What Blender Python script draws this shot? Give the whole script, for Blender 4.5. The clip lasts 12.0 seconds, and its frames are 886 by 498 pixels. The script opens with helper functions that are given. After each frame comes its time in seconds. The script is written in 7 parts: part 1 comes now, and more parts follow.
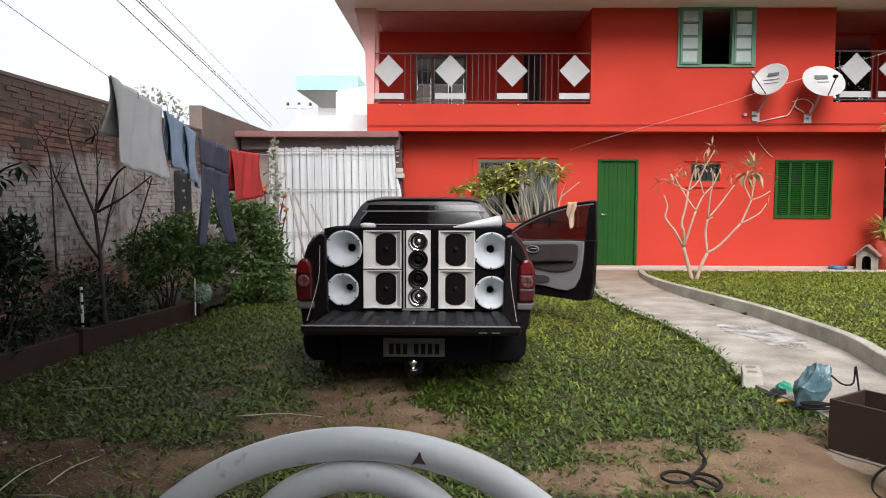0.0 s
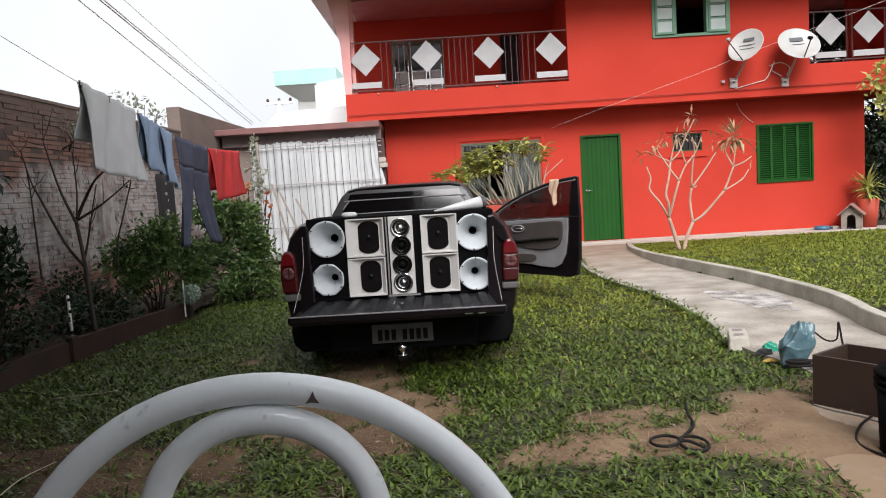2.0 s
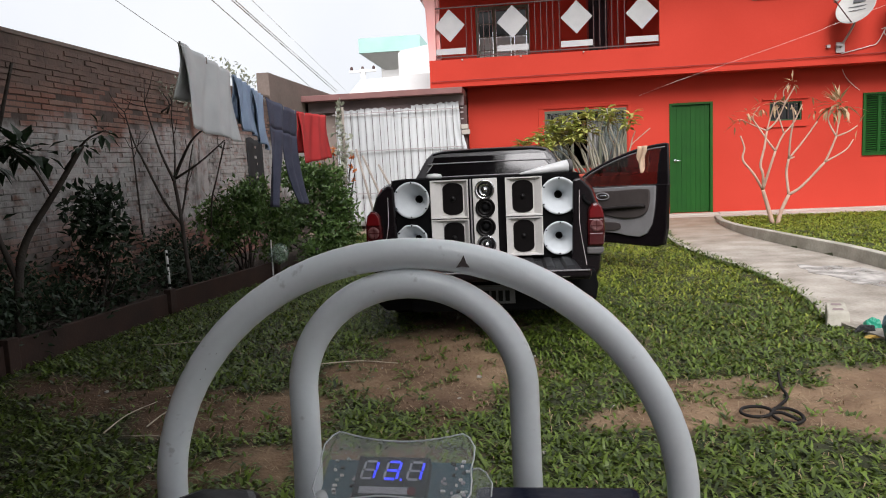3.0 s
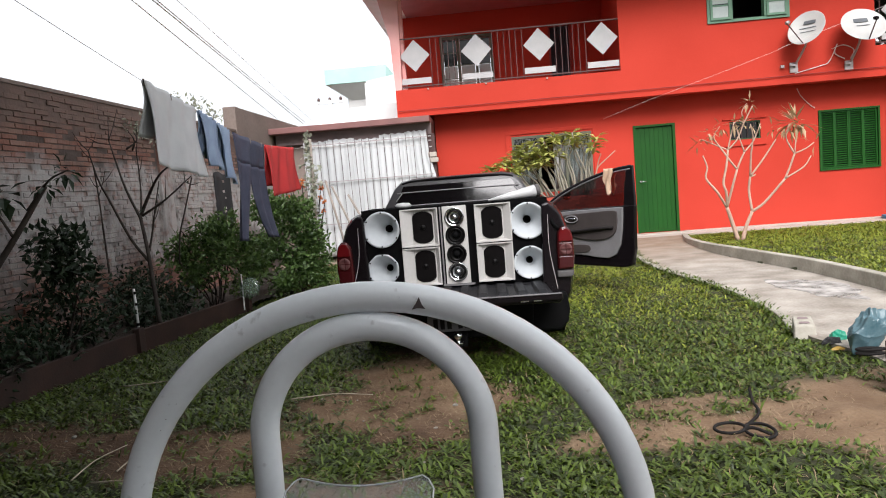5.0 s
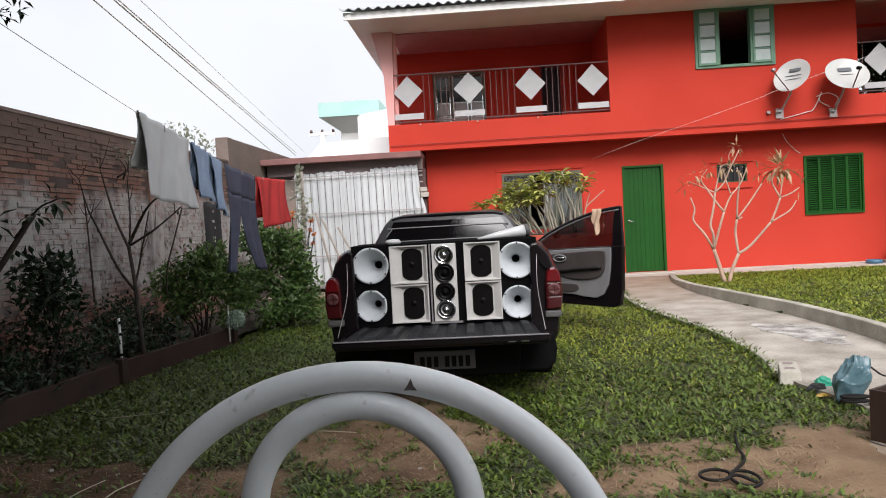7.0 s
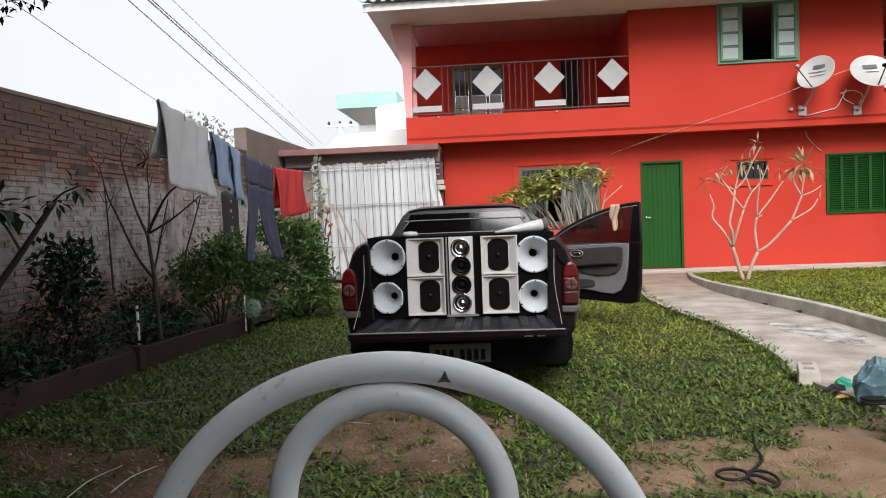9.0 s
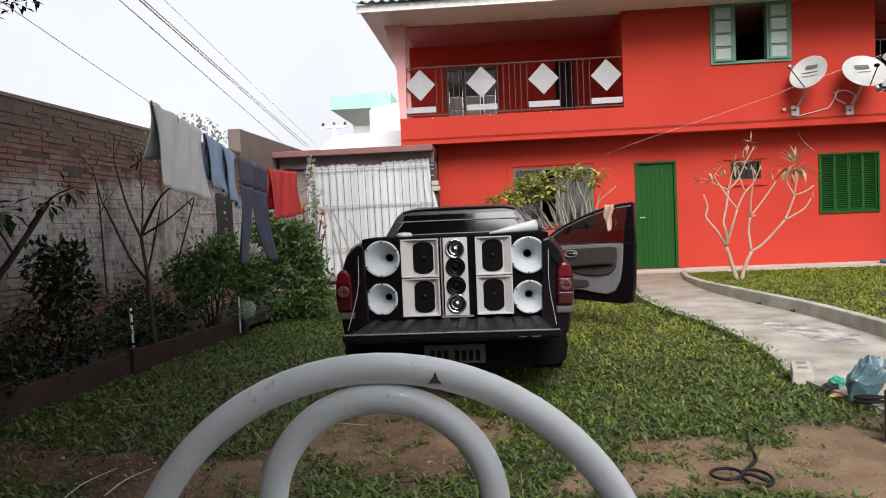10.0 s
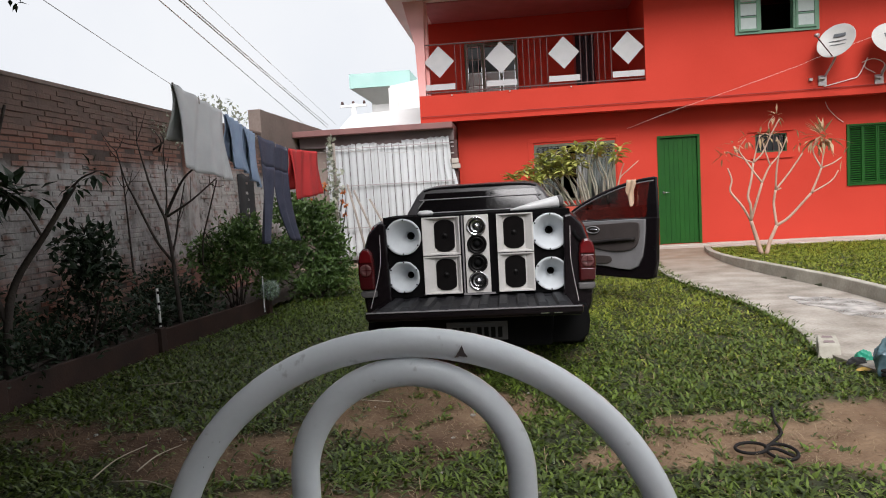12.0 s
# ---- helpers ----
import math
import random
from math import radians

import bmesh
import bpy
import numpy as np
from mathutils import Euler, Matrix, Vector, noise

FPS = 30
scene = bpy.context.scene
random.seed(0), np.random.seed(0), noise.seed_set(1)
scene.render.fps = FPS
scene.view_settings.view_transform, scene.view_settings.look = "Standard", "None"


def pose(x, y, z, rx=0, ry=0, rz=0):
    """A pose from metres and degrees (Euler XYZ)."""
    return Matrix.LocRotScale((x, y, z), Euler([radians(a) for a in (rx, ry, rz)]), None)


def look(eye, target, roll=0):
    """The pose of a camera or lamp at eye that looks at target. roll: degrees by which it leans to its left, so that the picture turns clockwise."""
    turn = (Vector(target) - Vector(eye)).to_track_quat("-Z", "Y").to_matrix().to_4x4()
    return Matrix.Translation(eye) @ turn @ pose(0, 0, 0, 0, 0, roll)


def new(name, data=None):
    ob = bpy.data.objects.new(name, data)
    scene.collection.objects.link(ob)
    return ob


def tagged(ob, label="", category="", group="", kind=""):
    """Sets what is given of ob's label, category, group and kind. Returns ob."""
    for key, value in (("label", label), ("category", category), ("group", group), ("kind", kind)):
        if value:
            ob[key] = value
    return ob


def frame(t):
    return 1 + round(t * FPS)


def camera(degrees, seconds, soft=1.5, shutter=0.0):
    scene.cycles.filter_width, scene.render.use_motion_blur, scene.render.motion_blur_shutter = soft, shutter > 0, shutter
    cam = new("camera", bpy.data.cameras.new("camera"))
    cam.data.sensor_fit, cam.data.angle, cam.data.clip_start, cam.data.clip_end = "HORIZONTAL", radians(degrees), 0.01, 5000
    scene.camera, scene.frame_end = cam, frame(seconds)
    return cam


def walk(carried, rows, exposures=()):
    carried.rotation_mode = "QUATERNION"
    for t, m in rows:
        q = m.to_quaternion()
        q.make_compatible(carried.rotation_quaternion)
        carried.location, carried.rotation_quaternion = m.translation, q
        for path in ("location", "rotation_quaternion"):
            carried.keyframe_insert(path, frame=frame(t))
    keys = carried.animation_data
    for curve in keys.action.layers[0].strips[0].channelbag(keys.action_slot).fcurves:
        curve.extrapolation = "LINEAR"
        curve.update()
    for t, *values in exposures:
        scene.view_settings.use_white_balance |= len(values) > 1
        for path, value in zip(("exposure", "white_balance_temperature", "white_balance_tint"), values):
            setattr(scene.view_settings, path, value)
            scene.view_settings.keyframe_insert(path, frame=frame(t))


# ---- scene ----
cam = camera(64.5, 12.0, soft=1.05)
PATH = [
    (0, (0.075, 0.575, 1.271), (0.039, 2.57, 1.141), 0.2),
    (0.5, (0.092, 0.571, 1.266), (0.054, 2.565, 1.116), -1.2),
    (1, (0.116, 0.57, 1.257), (0.093, 2.562, 1.081), -2.6),
    (1.5, (0.129, 0.564, 1.25), (0.101, 2.557, 1.09), -3.2),
    (2, (0.138, 0.556, 1.246), (0.124, 2.549, 1.079), -3.5),
    (2.5, (0.129, 0.567, 1.237), (0.055, 2.559, 1.07), -3.2),
    (2.9, (0.103, 0.548, 1.203), (-0.116, 2.522, 0.970), -3.0),
    (3, (0.092, 0.553, 1.188), (-0.145, 2.525, 0.951), -2.7),
    (3.1, (0.085, 0.54, 1.178), (-0.194, 2.5, 0.898), -2.5),
    (3.2, (0.079, 0.526, 1.17), (-0.241, 2.476, 0.862), -2.7),
    (3.6, (0.07, 0.512, 1.155), (-0.345, 2.425, 0.745), -3.2),
    (4.25, (0.078, 0.518, 1.16), (-0.28, 2.45, 0.80), -4.4),
    (4.8, (0.096, 0.54, 1.179), (-0.102, 2.518, 0.964), -5.0),
    (5, (0.104, 0.546, 1.197), (-0.052, 2.533, 1.031), -4.5),
    (5.5, (0.109, 0.555, 1.21), (0.001, 2.548, 1.076), -4.2),
    (6, (0.109, 0.551, 1.219), (0.007, 2.545, 1.112), -3.7),
    (6.5, (0.108, 0.548, 1.224), (0.014, 2.544, 1.138), -3.4),
    (7, (0.104, 0.535, 1.228), (-0.014, 2.53, 1.154), -3.1),
    (7.5, (0.098, 0.553, 1.226), (-0.049, 2.545, 1.141), -2.6),
    (9.5, (0.09, 0.546, 1.225), (-0.072, 2.537, 1.134), -2.2),
    (10, (0.093, 0.548, 1.225), (-0.054, 2.541, 1.136), -2.4),
    (10.5, (0.095, 0.542, 1.227), (-0.059, 2.535, 1.146), -2.8),
    (11, (0.096, 0.529, 1.228), (-0.065, 2.52, 1.126), -2.9),
    (11.5, (0.093, 0.537, 1.226), (-0.081, 2.526, 1.109), -3.0),
    (12, (0.091, 0.543, 1.224), (-0.118, 2.526, 1.075), -3.2),
]
EXPOSURE = ((0, 0.0), (2, 0.0), (3.0, -0.05), (3.2, -0.17), (4.0, -0.06), (4.8, 0.15), (5.0, 0.18), (5.5, 0.14), (6.5, -0.02), (7.5, -0.06), (10.5, -0.07), (12, -0.14))
walk(cam, [(t, look(eye, target, roll)) for t, eye, target, roll in PATH], EXPOSURE)

# ---- light ----
SUN = bpy.data.lights.new("sun", "SUN")
SUN.energy, SUN.angle, SUN.color = 4.55, radians(36), (1.0, 0.97, 0.985)
sun = new("sun", SUN)
sun.matrix_world = look((1.2, -10, 9.1), (0, 0, 0))
world = bpy.data.worlds.new("overcast")
scene.world = world
world.use_nodes = True
wn, wl = world.node_tree.nodes, world.node_tree.links
wn.clear()
wout = wn.new("ShaderNodeOutputWorld")
wbg = wn.new("ShaderNodeBackground")
wsky = wn.new("ShaderNodeTexSky")
wsky.sky_type, wsky.sun_disc = "NISHITA", False
wsky.sun_elevation, wsky.sun_rotation = radians(42), radians(173)
wsky.dust_density, wsky.air_density = 4.0, 1.0
wcoord = wn.new("ShaderNodeTexCoord")
wnoise = wn.new("ShaderNodeTexNoise")
wnoise.inputs["Scale"].default_value, wnoise.inputs["Detail"].default_value = 2.2, 6
wramp = wn.new("ShaderNodeValToRGB")
wramp.color_ramp.elements[0].position, wramp.color_ramp.elements[0].color = 0.3, (0.88, 0.905, 0.97, 1)
wramp.color_ramp.elements[1].position, wramp.color_ramp.elements[1].color = 0.55, (0.99, 1.0, 1.03, 1)
wscale = wn.new("ShaderNodeVectorMath")
wscale.operation = "SCALE"
wscale.inputs["Scale"].default_value = 0.10
wmix = wn.new("ShaderNodeMixRGB")
wmix.inputs[0].default_value = 0.88
wl.new(wcoord.outputs["Generated"], wnoise.inputs["Vector"])
wl.new(wnoise.outputs["Fac"], wramp.inputs[0])
wl.new(wsky.outputs[0], wscale.inputs[0])
wl.new(wscale.outputs[0], wmix.inputs[1])
wl.new(wramp.outputs[0], wmix.inputs[2])
wl.new(wmix.outputs[0], wbg.inputs[0])
wbg.inputs[1].default_value = 1.11
wl.new(wbg.outputs[0], wout.inputs[0])

# ---- materials ----


def mat(name, col, col2=None, rough=0.6, metal=0.0, scale=3.0, fine=60.0, bump=0.15, spread=0.5, rand=0.0, island=False, coat=0.0, spec=0.5, translucent=0.0, alpha=1.0):
    """A painted, earthen or leafy surface: two colours mixed by coarse and fine noise, with a fine relief."""
    m = bpy.data.materials.new(name)
    m.use_nodes = True
    n, l = m.node_tree.nodes, m.node_tree.links
    p = n["Principled BSDF"]
    p.inputs["Roughness"].default_value, p.inputs["Metallic"].default_value = rough, metal
    p.inputs["Coat Weight"].default_value, p.inputs["Specular IOR Level"].default_value = coat, spec
    p.inputs["Alpha"].default_value = alpha
    col2 = col2 or tuple(c * 0.75 for c in col)
    tc = n.new("ShaderNodeTexCoord")
    big, small = n.new("ShaderNodeTexNoise"), n.new("ShaderNodeTexNoise")
    big.inputs["Scale"].default_value, big.inputs["Detail"].default_value = scale, 5
    small.inputs["Scale"].default_value, small.inputs["Detail"].default_value = fine, 3
    geo = n.new("ShaderNodeNewGeometry")
    for t in (big, small):
        l.new(geo.outputs["Position"], t.inputs["Vector"])
    add = n.new("ShaderNodeMath")
    add.operation = "MULTIPLY_ADD"
    add.inputs[1].default_value = 0.35
    l.new(small.outputs["Fac"], add.inputs[0])
    l.new(big.outputs["Fac"], add.inputs[2])
    fac = add.outputs[0]
    if rand:
        src = geo.outputs["Random Per Island"] if island else n.new("ShaderNodeObjectInfo").outputs["Random"]
        r = n.new("ShaderNodeMath")
        r.operation = "MULTIPLY_ADD"
        r.inputs[1].default_value = rand
        l.new(src, r.inputs[0])
        l.new(fac, r.inputs[2])
        fac = r.outputs[0]
    mid = 0.67 + rand / 2
    mr = n.new("ShaderNodeMapRange")
    mr.inputs[1].default_value, mr.inputs[2].default_value = mid - spread / 2 - rand / 2, mid + spread / 2 + rand / 2
    l.new(fac, mr.inputs[0])
    mix = n.new("ShaderNodeMixRGB")
    mix.inputs[1].default_value, mix.inputs[2].default_value = (*col, 1), (*col2, 1)
    l.new(mr.outputs[0], mix.inputs[0])
    l.new(mix.outputs[0], p.inputs["Base Color"])
    if bump:
        b = n.new("ShaderNodeBump")
        b.inputs["Strength"].default_value, b.inputs["Distance"].default_value = bump, 0.01
        l.new(small.outputs["Fac"], b.inputs["Height"])
        l.new(b.outputs[0], p.inputs["Normal"])
    if translucent:
        tr = n.new("ShaderNodeBsdfTranslucent")
        ms = n.new("ShaderNodeMixShader")
        ms.inputs[0].default_value = translucent
        l.new(mix.outputs[0], tr.inputs[0])
        l.new(p.outputs[0], ms.inputs[1])
        l.new(tr.outputs[0], ms.inputs[2])
        l.new(ms.outputs[0], n["Material Output"].inputs[0])
    return m


def glass(name, tint, rough=0.03):
    """Thin tinted pane: clear with a tint, and a sharp gloss."""
    m = bpy.data.materials.new(name)
    m.use_nodes = True
    n, l = m.node_tree.nodes, m.node_tree.links
    tr, gl, mx = n.new("ShaderNodeBsdfTransparent"), n.new("ShaderNodeBsdfGlossy"), n.new("ShaderNodeMixShader")
    fr = n.new("ShaderNodeFresnel")
    fr.inputs["IOR"].default_value = 1.5
    tr.inputs[0].default_value = (*tint, 1)
    gl.inputs[0].default_value, gl.inputs["Roughness"].default_value = (1, 1, 1, 1), rough
    l.new(fr.outputs[0], mx.inputs[0])
    l.new(tr.outputs[0], mx.inputs[1])
    l.new(gl.outputs[0], mx.inputs[2])
    l.new(mx.outputs[0], n["Material Output"].inputs[0])
    return m


def glow(name, col, power):
    m = mat(name, col, col, rough=0.4, bump=0)
    p = m.node_tree.nodes["Principled BSDF"]
    p.inputs["Emission Color"].default_value, p.inputs["Emission Strength"].default_value = (*col, 1), power
    return m


RED = mat("red_wall_paint", (0.504, 0.050, 0.032), (0.441, 0.041, 0.025), rough=0.75, scale=0.8, fine=45, bump=0.12, spec=0.10)
# plum lightened in colour to hold the balcony's purple haze
PLUM = mat("hazed_plum_boards", (0.44, 0.19, 0.21), (0.36, 0.15, 0.17), rough=0.7, scale=4)
# dark surfaces of the added roof, wall and floor, to cut bounced light
SHADE_BOARDS = mat("dark_shade_boards", (0.05, 0.035, 0.028), (0.09, 0.06, 0.045), rough=0.8, scale=2)
DARK_FLOOR = mat("dull_red_cement", (0.13, 0.065, 0.05), (0.09, 0.05, 0.04), rough=0.6, scale=2)
SHED_ROOF = mat("dark_shed_roof", (0.24, 0.11, 0.10), (0.17, 0.08, 0.075), rough=0.7, scale=2)
RED_DARK = mat("dark_red_paint", (0.30, 0.03, 0.025), rough=0.7, scale=2)
PINK = mat("faded_pink_paint", (0.74, 0.42, 0.40), (0.68, 0.30, 0.28), rough=0.7, scale=1.5)
WHITE = mat("chalky_white_paint", (0.80, 0.79, 0.78), (0.70, 0.69, 0.67), rough=0.65, scale=2)
GREEN = mat("green_gloss_paint", (0.011, 0.078, 0.009), (0.008, 0.058, 0.008), rough=0.5, scale=4, fine=90, rand=0.2, spec=0.2)
GREEN_DARK = mat("dark_green_paint", (0.012, 0.055, 0.015), rough=0.5)
GREEN_PALE = mat("pale_green_paint", (0.12, 0.24, 0.16), (0.09, 0.19, 0.12), rough=0.55, scale=5)
OLIVE = mat("olive_grey_paint", (0.12, 0.125, 0.085), (0.085, 0.09, 0.06), rough=0.6, scale=5)
# pale edge colour carries the bright glints of the acrylic
RIM = mat("acrylic_edge_glint", (0.80, 0.82, 0.82), rough=0.2, bump=0, alpha=0.8)
FROST = mat("frosted_pane", (0.42, 0.47, 0.45), (0.34, 0.39, 0.38), rough=0.15, scale=6, bump=0.03)
CURTAIN = mat("grey_curtain", (0.40, 0.40, 0.38), (0.22, 0.22, 0.22), rough=0.8, scale=9)
# near-black colour stands in for the shade inside the rooms
DARK_ROOM = mat("unlit_room_dark", (0.035, 0.03, 0.04), rough=0.9, bump=0)
DARK_PANE = mat("dark_window_glass", (0.004, 0.0035, 0.004), spec=0.5, rough=0.06, bump=0)
IRON = mat("dark_iron", (0.055, 0.03, 0.03), (0.10, 0.05, 0.045), rough=0.5, metal=0.3, scale=9)
PLATE_GREY = mat("pale_grey_sheet", (0.440, 0.432, 0.432), (0.368, 0.360, 0.368), rough=0.5, scale=4)
CONCRETE = mat("worn_concrete", (0.448, 0.409, 0.358), (0.213, 0.185, 0.151), rough=0.85, scale=2.6, fine=38, bump=0.5, spread=0.42)
CHALK = mat("chalky_cement_smear", (0.62, 0.59, 0.555), (0.46, 0.43, 0.40), rough=0.9, scale=6, fine=40, bump=0.3)


def earth_dusted(m):
    """Trodden earth spread over the concrete where the path meets the bare yard and the door."""
    n, l = m.node_tree.nodes, m.node_tree.links
    p = n["Principled BSDF"]
    col = p.inputs["Base Color"].links[0].from_socket
    sep, ns = n.new("ShaderNodeSeparateXYZ"), n.new("ShaderNodeTexNoise")
    ns.inputs["Scale"].default_value, ns.inputs["Detail"].default_value = 3.5, 6
    l.new(n["Geometry"].outputs["Position"], sep.inputs[0])
    l.new(n["Geometry"].outputs["Position"], ns.inputs["Vector"])
    reach, ragged, mx = n.new("ShaderNodeMapRange"), n.new("ShaderNodeMath"), n.new("ShaderNodeMixRGB")
    reach.inputs[1].default_value, reach.inputs[2].default_value, reach.inputs[3].default_value, reach.inputs[4].default_value = 3.2, 5.0, 2.3, 0.0
    ragged.operation = "MULTIPLY"
    ragged.use_clamp = True
    door_end, both_ends = n.new("ShaderNodeMapRange"), n.new("ShaderNodeMath")
    door_end.inputs[1].default_value, door_end.inputs[2].default_value, door_end.inputs[3].default_value, door_end.inputs[4].default_value = 9.0, 12.5, 0.0, 1.3
    l.new(sep.outputs["Y"], reach.inputs[0])
    l.new(sep.outputs["Y"], door_end.inputs[0])
    l.new(reach.outputs[0], both_ends.inputs[0])
    l.new(door_end.outputs[0], both_ends.inputs[1])
    l.new(both_ends.outputs[0], ragged.inputs[0])
    l.new(ns.outputs["Fac"], ragged.inputs[1])
    l.new(ragged.outputs[0], mx.inputs[0])
    l.new(col, mx.inputs[1])
    mx.inputs[2].default_value = (0.235, 0.160, 0.100, 1)
    l.new(mx.outputs[0], p.inputs["Base Color"])
    return m


def worn_through(m, scale=6.0, lo=0.30, hi=0.66):
    """A thin film that is rubbed away in ragged spots."""
    n, l = m.node_tree.nodes, m.node_tree.links
    ns, mr = n.new("ShaderNodeTexNoise"), n.new("ShaderNodeMapRange")
    ns.inputs["Scale"].default_value, ns.inputs["Detail"].default_value = scale, 8
    mr.inputs[1].default_value, mr.inputs[2].default_value = lo, hi
    l.new(n["Geometry"].outputs["Position"], ns.inputs["Vector"])
    l.new(ns.outputs["Fac"], mr.inputs[0])
    l.new(mr.outputs[0], n["Principled BSDF"].inputs["Alpha"])
    return m


earth_dusted(CONCRETE)
worn_through(CHALK)
KERB = mat("kerb_concrete", (0.47, 0.44, 0.38), (0.24, 0.225, 0.18), rough=0.9, scale=3.5, fine=35, bump=0.5)
PLINTH = mat("pale_plinth", (0.50, 0.45, 0.40), (0.36, 0.32, 0.28), rough=0.85, scale=2)
FIBRO = mat("fibre_cement", (0.40, 0.43, 0.44), (0.27, 0.29, 0.30), rough=0.85, scale=2.5)
TEAL = mat("teal_fascia", (0.34, 0.58, 0.53), (0.42, 0.62, 0.58), rough=0.6, scale=1.5)
ZINC = mat("white_corrugated_sheet", (0.62, 0.63, 0.635), (0.47, 0.49, 0.50), rough=0.45, scale=1.3, metal=0.1, rand=0.3)


def limewashed(m, lo=0.72, hi=1.74):
    """Old lime wash left in a band of the wall, in flakes of uneven cover."""
    n, l = m.node_tree.nodes, m.node_tree.links
    p = n["Principled BSDF"]
    col = p.inputs["Base Color"].links[0].from_socket
    geo, sep = n["Geometry"], n.new("ShaderNodeSeparateXYZ")
    l.new(geo.outputs["Position"], sep.inputs[0])
    ns, fl = n.new("ShaderNodeTexNoise"), n.new("ShaderNodeTexNoise")
    ns.inputs["Scale"].default_value, ns.inputs["Detail"].default_value = 1.3, 4
    fl.inputs["Scale"].default_value, fl.inputs["Detail"].default_value = 9.0, 6
    for t in (ns, fl):
        l.new(geo.outputs["Position"], t.inputs["Vector"])

    def math_node(op, a, b):
        q = n.new("ShaderNodeMath")
        q.operation = op
        for i, v in enumerate((a, b)):
            if isinstance(v, (int, float)):
                q.inputs[i].default_value = v
            else:
                l.new(v, q.inputs[i])
        return q.outputs[0]
    wob = math_node("MULTIPLY", math_node("SUBTRACT", ns.outputs["Fac"], 0.5), 0.9)
    z = math_node("ADD", sep.outputs["Z"], wob)
    up = n.new("ShaderNodeMapRange")
    up.inputs[1].default_value, up.inputs[2].default_value = lo - 0.1, lo + 0.15
    l.new(z, up.inputs[0])
    down = n.new("ShaderNodeMapRange")
    down.inputs[1].default_value, down.inputs[2].default_value = hi + 0.08, hi - 0.08
    l.new(z, down.inputs[0])
    flake = n.new("ShaderNodeMapRange")
    flake.inputs[1].default_value, flake.inputs[2].default_value, flake.inputs[4].default_value = 0.27, 0.50, 0.9
    l.new(fl.outputs["Fac"], flake.inputs[0])
    cover = math_node("MULTIPLY", math_node("MULTIPLY", up.outputs[0], down.outputs[0]), flake.outputs[0])
    top = n.new("ShaderNodeMapRange")
    top.inputs[1].default_value, top.inputs[2].default_value, top.inputs[4].default_value = 1.95, 2.12, 0.9
    l.new(math_node("ADD", sep.outputs["Z"], math_node("MULTIPLY", wob, 0.5)), top.inputs[0])
    coat = n.new("ShaderNodeMixRGB")
    coat.inputs[2].default_value = (0.17, 0.12, 0.10, 1)
    l.new(top.outputs[0], coat.inputs[0])
    l.new(col, coat.inputs[1])
    col = coat.outputs[0]
    mx = n.new("ShaderNodeMixRGB")
    mx.inputs[2].default_value = (0.50, 0.49, 0.475, 1)
    l.new(cover, mx.inputs[0])
    l.new(col, mx.inputs[1])
    # mould and damp stains, drawn out downwards
    stretch, mould = n.new("ShaderNodeVectorMath"), n.new("ShaderNodeTexNoise")
    stretch.operation = "MULTIPLY"
    stretch.inputs[1].default_value = (1.0, 1.0, 0.45)
    l.new(geo.outputs["Position"], stretch.inputs[0])
    l.new(stretch.outputs[0], mould.inputs["Vector"])
    mould.inputs["Scale"].default_value, mould.inputs["Detail"].default_value, mould.inputs["Roughness"].default_value = 2.6, 7, 0.7
    spots = n.new("ShaderNodeMapRange")
    spots.inputs[1].default_value, spots.inputs[2].default_value, spots.inputs[4].default_value = 0.48, 0.68, 0.62
    l.new(mould.outputs["Fac"], spots.inputs[0])
    stain = n.new("ShaderNodeMixRGB")
    stain.inputs[2].default_value = (0.075, 0.062, 0.056, 1)
    l.new(spots.outputs[0], stain.inputs[0])
    l.new(mx.outputs[0], stain.inputs[1])
    l.new(stain.outputs[0], p.inputs["Base Color"])
    return m


BRICK = limewashed(mat("weathered_clay_brick", (0.25, 0.095, 0.062), (0.30, 0.20, 0.16), rough=0.9, scale=2.2, fine=40, bump=0.6, rand=0.5))
BRICK_FAR = limewashed(mat("weathered_clay_bricks", (0.25, 0.095, 0.062), (0.30, 0.20, 0.16), rough=0.9, scale=2.2, fine=40, bump=0.6, rand=0.5, island=True))
MORTAR = limewashed(mat("grey_mortar", (0.07, 0.05, 0.042), (0.13, 0.10, 0.085), rough=0.95, scale=5.0, fine=30, bump=0.7))
RENDER_COAT = mat("stained_cement_render", (0.17, 0.13, 0.112), (0.29, 0.23, 0.20), rough=0.95, scale=1.2, fine=25, bump=0.5)
EDGING = mat("brown_edging", (0.050, 0.025, 0.018), (0.026, 0.015, 0.012), rough=0.9, scale=4)
BED_SOIL = mat("bed_soil", (0.022, 0.016, 0.012), (0.045, 0.032, 0.023), rough=1.0, scale=6, bump=0.8)
BARK = mat("grey_bark", (0.055, 0.046, 0.042), (0.10, 0.085, 0.075), spec=0.15, rough=0.9, scale=8, bump=0.5)
PALE_BARK = mat("pale_bark", (0.50, 0.34, 0.26), (0.36, 0.24, 0.18), rough=0.8, scale=8, bump=0.3)
GREY_STEM = mat("grey_stem", (0.33, 0.30, 0.24), (0.22, 0.21, 0.16), rough=0.8, scale=8)
LEAF = mat("shrub_leaves", (0.012, 0.036, 0.009), (0.15, 0.25, 0.065), rough=0.42, scale=3, rand=0.9, island=True, bump=0, translucent=0.25)
LEAF_DARK = mat("dark_leaves", (0.008, 0.019, 0.008), (0.032, 0.060, 0.026), rough=0.5, scale=3, rand=0.8, island=True, bump=0, translucent=0.15)
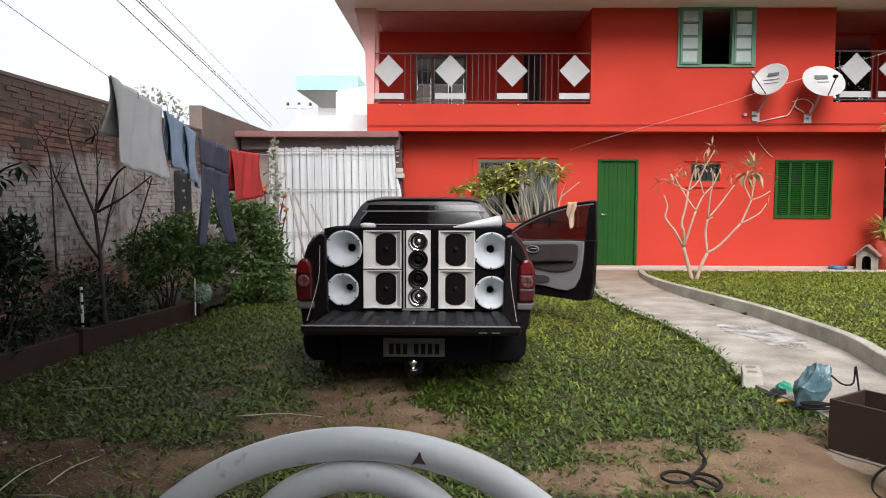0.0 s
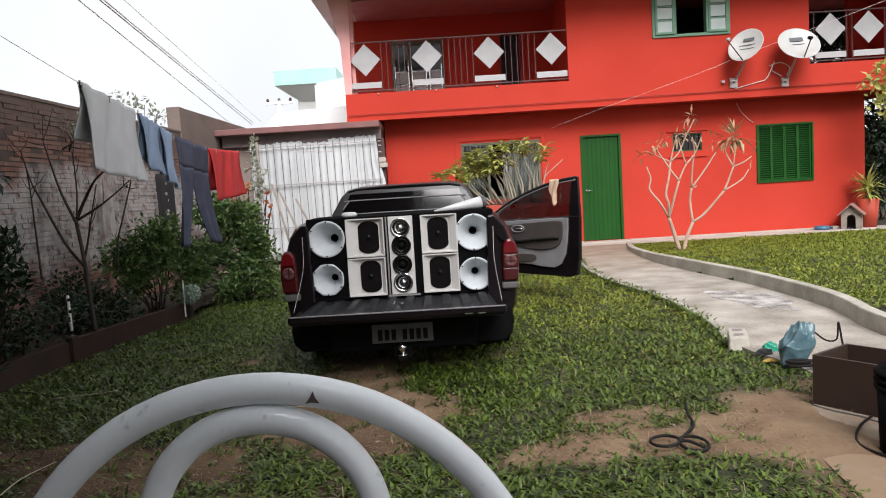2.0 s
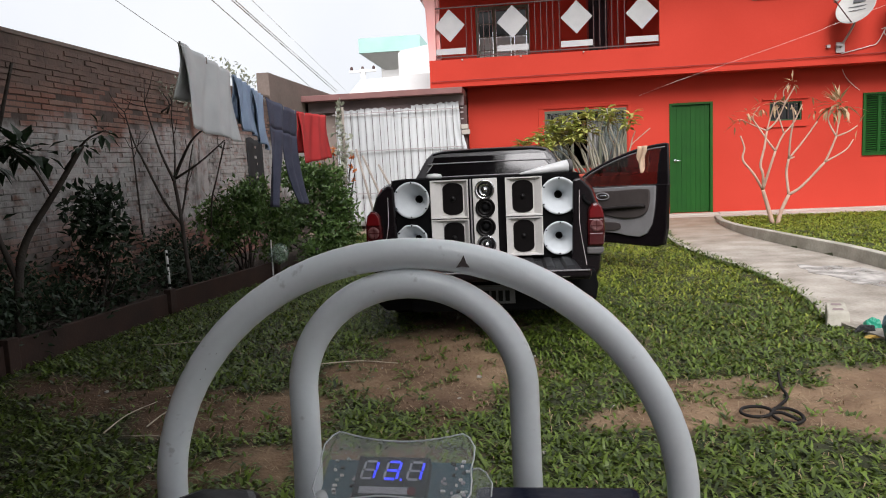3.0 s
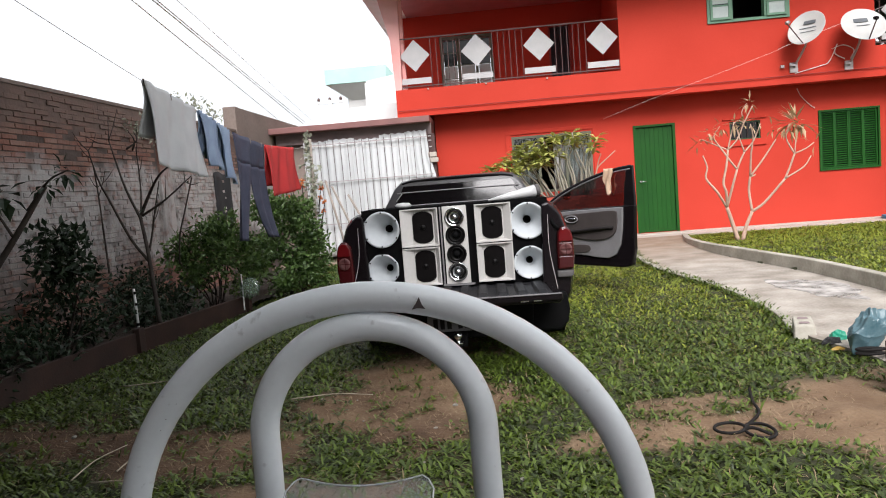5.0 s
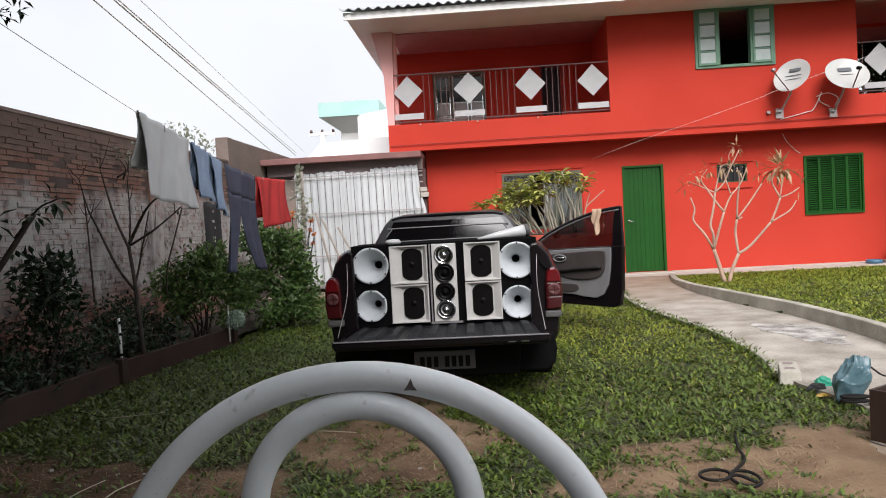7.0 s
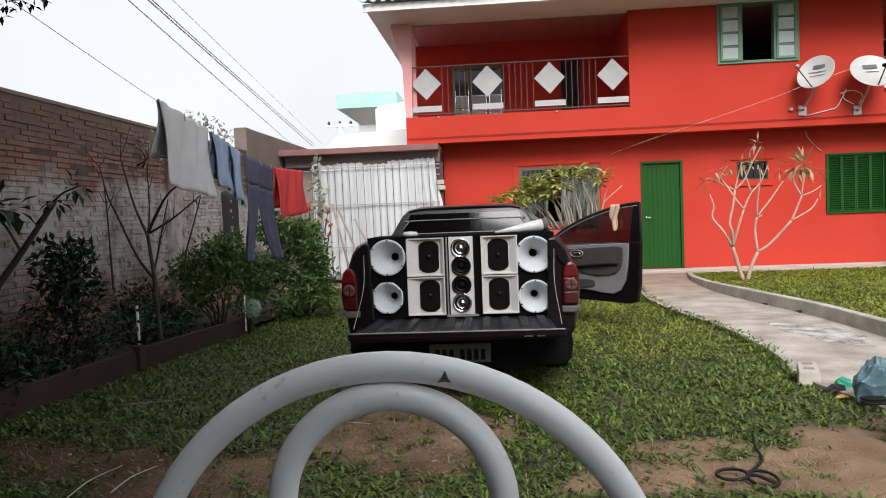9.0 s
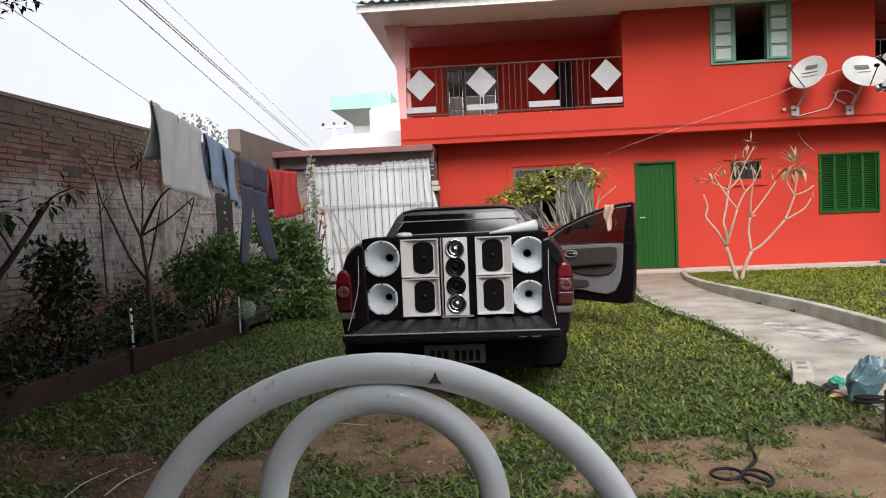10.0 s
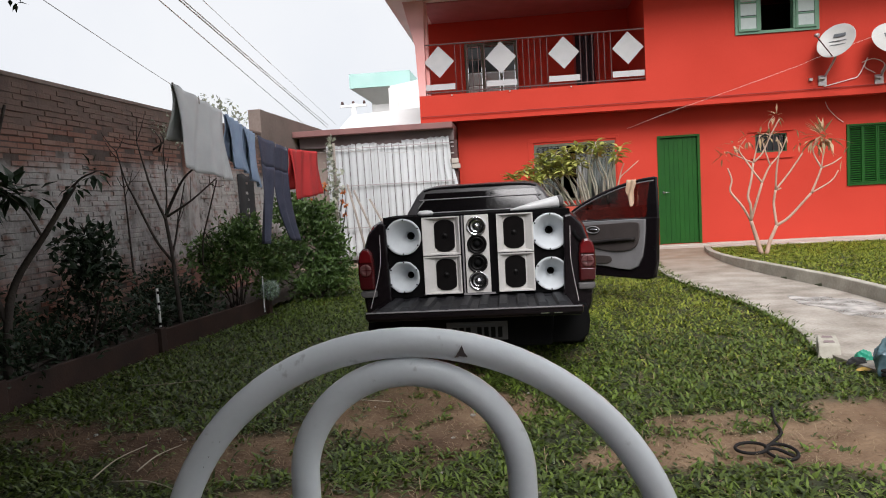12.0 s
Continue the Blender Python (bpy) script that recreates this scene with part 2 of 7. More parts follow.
LEAF_YELLOW = mat("yellow_green_leaves", (0.30, 0.36, 0.075), (0.52, 0.50, 0.17), rough=0.45, scale=3, rand=0.9, island=True, bump=0, translucent=0.25)
LEAF_PALE = mat("pale_leaves", (0.30, 0.33, 0.24), (0.42, 0.42, 0.34), rough=0.5, scale=3, rand=0.8, island=True, bump=0, translucent=0.25)
LEAF_SAGE = mat("sage_leaves", (0.30, 0.22, 0.10), (0.56, 0.38, 0.24), rough=0.5, scale=3, rand=0.9, island=True, bump=0, translucent=0.2)
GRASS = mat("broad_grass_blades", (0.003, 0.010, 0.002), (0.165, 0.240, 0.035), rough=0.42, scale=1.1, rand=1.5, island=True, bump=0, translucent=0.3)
# yellower blades, also brightened in colour for the sunlit lawn
GRASS_SUNNY = mat("sunlit_yellow_grass_blades", (0.055, 0.095, 0.008), (0.36, 0.40, 0.055), rough=0.42, scale=1.3, rand=1.4, island=True, bump=0, translucent=0.3)
STRAW = mat("dry_straw", (0.30, 0.22, 0.13), (0.20, 0.14, 0.08), rough=0.8, scale=3, rand=0.8, island=True, bump=0)
PALE_TWIG = mat("bleached_twig", (0.46, 0.40, 0.31), (0.34, 0.29, 0.22), rough=0.8, scale=20)
PAINT = mat("black_car_paint", (0.006, 0.0045, 0.0055), (0.008, 0.006, 0.007), rough=0.2, scale=1.5, fine=200, bump=0.01, coat=0.08, spec=0.2)
PLASTIC = mat("black_rough_plastic", (0.004, 0.004, 0.0045), (0.006, 0.006, 0.006), spec=0.04, rough=0.65, scale=8, fine=250, bump=0.1)
# black paint with the cab's sky sheen put into a greyer base
SHEEN_PAINT = mat("sheen_grey_black_paint", (0.030, 0.029, 0.032), (0.020, 0.019, 0.021), rough=0.32, scale=4, fine=160, bump=0.02, coat=0.25, spec=0.4)
LINER = mat("ribbed_bed_liner", (0.010, 0.010, 0.012), (0.016, 0.016, 0.018), spec=0.25, rough=0.5, scale=5, fine=120)
RUBBER = mat("tyre_rubber", (0.004, 0.004, 0.004), (0.007, 0.0065, 0.006), spec=0.05, rough=0.85, scale=8)
CARPET = mat("black_box_carpet", (0.0035, 0.0035, 0.004), (0.006, 0.006, 0.006), spec=0.03, rough=0.95, scale=20, fine=300, bump=0.4)
BOX_WHITE = mat("white_box_laminate", (0.55, 0.535, 0.515), (0.45, 0.44, 0.42), rough=0.5, scale=5)
HORN = mat("white_horn_plastic", (0.52, 0.55, 0.57), (0.46, 0.49, 0.51), rough=0.4, scale=5, bump=0.02)
CONE = mat("black_speaker_cone", (0.004, 0.0035, 0.0035), spec=0.15, rough=0.35, scale=12)
GRILLE = mat("dark_grille_cloth", (0.004, 0.0035, 0.0035), (0.007, 0.006, 0.006), spec=0.04, rough=0.7, scale=15, fine=400)
CHROME = mat("brushed_chrome", (0.70, 0.71, 0.73), (0.6, 0.6, 0.62), rough=0.18, metal=1.0, scale=6, bump=0)
STEEL_DULL = mat("dull_steel", (0.30, 0.30, 0.31), rough=0.5, metal=0.4, bump=0)
LAMP_RED = mat("red_lamp_lens", (0.13, 0.007, 0.009), (0.10, 0.005, 0.007), rough=0.1, scale=6, bump=0.05, coat=0.2, spec=0.3)
LAMP_DARK = mat("smoked_red_lens", (0.055, 0.007, 0.008), rough=0.1, scale=6, bump=0.05, coat=0.2, spec=0.3)
LAMP_CLEAR = mat("clear_lamp_lens", (0.145, 0.06, 0.06), rough=0.15, scale=6, spec=0.3)
TRIM_GREY = mat("grey_door_trim", (0.20, 0.195, 0.20), (0.155, 0.15, 0.155), rough=0.6, scale=6)
TRIM_MID = mat("faded_bumper_corner", (0.09, 0.085, 0.085), (0.06, 0.055, 0.055), rough=0.6, scale=6)
DOOR_BROWN = mat("brown_grey_door_panel", (0.062, 0.052, 0.050), (0.048, 0.040, 0.038), spec=0.2, rough=0.6, scale=6)
TRIM_DARK = mat("dark_door_trim", (0.022, 0.019, 0.019), (0.016, 0.014, 0.014), spec=0.12, rough=0.6, scale=6)
TINT = glass("tinted_glass", (0.30, 0.26, 0.26))
ACRYLIC = mat("clear_acrylic_sheet", (0.72, 0.76, 0.78), rough=0.06, bump=0, alpha=0.13)
NUMBER_PLATE = mat("grey_number_plate", (0.115, 0.112, 0.115), (0.085, 0.085, 0.088), spec=0.2, rough=0.4, scale=10)
INK = mat("black_ink", (0.007, 0.007, 0.007), rough=0.6, bump=0, spec=0.1)
GREY_INK = mat("grey_ink", (0.10, 0.11, 0.12), rough=0.6, bump=0)
DISH = mat("white_dish_enamel", (0.482, 0.482, 0.464), (0.413, 0.413, 0.396), rough=0.4, scale=5)
GALVANISED = mat("galvanised_steel", (0.46, 0.42, 0.42), (0.36, 0.32, 0.31), rough=0.45, metal=0.5, scale=9)
TUBE_WHITE = mat("white_enamel_tube", (0.80, 0.84, 0.86), (0.72, 0.76, 0.78), rough=0.28, scale=14, fine=220, bump=0.02, coat=0.3)


def scuffed(m, tone=(0.25, 0.24, 0.24), amount=0.40):
    """Fine scuffs, drips and rubbed spots over a paint coat."""
    n, l = m.node_tree.nodes, m.node_tree.links
    p = n["Principled BSDF"]
    col = p.inputs["Base Color"].links[0].from_socket
    st = n.new("ShaderNodeVectorMath")
    st.operation = "MULTIPLY"
    st.inputs[1].default_value = (1.0, 0.4, 1.0)
    l.new(n["Geometry"].outputs["Position"], st.inputs[0])
    a, b, q = n.new("ShaderNodeTexNoise"), n.new("ShaderNodeTexNoise"), n.new("ShaderNodeMath")
    a.inputs["Scale"].default_value, a.inputs["Detail"].default_value = 30, 8
    b.inputs["Scale"].default_value, b.inputs["Detail"].default_value = 170, 4
    for t in (a, b):
        l.new(st.outputs[0], t.inputs["Vector"])
    q.operation = "MULTIPLY"
    l.new(a.outputs["Fac"], q.inputs[0])
    l.new(b.outputs["Fac"], q.inputs[1])
    r = n.new("ShaderNodeMapRange")
    r.inputs[1].default_value, r.inputs[2].default_value, r.inputs[4].default_value = 0.355, 0.43, amount
    l.new(q.outputs[0], r.inputs[0])
    mx = n.new("ShaderNodeMixRGB")
    mx.inputs[2].default_value = (*tone, 1)
    l.new(r.outputs[0], mx.inputs[0])
    l.new(col, mx.inputs[1])
    l.new(mx.outputs[0], p.inputs["Base Color"])
    return m


TUBE_WHITE = scuffed(TUBE_WHITE)
CHIP = mat("chipped_rust", (0.06, 0.045, 0.045), rough=0.8, bump=0.3)
BATTERY_BLUE = mat("dark_blue_battery_case", (0.003, 0.006, 0.026), (0.002, 0.004, 0.014), spec=0.12, rough=0.35, scale=6)
CASE_BLACK = mat("glossy_black_plastic", (0.002, 0.002, 0.003), (0.004, 0.004, 0.005), spec=0.12, rough=0.3, scale=20, fine=180, bump=0.03)
CIRCUIT = mat("blue_green_circuit_board", (0.02, 0.10, 0.13), (0.01, 0.05, 0.07), rough=0.4, scale=60, fine=300)
LED = glow("lit_blue_segment", (0.035, 0.05, 1.0), 2.2)
LED_OFF = mat("unlit_segment", (0.42, 0.40, 0.44), rough=0.5, bump=0)
WIRE_GREEN = mat("green_wire", (0.02, 0.20, 0.05), rough=0.4, bump=0)
WIRE_RED = mat("red_wire", (0.35, 0.02, 0.02), rough=0.4, bump=0)
CORD = mat("black_cord", (0.008, 0.007, 0.007), (0.015, 0.013, 0.012), rough=0.7, spec=0.2)
PALE_CORD = mat("pale_cord", (0.70, 0.66, 0.63), rough=0.7, bump=0)
CABLE_GREY = mat("grey_overhead_cable", (1.080, 1.065, 1.050), rough=0.7, bump=0)
TOWEL = mat("grey_towel", (0.66, 0.67, 0.67), (0.56, 0.57, 0.58), rough=0.95, scale=5, fine=150, bump=0.5)
BLUE_CLOTH = mat("blue_cloth", (0.22, 0.29, 0.42), (0.30, 0.38, 0.50), rough=0.9, scale=6, fine=150, bump=0.4)
NAVY_CLOTH = mat("navy_cloth", (0.048, 0.054, 0.088), (0.080, 0.086, 0.13), rough=0.9, scale=6, fine=150, bump=0.4)
RED_CLOTH = mat("red_cloth", (0.55, 0.035, 0.035), (0.45, 0.03, 0.03), rough=0.9, scale=6, fine=150, bump=0.4)
TAN_CLOTH = mat("tan_cloth", (0.58, 0.42, 0.30), (0.48, 0.33, 0.22), rough=0.9, scale=12)
SHED_BEAM = mat("grey_brown_beam", (0.25, 0.19, 0.185), (0.17, 0.13, 0.13), rough=0.9, scale=3)
DARK_CLOTH = mat("charcoal_cloth", (0.03, 0.03, 0.032), rough=0.95, scale=8)
BAG_TEAL = mat("teal_plastic_bag", (0.065, 0.14, 0.17), (0.15, 0.24, 0.27), rough=0.25, scale=14, bump=0.05, translucent=0.25)
BAG_GREEN = mat("green_plastic", (0.02, 0.32, 0.20), rough=0.35)
SHEET_WHITE = mat("white_plastic_sheet", (0.52, 0.53, 0.53), (0.44, 0.44, 0.44), rough=0.35, scale=7)
YELLOW = mat("yellow_plastic", (0.42, 0.26, 0.04), rough=0.5)
BROWN_BOX = mat("dark_brown_board", (0.024, 0.012, 0.008), (0.034, 0.018, 0.012), rough=0.55, scale=5, fine=120)
STONE = mat("pale_stone", (0.38, 0.36, 0.32), (0.14, 0.13, 0.11), rough=0.9, scale=22, bump=0.6)
DOGHOUSE = mat("weathered_grey_wood", (0.34, 0.29, 0.24), (0.20, 0.165, 0.14), rough=0.85, scale=6)
DOG_ROOF = mat("worn_roof_sheet", (0.26, 0.11, 0.085), (0.30, 0.20, 0.17), rough=0.85, scale=6)
BLUE_PLASTIC = mat("blue_bowl_plastic", (0.06, 0.16, 0.26), rough=0.4)
ORANGE_POT = mat("terracotta_red_pot", (0.45, 0.06, 0.03), rough=0.7)
ORANGE_PETAL = mat("orange_petals", (0.65, 0.10, 0.04), (0.5, 0.2, 0.05), rough=0.6, rand=0.6, island=True, bump=0, translucent=0.3)
GREEN_DISC = mat("pale_green_disc", (0.22, 0.30, 0.24), (0.28, 0.36, 0.30), rough=0.15, bump=0, alpha=0.35)
WOOD = mat("bleached_wood", (0.34, 0.30, 0.26), (0.24, 0.2, 0.17), rough=0.85, scale=8)


def ground_material():
    """Red-brown soil with litter where the turf is bare, thatch under the grass elsewhere."""
    m = mat("yard_earth", (0.236, 0.158, 0.094), (0.128, 0.074, 0.040), rough=1.0, scale=4.0, fine=48, bump=1.0)
    n, l = m.node_tree.nodes, m.node_tree.links
    p = n["Principled BSDF"]
    soil = p.inputs["Base Color"].links[0].from_socket
    at = n.new("ShaderNodeAttribute")
    at.attribute_name = "bare"
    mx = n.new("ShaderNodeMixRGB")
    th = n.new("ShaderNodeMixRGB")
    # thatch is near black, deepening the shade between the blades
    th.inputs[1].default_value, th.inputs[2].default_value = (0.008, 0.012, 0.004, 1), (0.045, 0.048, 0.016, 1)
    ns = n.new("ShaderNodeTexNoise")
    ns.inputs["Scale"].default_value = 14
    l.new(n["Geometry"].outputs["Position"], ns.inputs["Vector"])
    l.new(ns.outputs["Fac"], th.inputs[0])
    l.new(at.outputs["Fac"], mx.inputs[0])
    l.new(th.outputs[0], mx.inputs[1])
    # soil darkens leftwards: damp tone and the shade there, both in colour
    damp_shade, shaded_wet = n.new("ShaderNodeAttribute"), n.new("ShaderNodeMixRGB")
    damp_shade.attribute_name = "damp_shade"
    shaded_wet.blend_type = "MULTIPLY"
    shaded_wet.inputs[2].default_value = (0.42, 0.34, 0.30, 1)
    l.new(damp_shade.outputs["Fac"], shaded_wet.inputs[0])
    l.new(soil, shaded_wet.inputs[1])
    l.new(shaded_wet.outputs[0], mx.inputs[2])
    l.new(mx.outputs[0], p.inputs["Base Color"])
    return m


EARTH = ground_material()

# ---- mesh helpers ----
RNG = random.Random(7)
NPR = np.random.RandomState(7)


class Shape:
    """Vertices and faces of one mesh, gathered from simple solids."""

    def __init__(self):
        self.v, self.f = [], []

    def add(self, verts, faces):
        k = len(self.v)
        self.v += [tuple(p) for p in verts]
        self.f += [tuple(i + k for i in q) for q in faces]
        return self

    def box(self, x0, x1, y0, y1, z0, z1, m=None):
        c = [(x, y, z) for z in (z0, z1) for x, y in ((x0, y0), (x1, y0), (x1, y1), (x0, y1))]
        if m:
            c = [m @ Vector(p) for p in c]
        return self.add(c, [(3, 2, 1, 0), (4, 5, 6, 7), (0, 1, 5, 4), (1, 2, 6, 5), (2, 3, 7, 6), (3, 0, 4, 7)])

    def prism(self, outline, depth, m):
        """A flat outline in m's x and y, given thickness along m's z."""
        k = len(outline)
        v = [m @ Vector((x, y, 0)) for x, y in outline] + [m @ Vector((x, y, depth)) for x, y in outline]
        return self.add(v, [tuple(range(k))[::-1], tuple(range(k, 2 * k))] + [(i, (i + 1) % k, k + (i + 1) % k, k + i) for i in range(k)])

    def tube(self, pts, r, n=8, r1=None, caps=True):
        pts = [Vector(p) for p in pts]
        k, v, f = len(pts), [], []
        side = None
        for i, p in enumerate(pts):
            d = (pts[min(i + 1, k - 1)] - pts[max(i - 1, 0)]).normalized()
            if side is None:
                side = d.orthogonal().normalized()
            side = (side - d * side.dot(d)).normalized()
            up = d.cross(side)
            rr = r if r1 is None else r + (r1 - r) * i / (k - 1)
            v += [p + (side * math.cos(6.28318 * j / n) + up * math.sin(6.28318 * j / n)) * rr for j in range(n)]
        for i in range(k - 1):
            f += [(i * n + j, i * n + (j + 1) % n, (i + 1) * n + (j + 1) % n, (i + 1) * n + j) for j in range(n)]
        if caps:
            f += [tuple(range(n))[::-1], tuple(range((k - 1) * n, k * n))]
        return self.add(v, f)

    def lathe(self, profile, m, n=28):
        """A profile of (radius, height) turned round m's z."""
        k, v, f = len(profile), [], []
        for r, h in profile:
            v += [m @ Vector((r * math.cos(6.28318 * j / n), r * math.sin(6.28318 * j / n), h)) for j in range(n)]
        for i in range(k - 1):
            f += [(i * n + j, i * n + (j + 1) % n, (i + 1) * n + (j + 1) % n, (i + 1) * n + j) for j in range(n)]
        return self.add(v, f)

    def sheet(self, nu, nv, fn, thick=0.0):
        """A curved sheet: fn(u, v) for u and v from 0 to 1."""
        v = [fn(i / nu, j / nv) for j in range(nv + 1) for i in range(nu + 1)]
        w = nu + 1
        return self.add(v, [(j * w + i, j * w + i + 1, (j + 1) * w + i + 1, (j + 1) * w + i) for j in range(nv) for i in range(nu)])

    def leaf(self, base, way, up, length, width):
        """One folded leaf with a pointed tip."""
        way = way.normalized()
        side = way.cross(up)
        side = side.normalized() if side.length > 1e-4 else way.orthogonal().normalized()
        up = side.cross(way)
        a, t = base + way * length * 0.45, base + way * length - up * length * 0.12
        return self.add([base, a - side * width / 2 + up * width * 0.15, t, a + side * width / 2 + up * width * 0.15, a], [(0, 4, 1), (0, 3, 4), (1, 4, 2), (4, 3, 2)])

    def mesh(self, name):
        me = bpy.data.meshes.new(name)
        me.from_pydata([tuple(p) for p in self.v], [], self.f)
        me.update()
        return me


def part(name, shape, material, parent=None, label="", smooth=False, bevel=0.0, solid=0.0, at=None):
    """Links a shape as one mesh object, under a thing or a part."""
    me = shape if isinstance(shape, bpy.types.Mesh) else shape.mesh(name)
    if not me.materials:
        me.materials.append(material)
    if smooth:
        me.shade_smooth()
    ob = new(name, me)
    if at:
        ob.matrix_basis = at
    if parent:
        ob.parent = parent
        ob.matrix_parent_inverse = parent.matrix_basis.inverted()
    if solid:
        s = ob.modifiers.new("thickness", "SOLIDIFY")
        s.thickness = solid
    if bevel:
        b = ob.modifiers.new("edge", "BEVEL")
        b.width, b.segments, b.limit_method, b.angle_limit = bevel, 2, "ANGLE", radians(40)
    return tagged(ob, label)


def thing(name, at, label, category, group="", kind=""):
    ob = new(name)
    ob.empty_display_size = 0.1
    ob.matrix_basis = Matrix.Translation(at)
    return tagged(ob, label, category, group, kind)


def upright(x, y, z):
    """A frame whose x is the world's x, y the world's z and z points towards the viewer's side (-y)."""
    return Matrix(((1, 0, 0, x), (0, 0, -1, y), (0, 1, 0, z), (0, 0, 0, 1)))


def bent(pts, k=5):
    """A smooth curve through some points."""
    p = [Vector(q) for q in pts]
    p = [p[0] * 2 - p[1]] + p + [p[-1] * 2 - p[-2]]
    out = []
    for i in range(1, len(p) - 2):
        for j in range(k):
            t = j / k
            a, b, c, d = p[i - 1], p[i], p[i + 1], p[i + 2]
            out.append(0.5 * ((2 * b) + (c - a) * t + (2 * a - 5 * b + 4 * c - d) * t * t + (3 * b - a - 3 * c + d) * t ** 3))
    return out + [p[-2]]

# ---- ground ----
BARE = [(-0.45, 4.5, 0.62, 0.62, 1.5), (-0.55, 5.15, 0.48, 0.42, 1.2), (-1.40, 3.85, 0.62, 0.34, 1.45), (-1.95, 4.05, 0.55, 0.28, 1.25), (-1.55, 5.2, 0.26, 0.26, 0.95),
        (0.72, 3.76, 0.42, 0.17, 1.25), (1.22, 3.82, 0.52, 0.22, 1.45), (1.70, 3.90, 0.48, 0.31, 1.7), (2.05, 3.80, 0.50, 0.62, 1.9), (1.15, 4.22, 0.42, 0.22, 0.72),
        (-0.3, 5.95, 0.6, 0.6, 0.8), (-1.45, 5.9, 0.25, 0.3, 0.55), (-2.5, 4.3, 0.6, 0.3, 0.7), (-0.9, 3.2, 0.9, 0.4, 0.7)]
PATH_LEFT = [(2.50, 14.4), (2.42, 13.2), (2.28, 12.0), (2.12, 10.5), (2.13, 9.2), (2.33, 7.7), (2.34, 6.9), (2.30, 6.2), (2.15, 5.45), (2.22, 5.1), (2.29, 4.8), (2.26, 4.5), (2.08, 4.25), (1.88, 4.0), (1.74, 3.7), (1.66, 3.3), (1.58, 2.4)]
PATH_RIGHT = [(3.62, 14.4), (3.42, 13.4), (3.22, 12.4), (3.12, 11.2), (3.13, 10.2), (3.25, 9.2), (3.38, 8.3), (3.42, 7.4), (3.42, 6.8), (3.36, 6.3), (3.22, 5.7), (3.20, 5.1), (3.20, 4.6), (3.24, 4.2), (3.42, 3.75), (3.6, 3.3), (3.7, 2.4)]
EDGE = [(-3.36, 3.2), (-3.22, 4.6), (-3.05, 6.35), (-2.78, 8.3)]


def path_x(line, y):
    ys = [p[1] for p in line][::-1]
    xs = [p[0] for p in line][::-1]
    return np.interp(y, ys, xs)


def soft_noise(x, y, s):
    return np.sin(x * 3.1 * s + 1.3 * np.sin(y * 2.3 * s)) * np.sin(y * 2.7 * s + 1.7 * np.sin(x * 1.9 * s + 0.5))


def bareness(x, y):
    b = np.zeros_like(x)
    for cx, cy, rx, ry, w in BARE:
        b = np.maximum(b, w * np.exp(-(((x - cx) / rx) ** 2 + ((y - cy) / ry) ** 2)))
    b = b + 0.20 * soft_noise(x, y, 1.2) + 0.18 * soft_noise(x + 3, y + 1, 3.1) + 0.10 * soft_noise(x, y, 7.3)
    b = b * np.clip((9.5 - y) / 2.5, 0, 1)
    return np.clip((b - 0.30) / 0.35, 0, 1)


def lawn_height(x, y):
    """The lawn past the kerb lies higher than the path and falls towards the house."""
    r = path_x(PATH_RIGHT, np.clip(y, 3.3, 14.4))
    return np.where((x > r + 0.05) & (y > 3.3) & (y < 14.45), 0.13 - 0.11 * np.clip((y - 10.0) / 3.6, 0, 1), 0.0)


def build_ground():
    xs = np.unique(np.round(np.concatenate([[-900, -300, -90, -30, -12, -8, -5.5], np.arange(-4.2, 3.0, 0.07), np.arange(3.0, 9.5, 0.1), [12, 20, 50, 150, 900]]), 3))
    ys = np.unique(np.round(np.concatenate([[-900, -300, -80, -20, -6, -2, 0, 1, 1.6], np.arange(2.0, 9, 0.07), np.arange(9, 15.6, 0.12), [18, 25, 40, 90, 300, 900]]), 3))
    gx, gy = np.meshgrid(xs, ys)
    b = bareness(gx, gy)
    near = ((gx > -4.2) & (gx < 9.5) & (gy > 1.6) & (gy < 14.4)).astype(float)
    gz = near * (0.012 * soft_noise(gx, gy, 1.7) + 0.008 * soft_noise(gx, gy, 5.0)) - 0.012 + lawn_height(gx, gy) * near
    gz += 0.030 * np.exp(-((gx - 1.78) / 0.30) ** 2 - ((gy - 3.92) / 0.46) ** 2) * (1 + 0.25 * soft_noise(gx, gy, 4.1))
    v = np.stack([gx, gy, gz], -1).reshape(-1, 3)
    w, h = len(xs), len(ys)
    i = (np.arange(h - 1)[:, None] * w + np.arange(w - 1)[None, :]).ravel()
    f = np.stack([i, i + 1, i + w + 1, i + w], -1)
    me = bpy.data.meshes.new("ground")
    me.from_pydata(v.tolist(), [], f.tolist())
    at = me.attributes.new("bare", "FLOAT", "POINT")
    at.data.foreach_set("value", b.ravel().astype(np.float32))
    # blotchy mask growing leftwards, for damp soil and painted shade
    shaded_wet = me.attributes.new("damp_shade", "FLOAT", "POINT")
    shaded_wet.data.foreach_set("value", np.clip(0.10 - 0.42 * (gx - 0.2) + 0.5 * soft_noise(gx, gy, 1.1) + 0.3 * soft_noise(gx, gy, 3.3), 0, 1).ravel().astype(np.float32))
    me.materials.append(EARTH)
    me.shade_smooth()
    tagged(new("ground", me), "yard of red-brown earth under patchy turf", "ground", kind="structure")


build_ground()


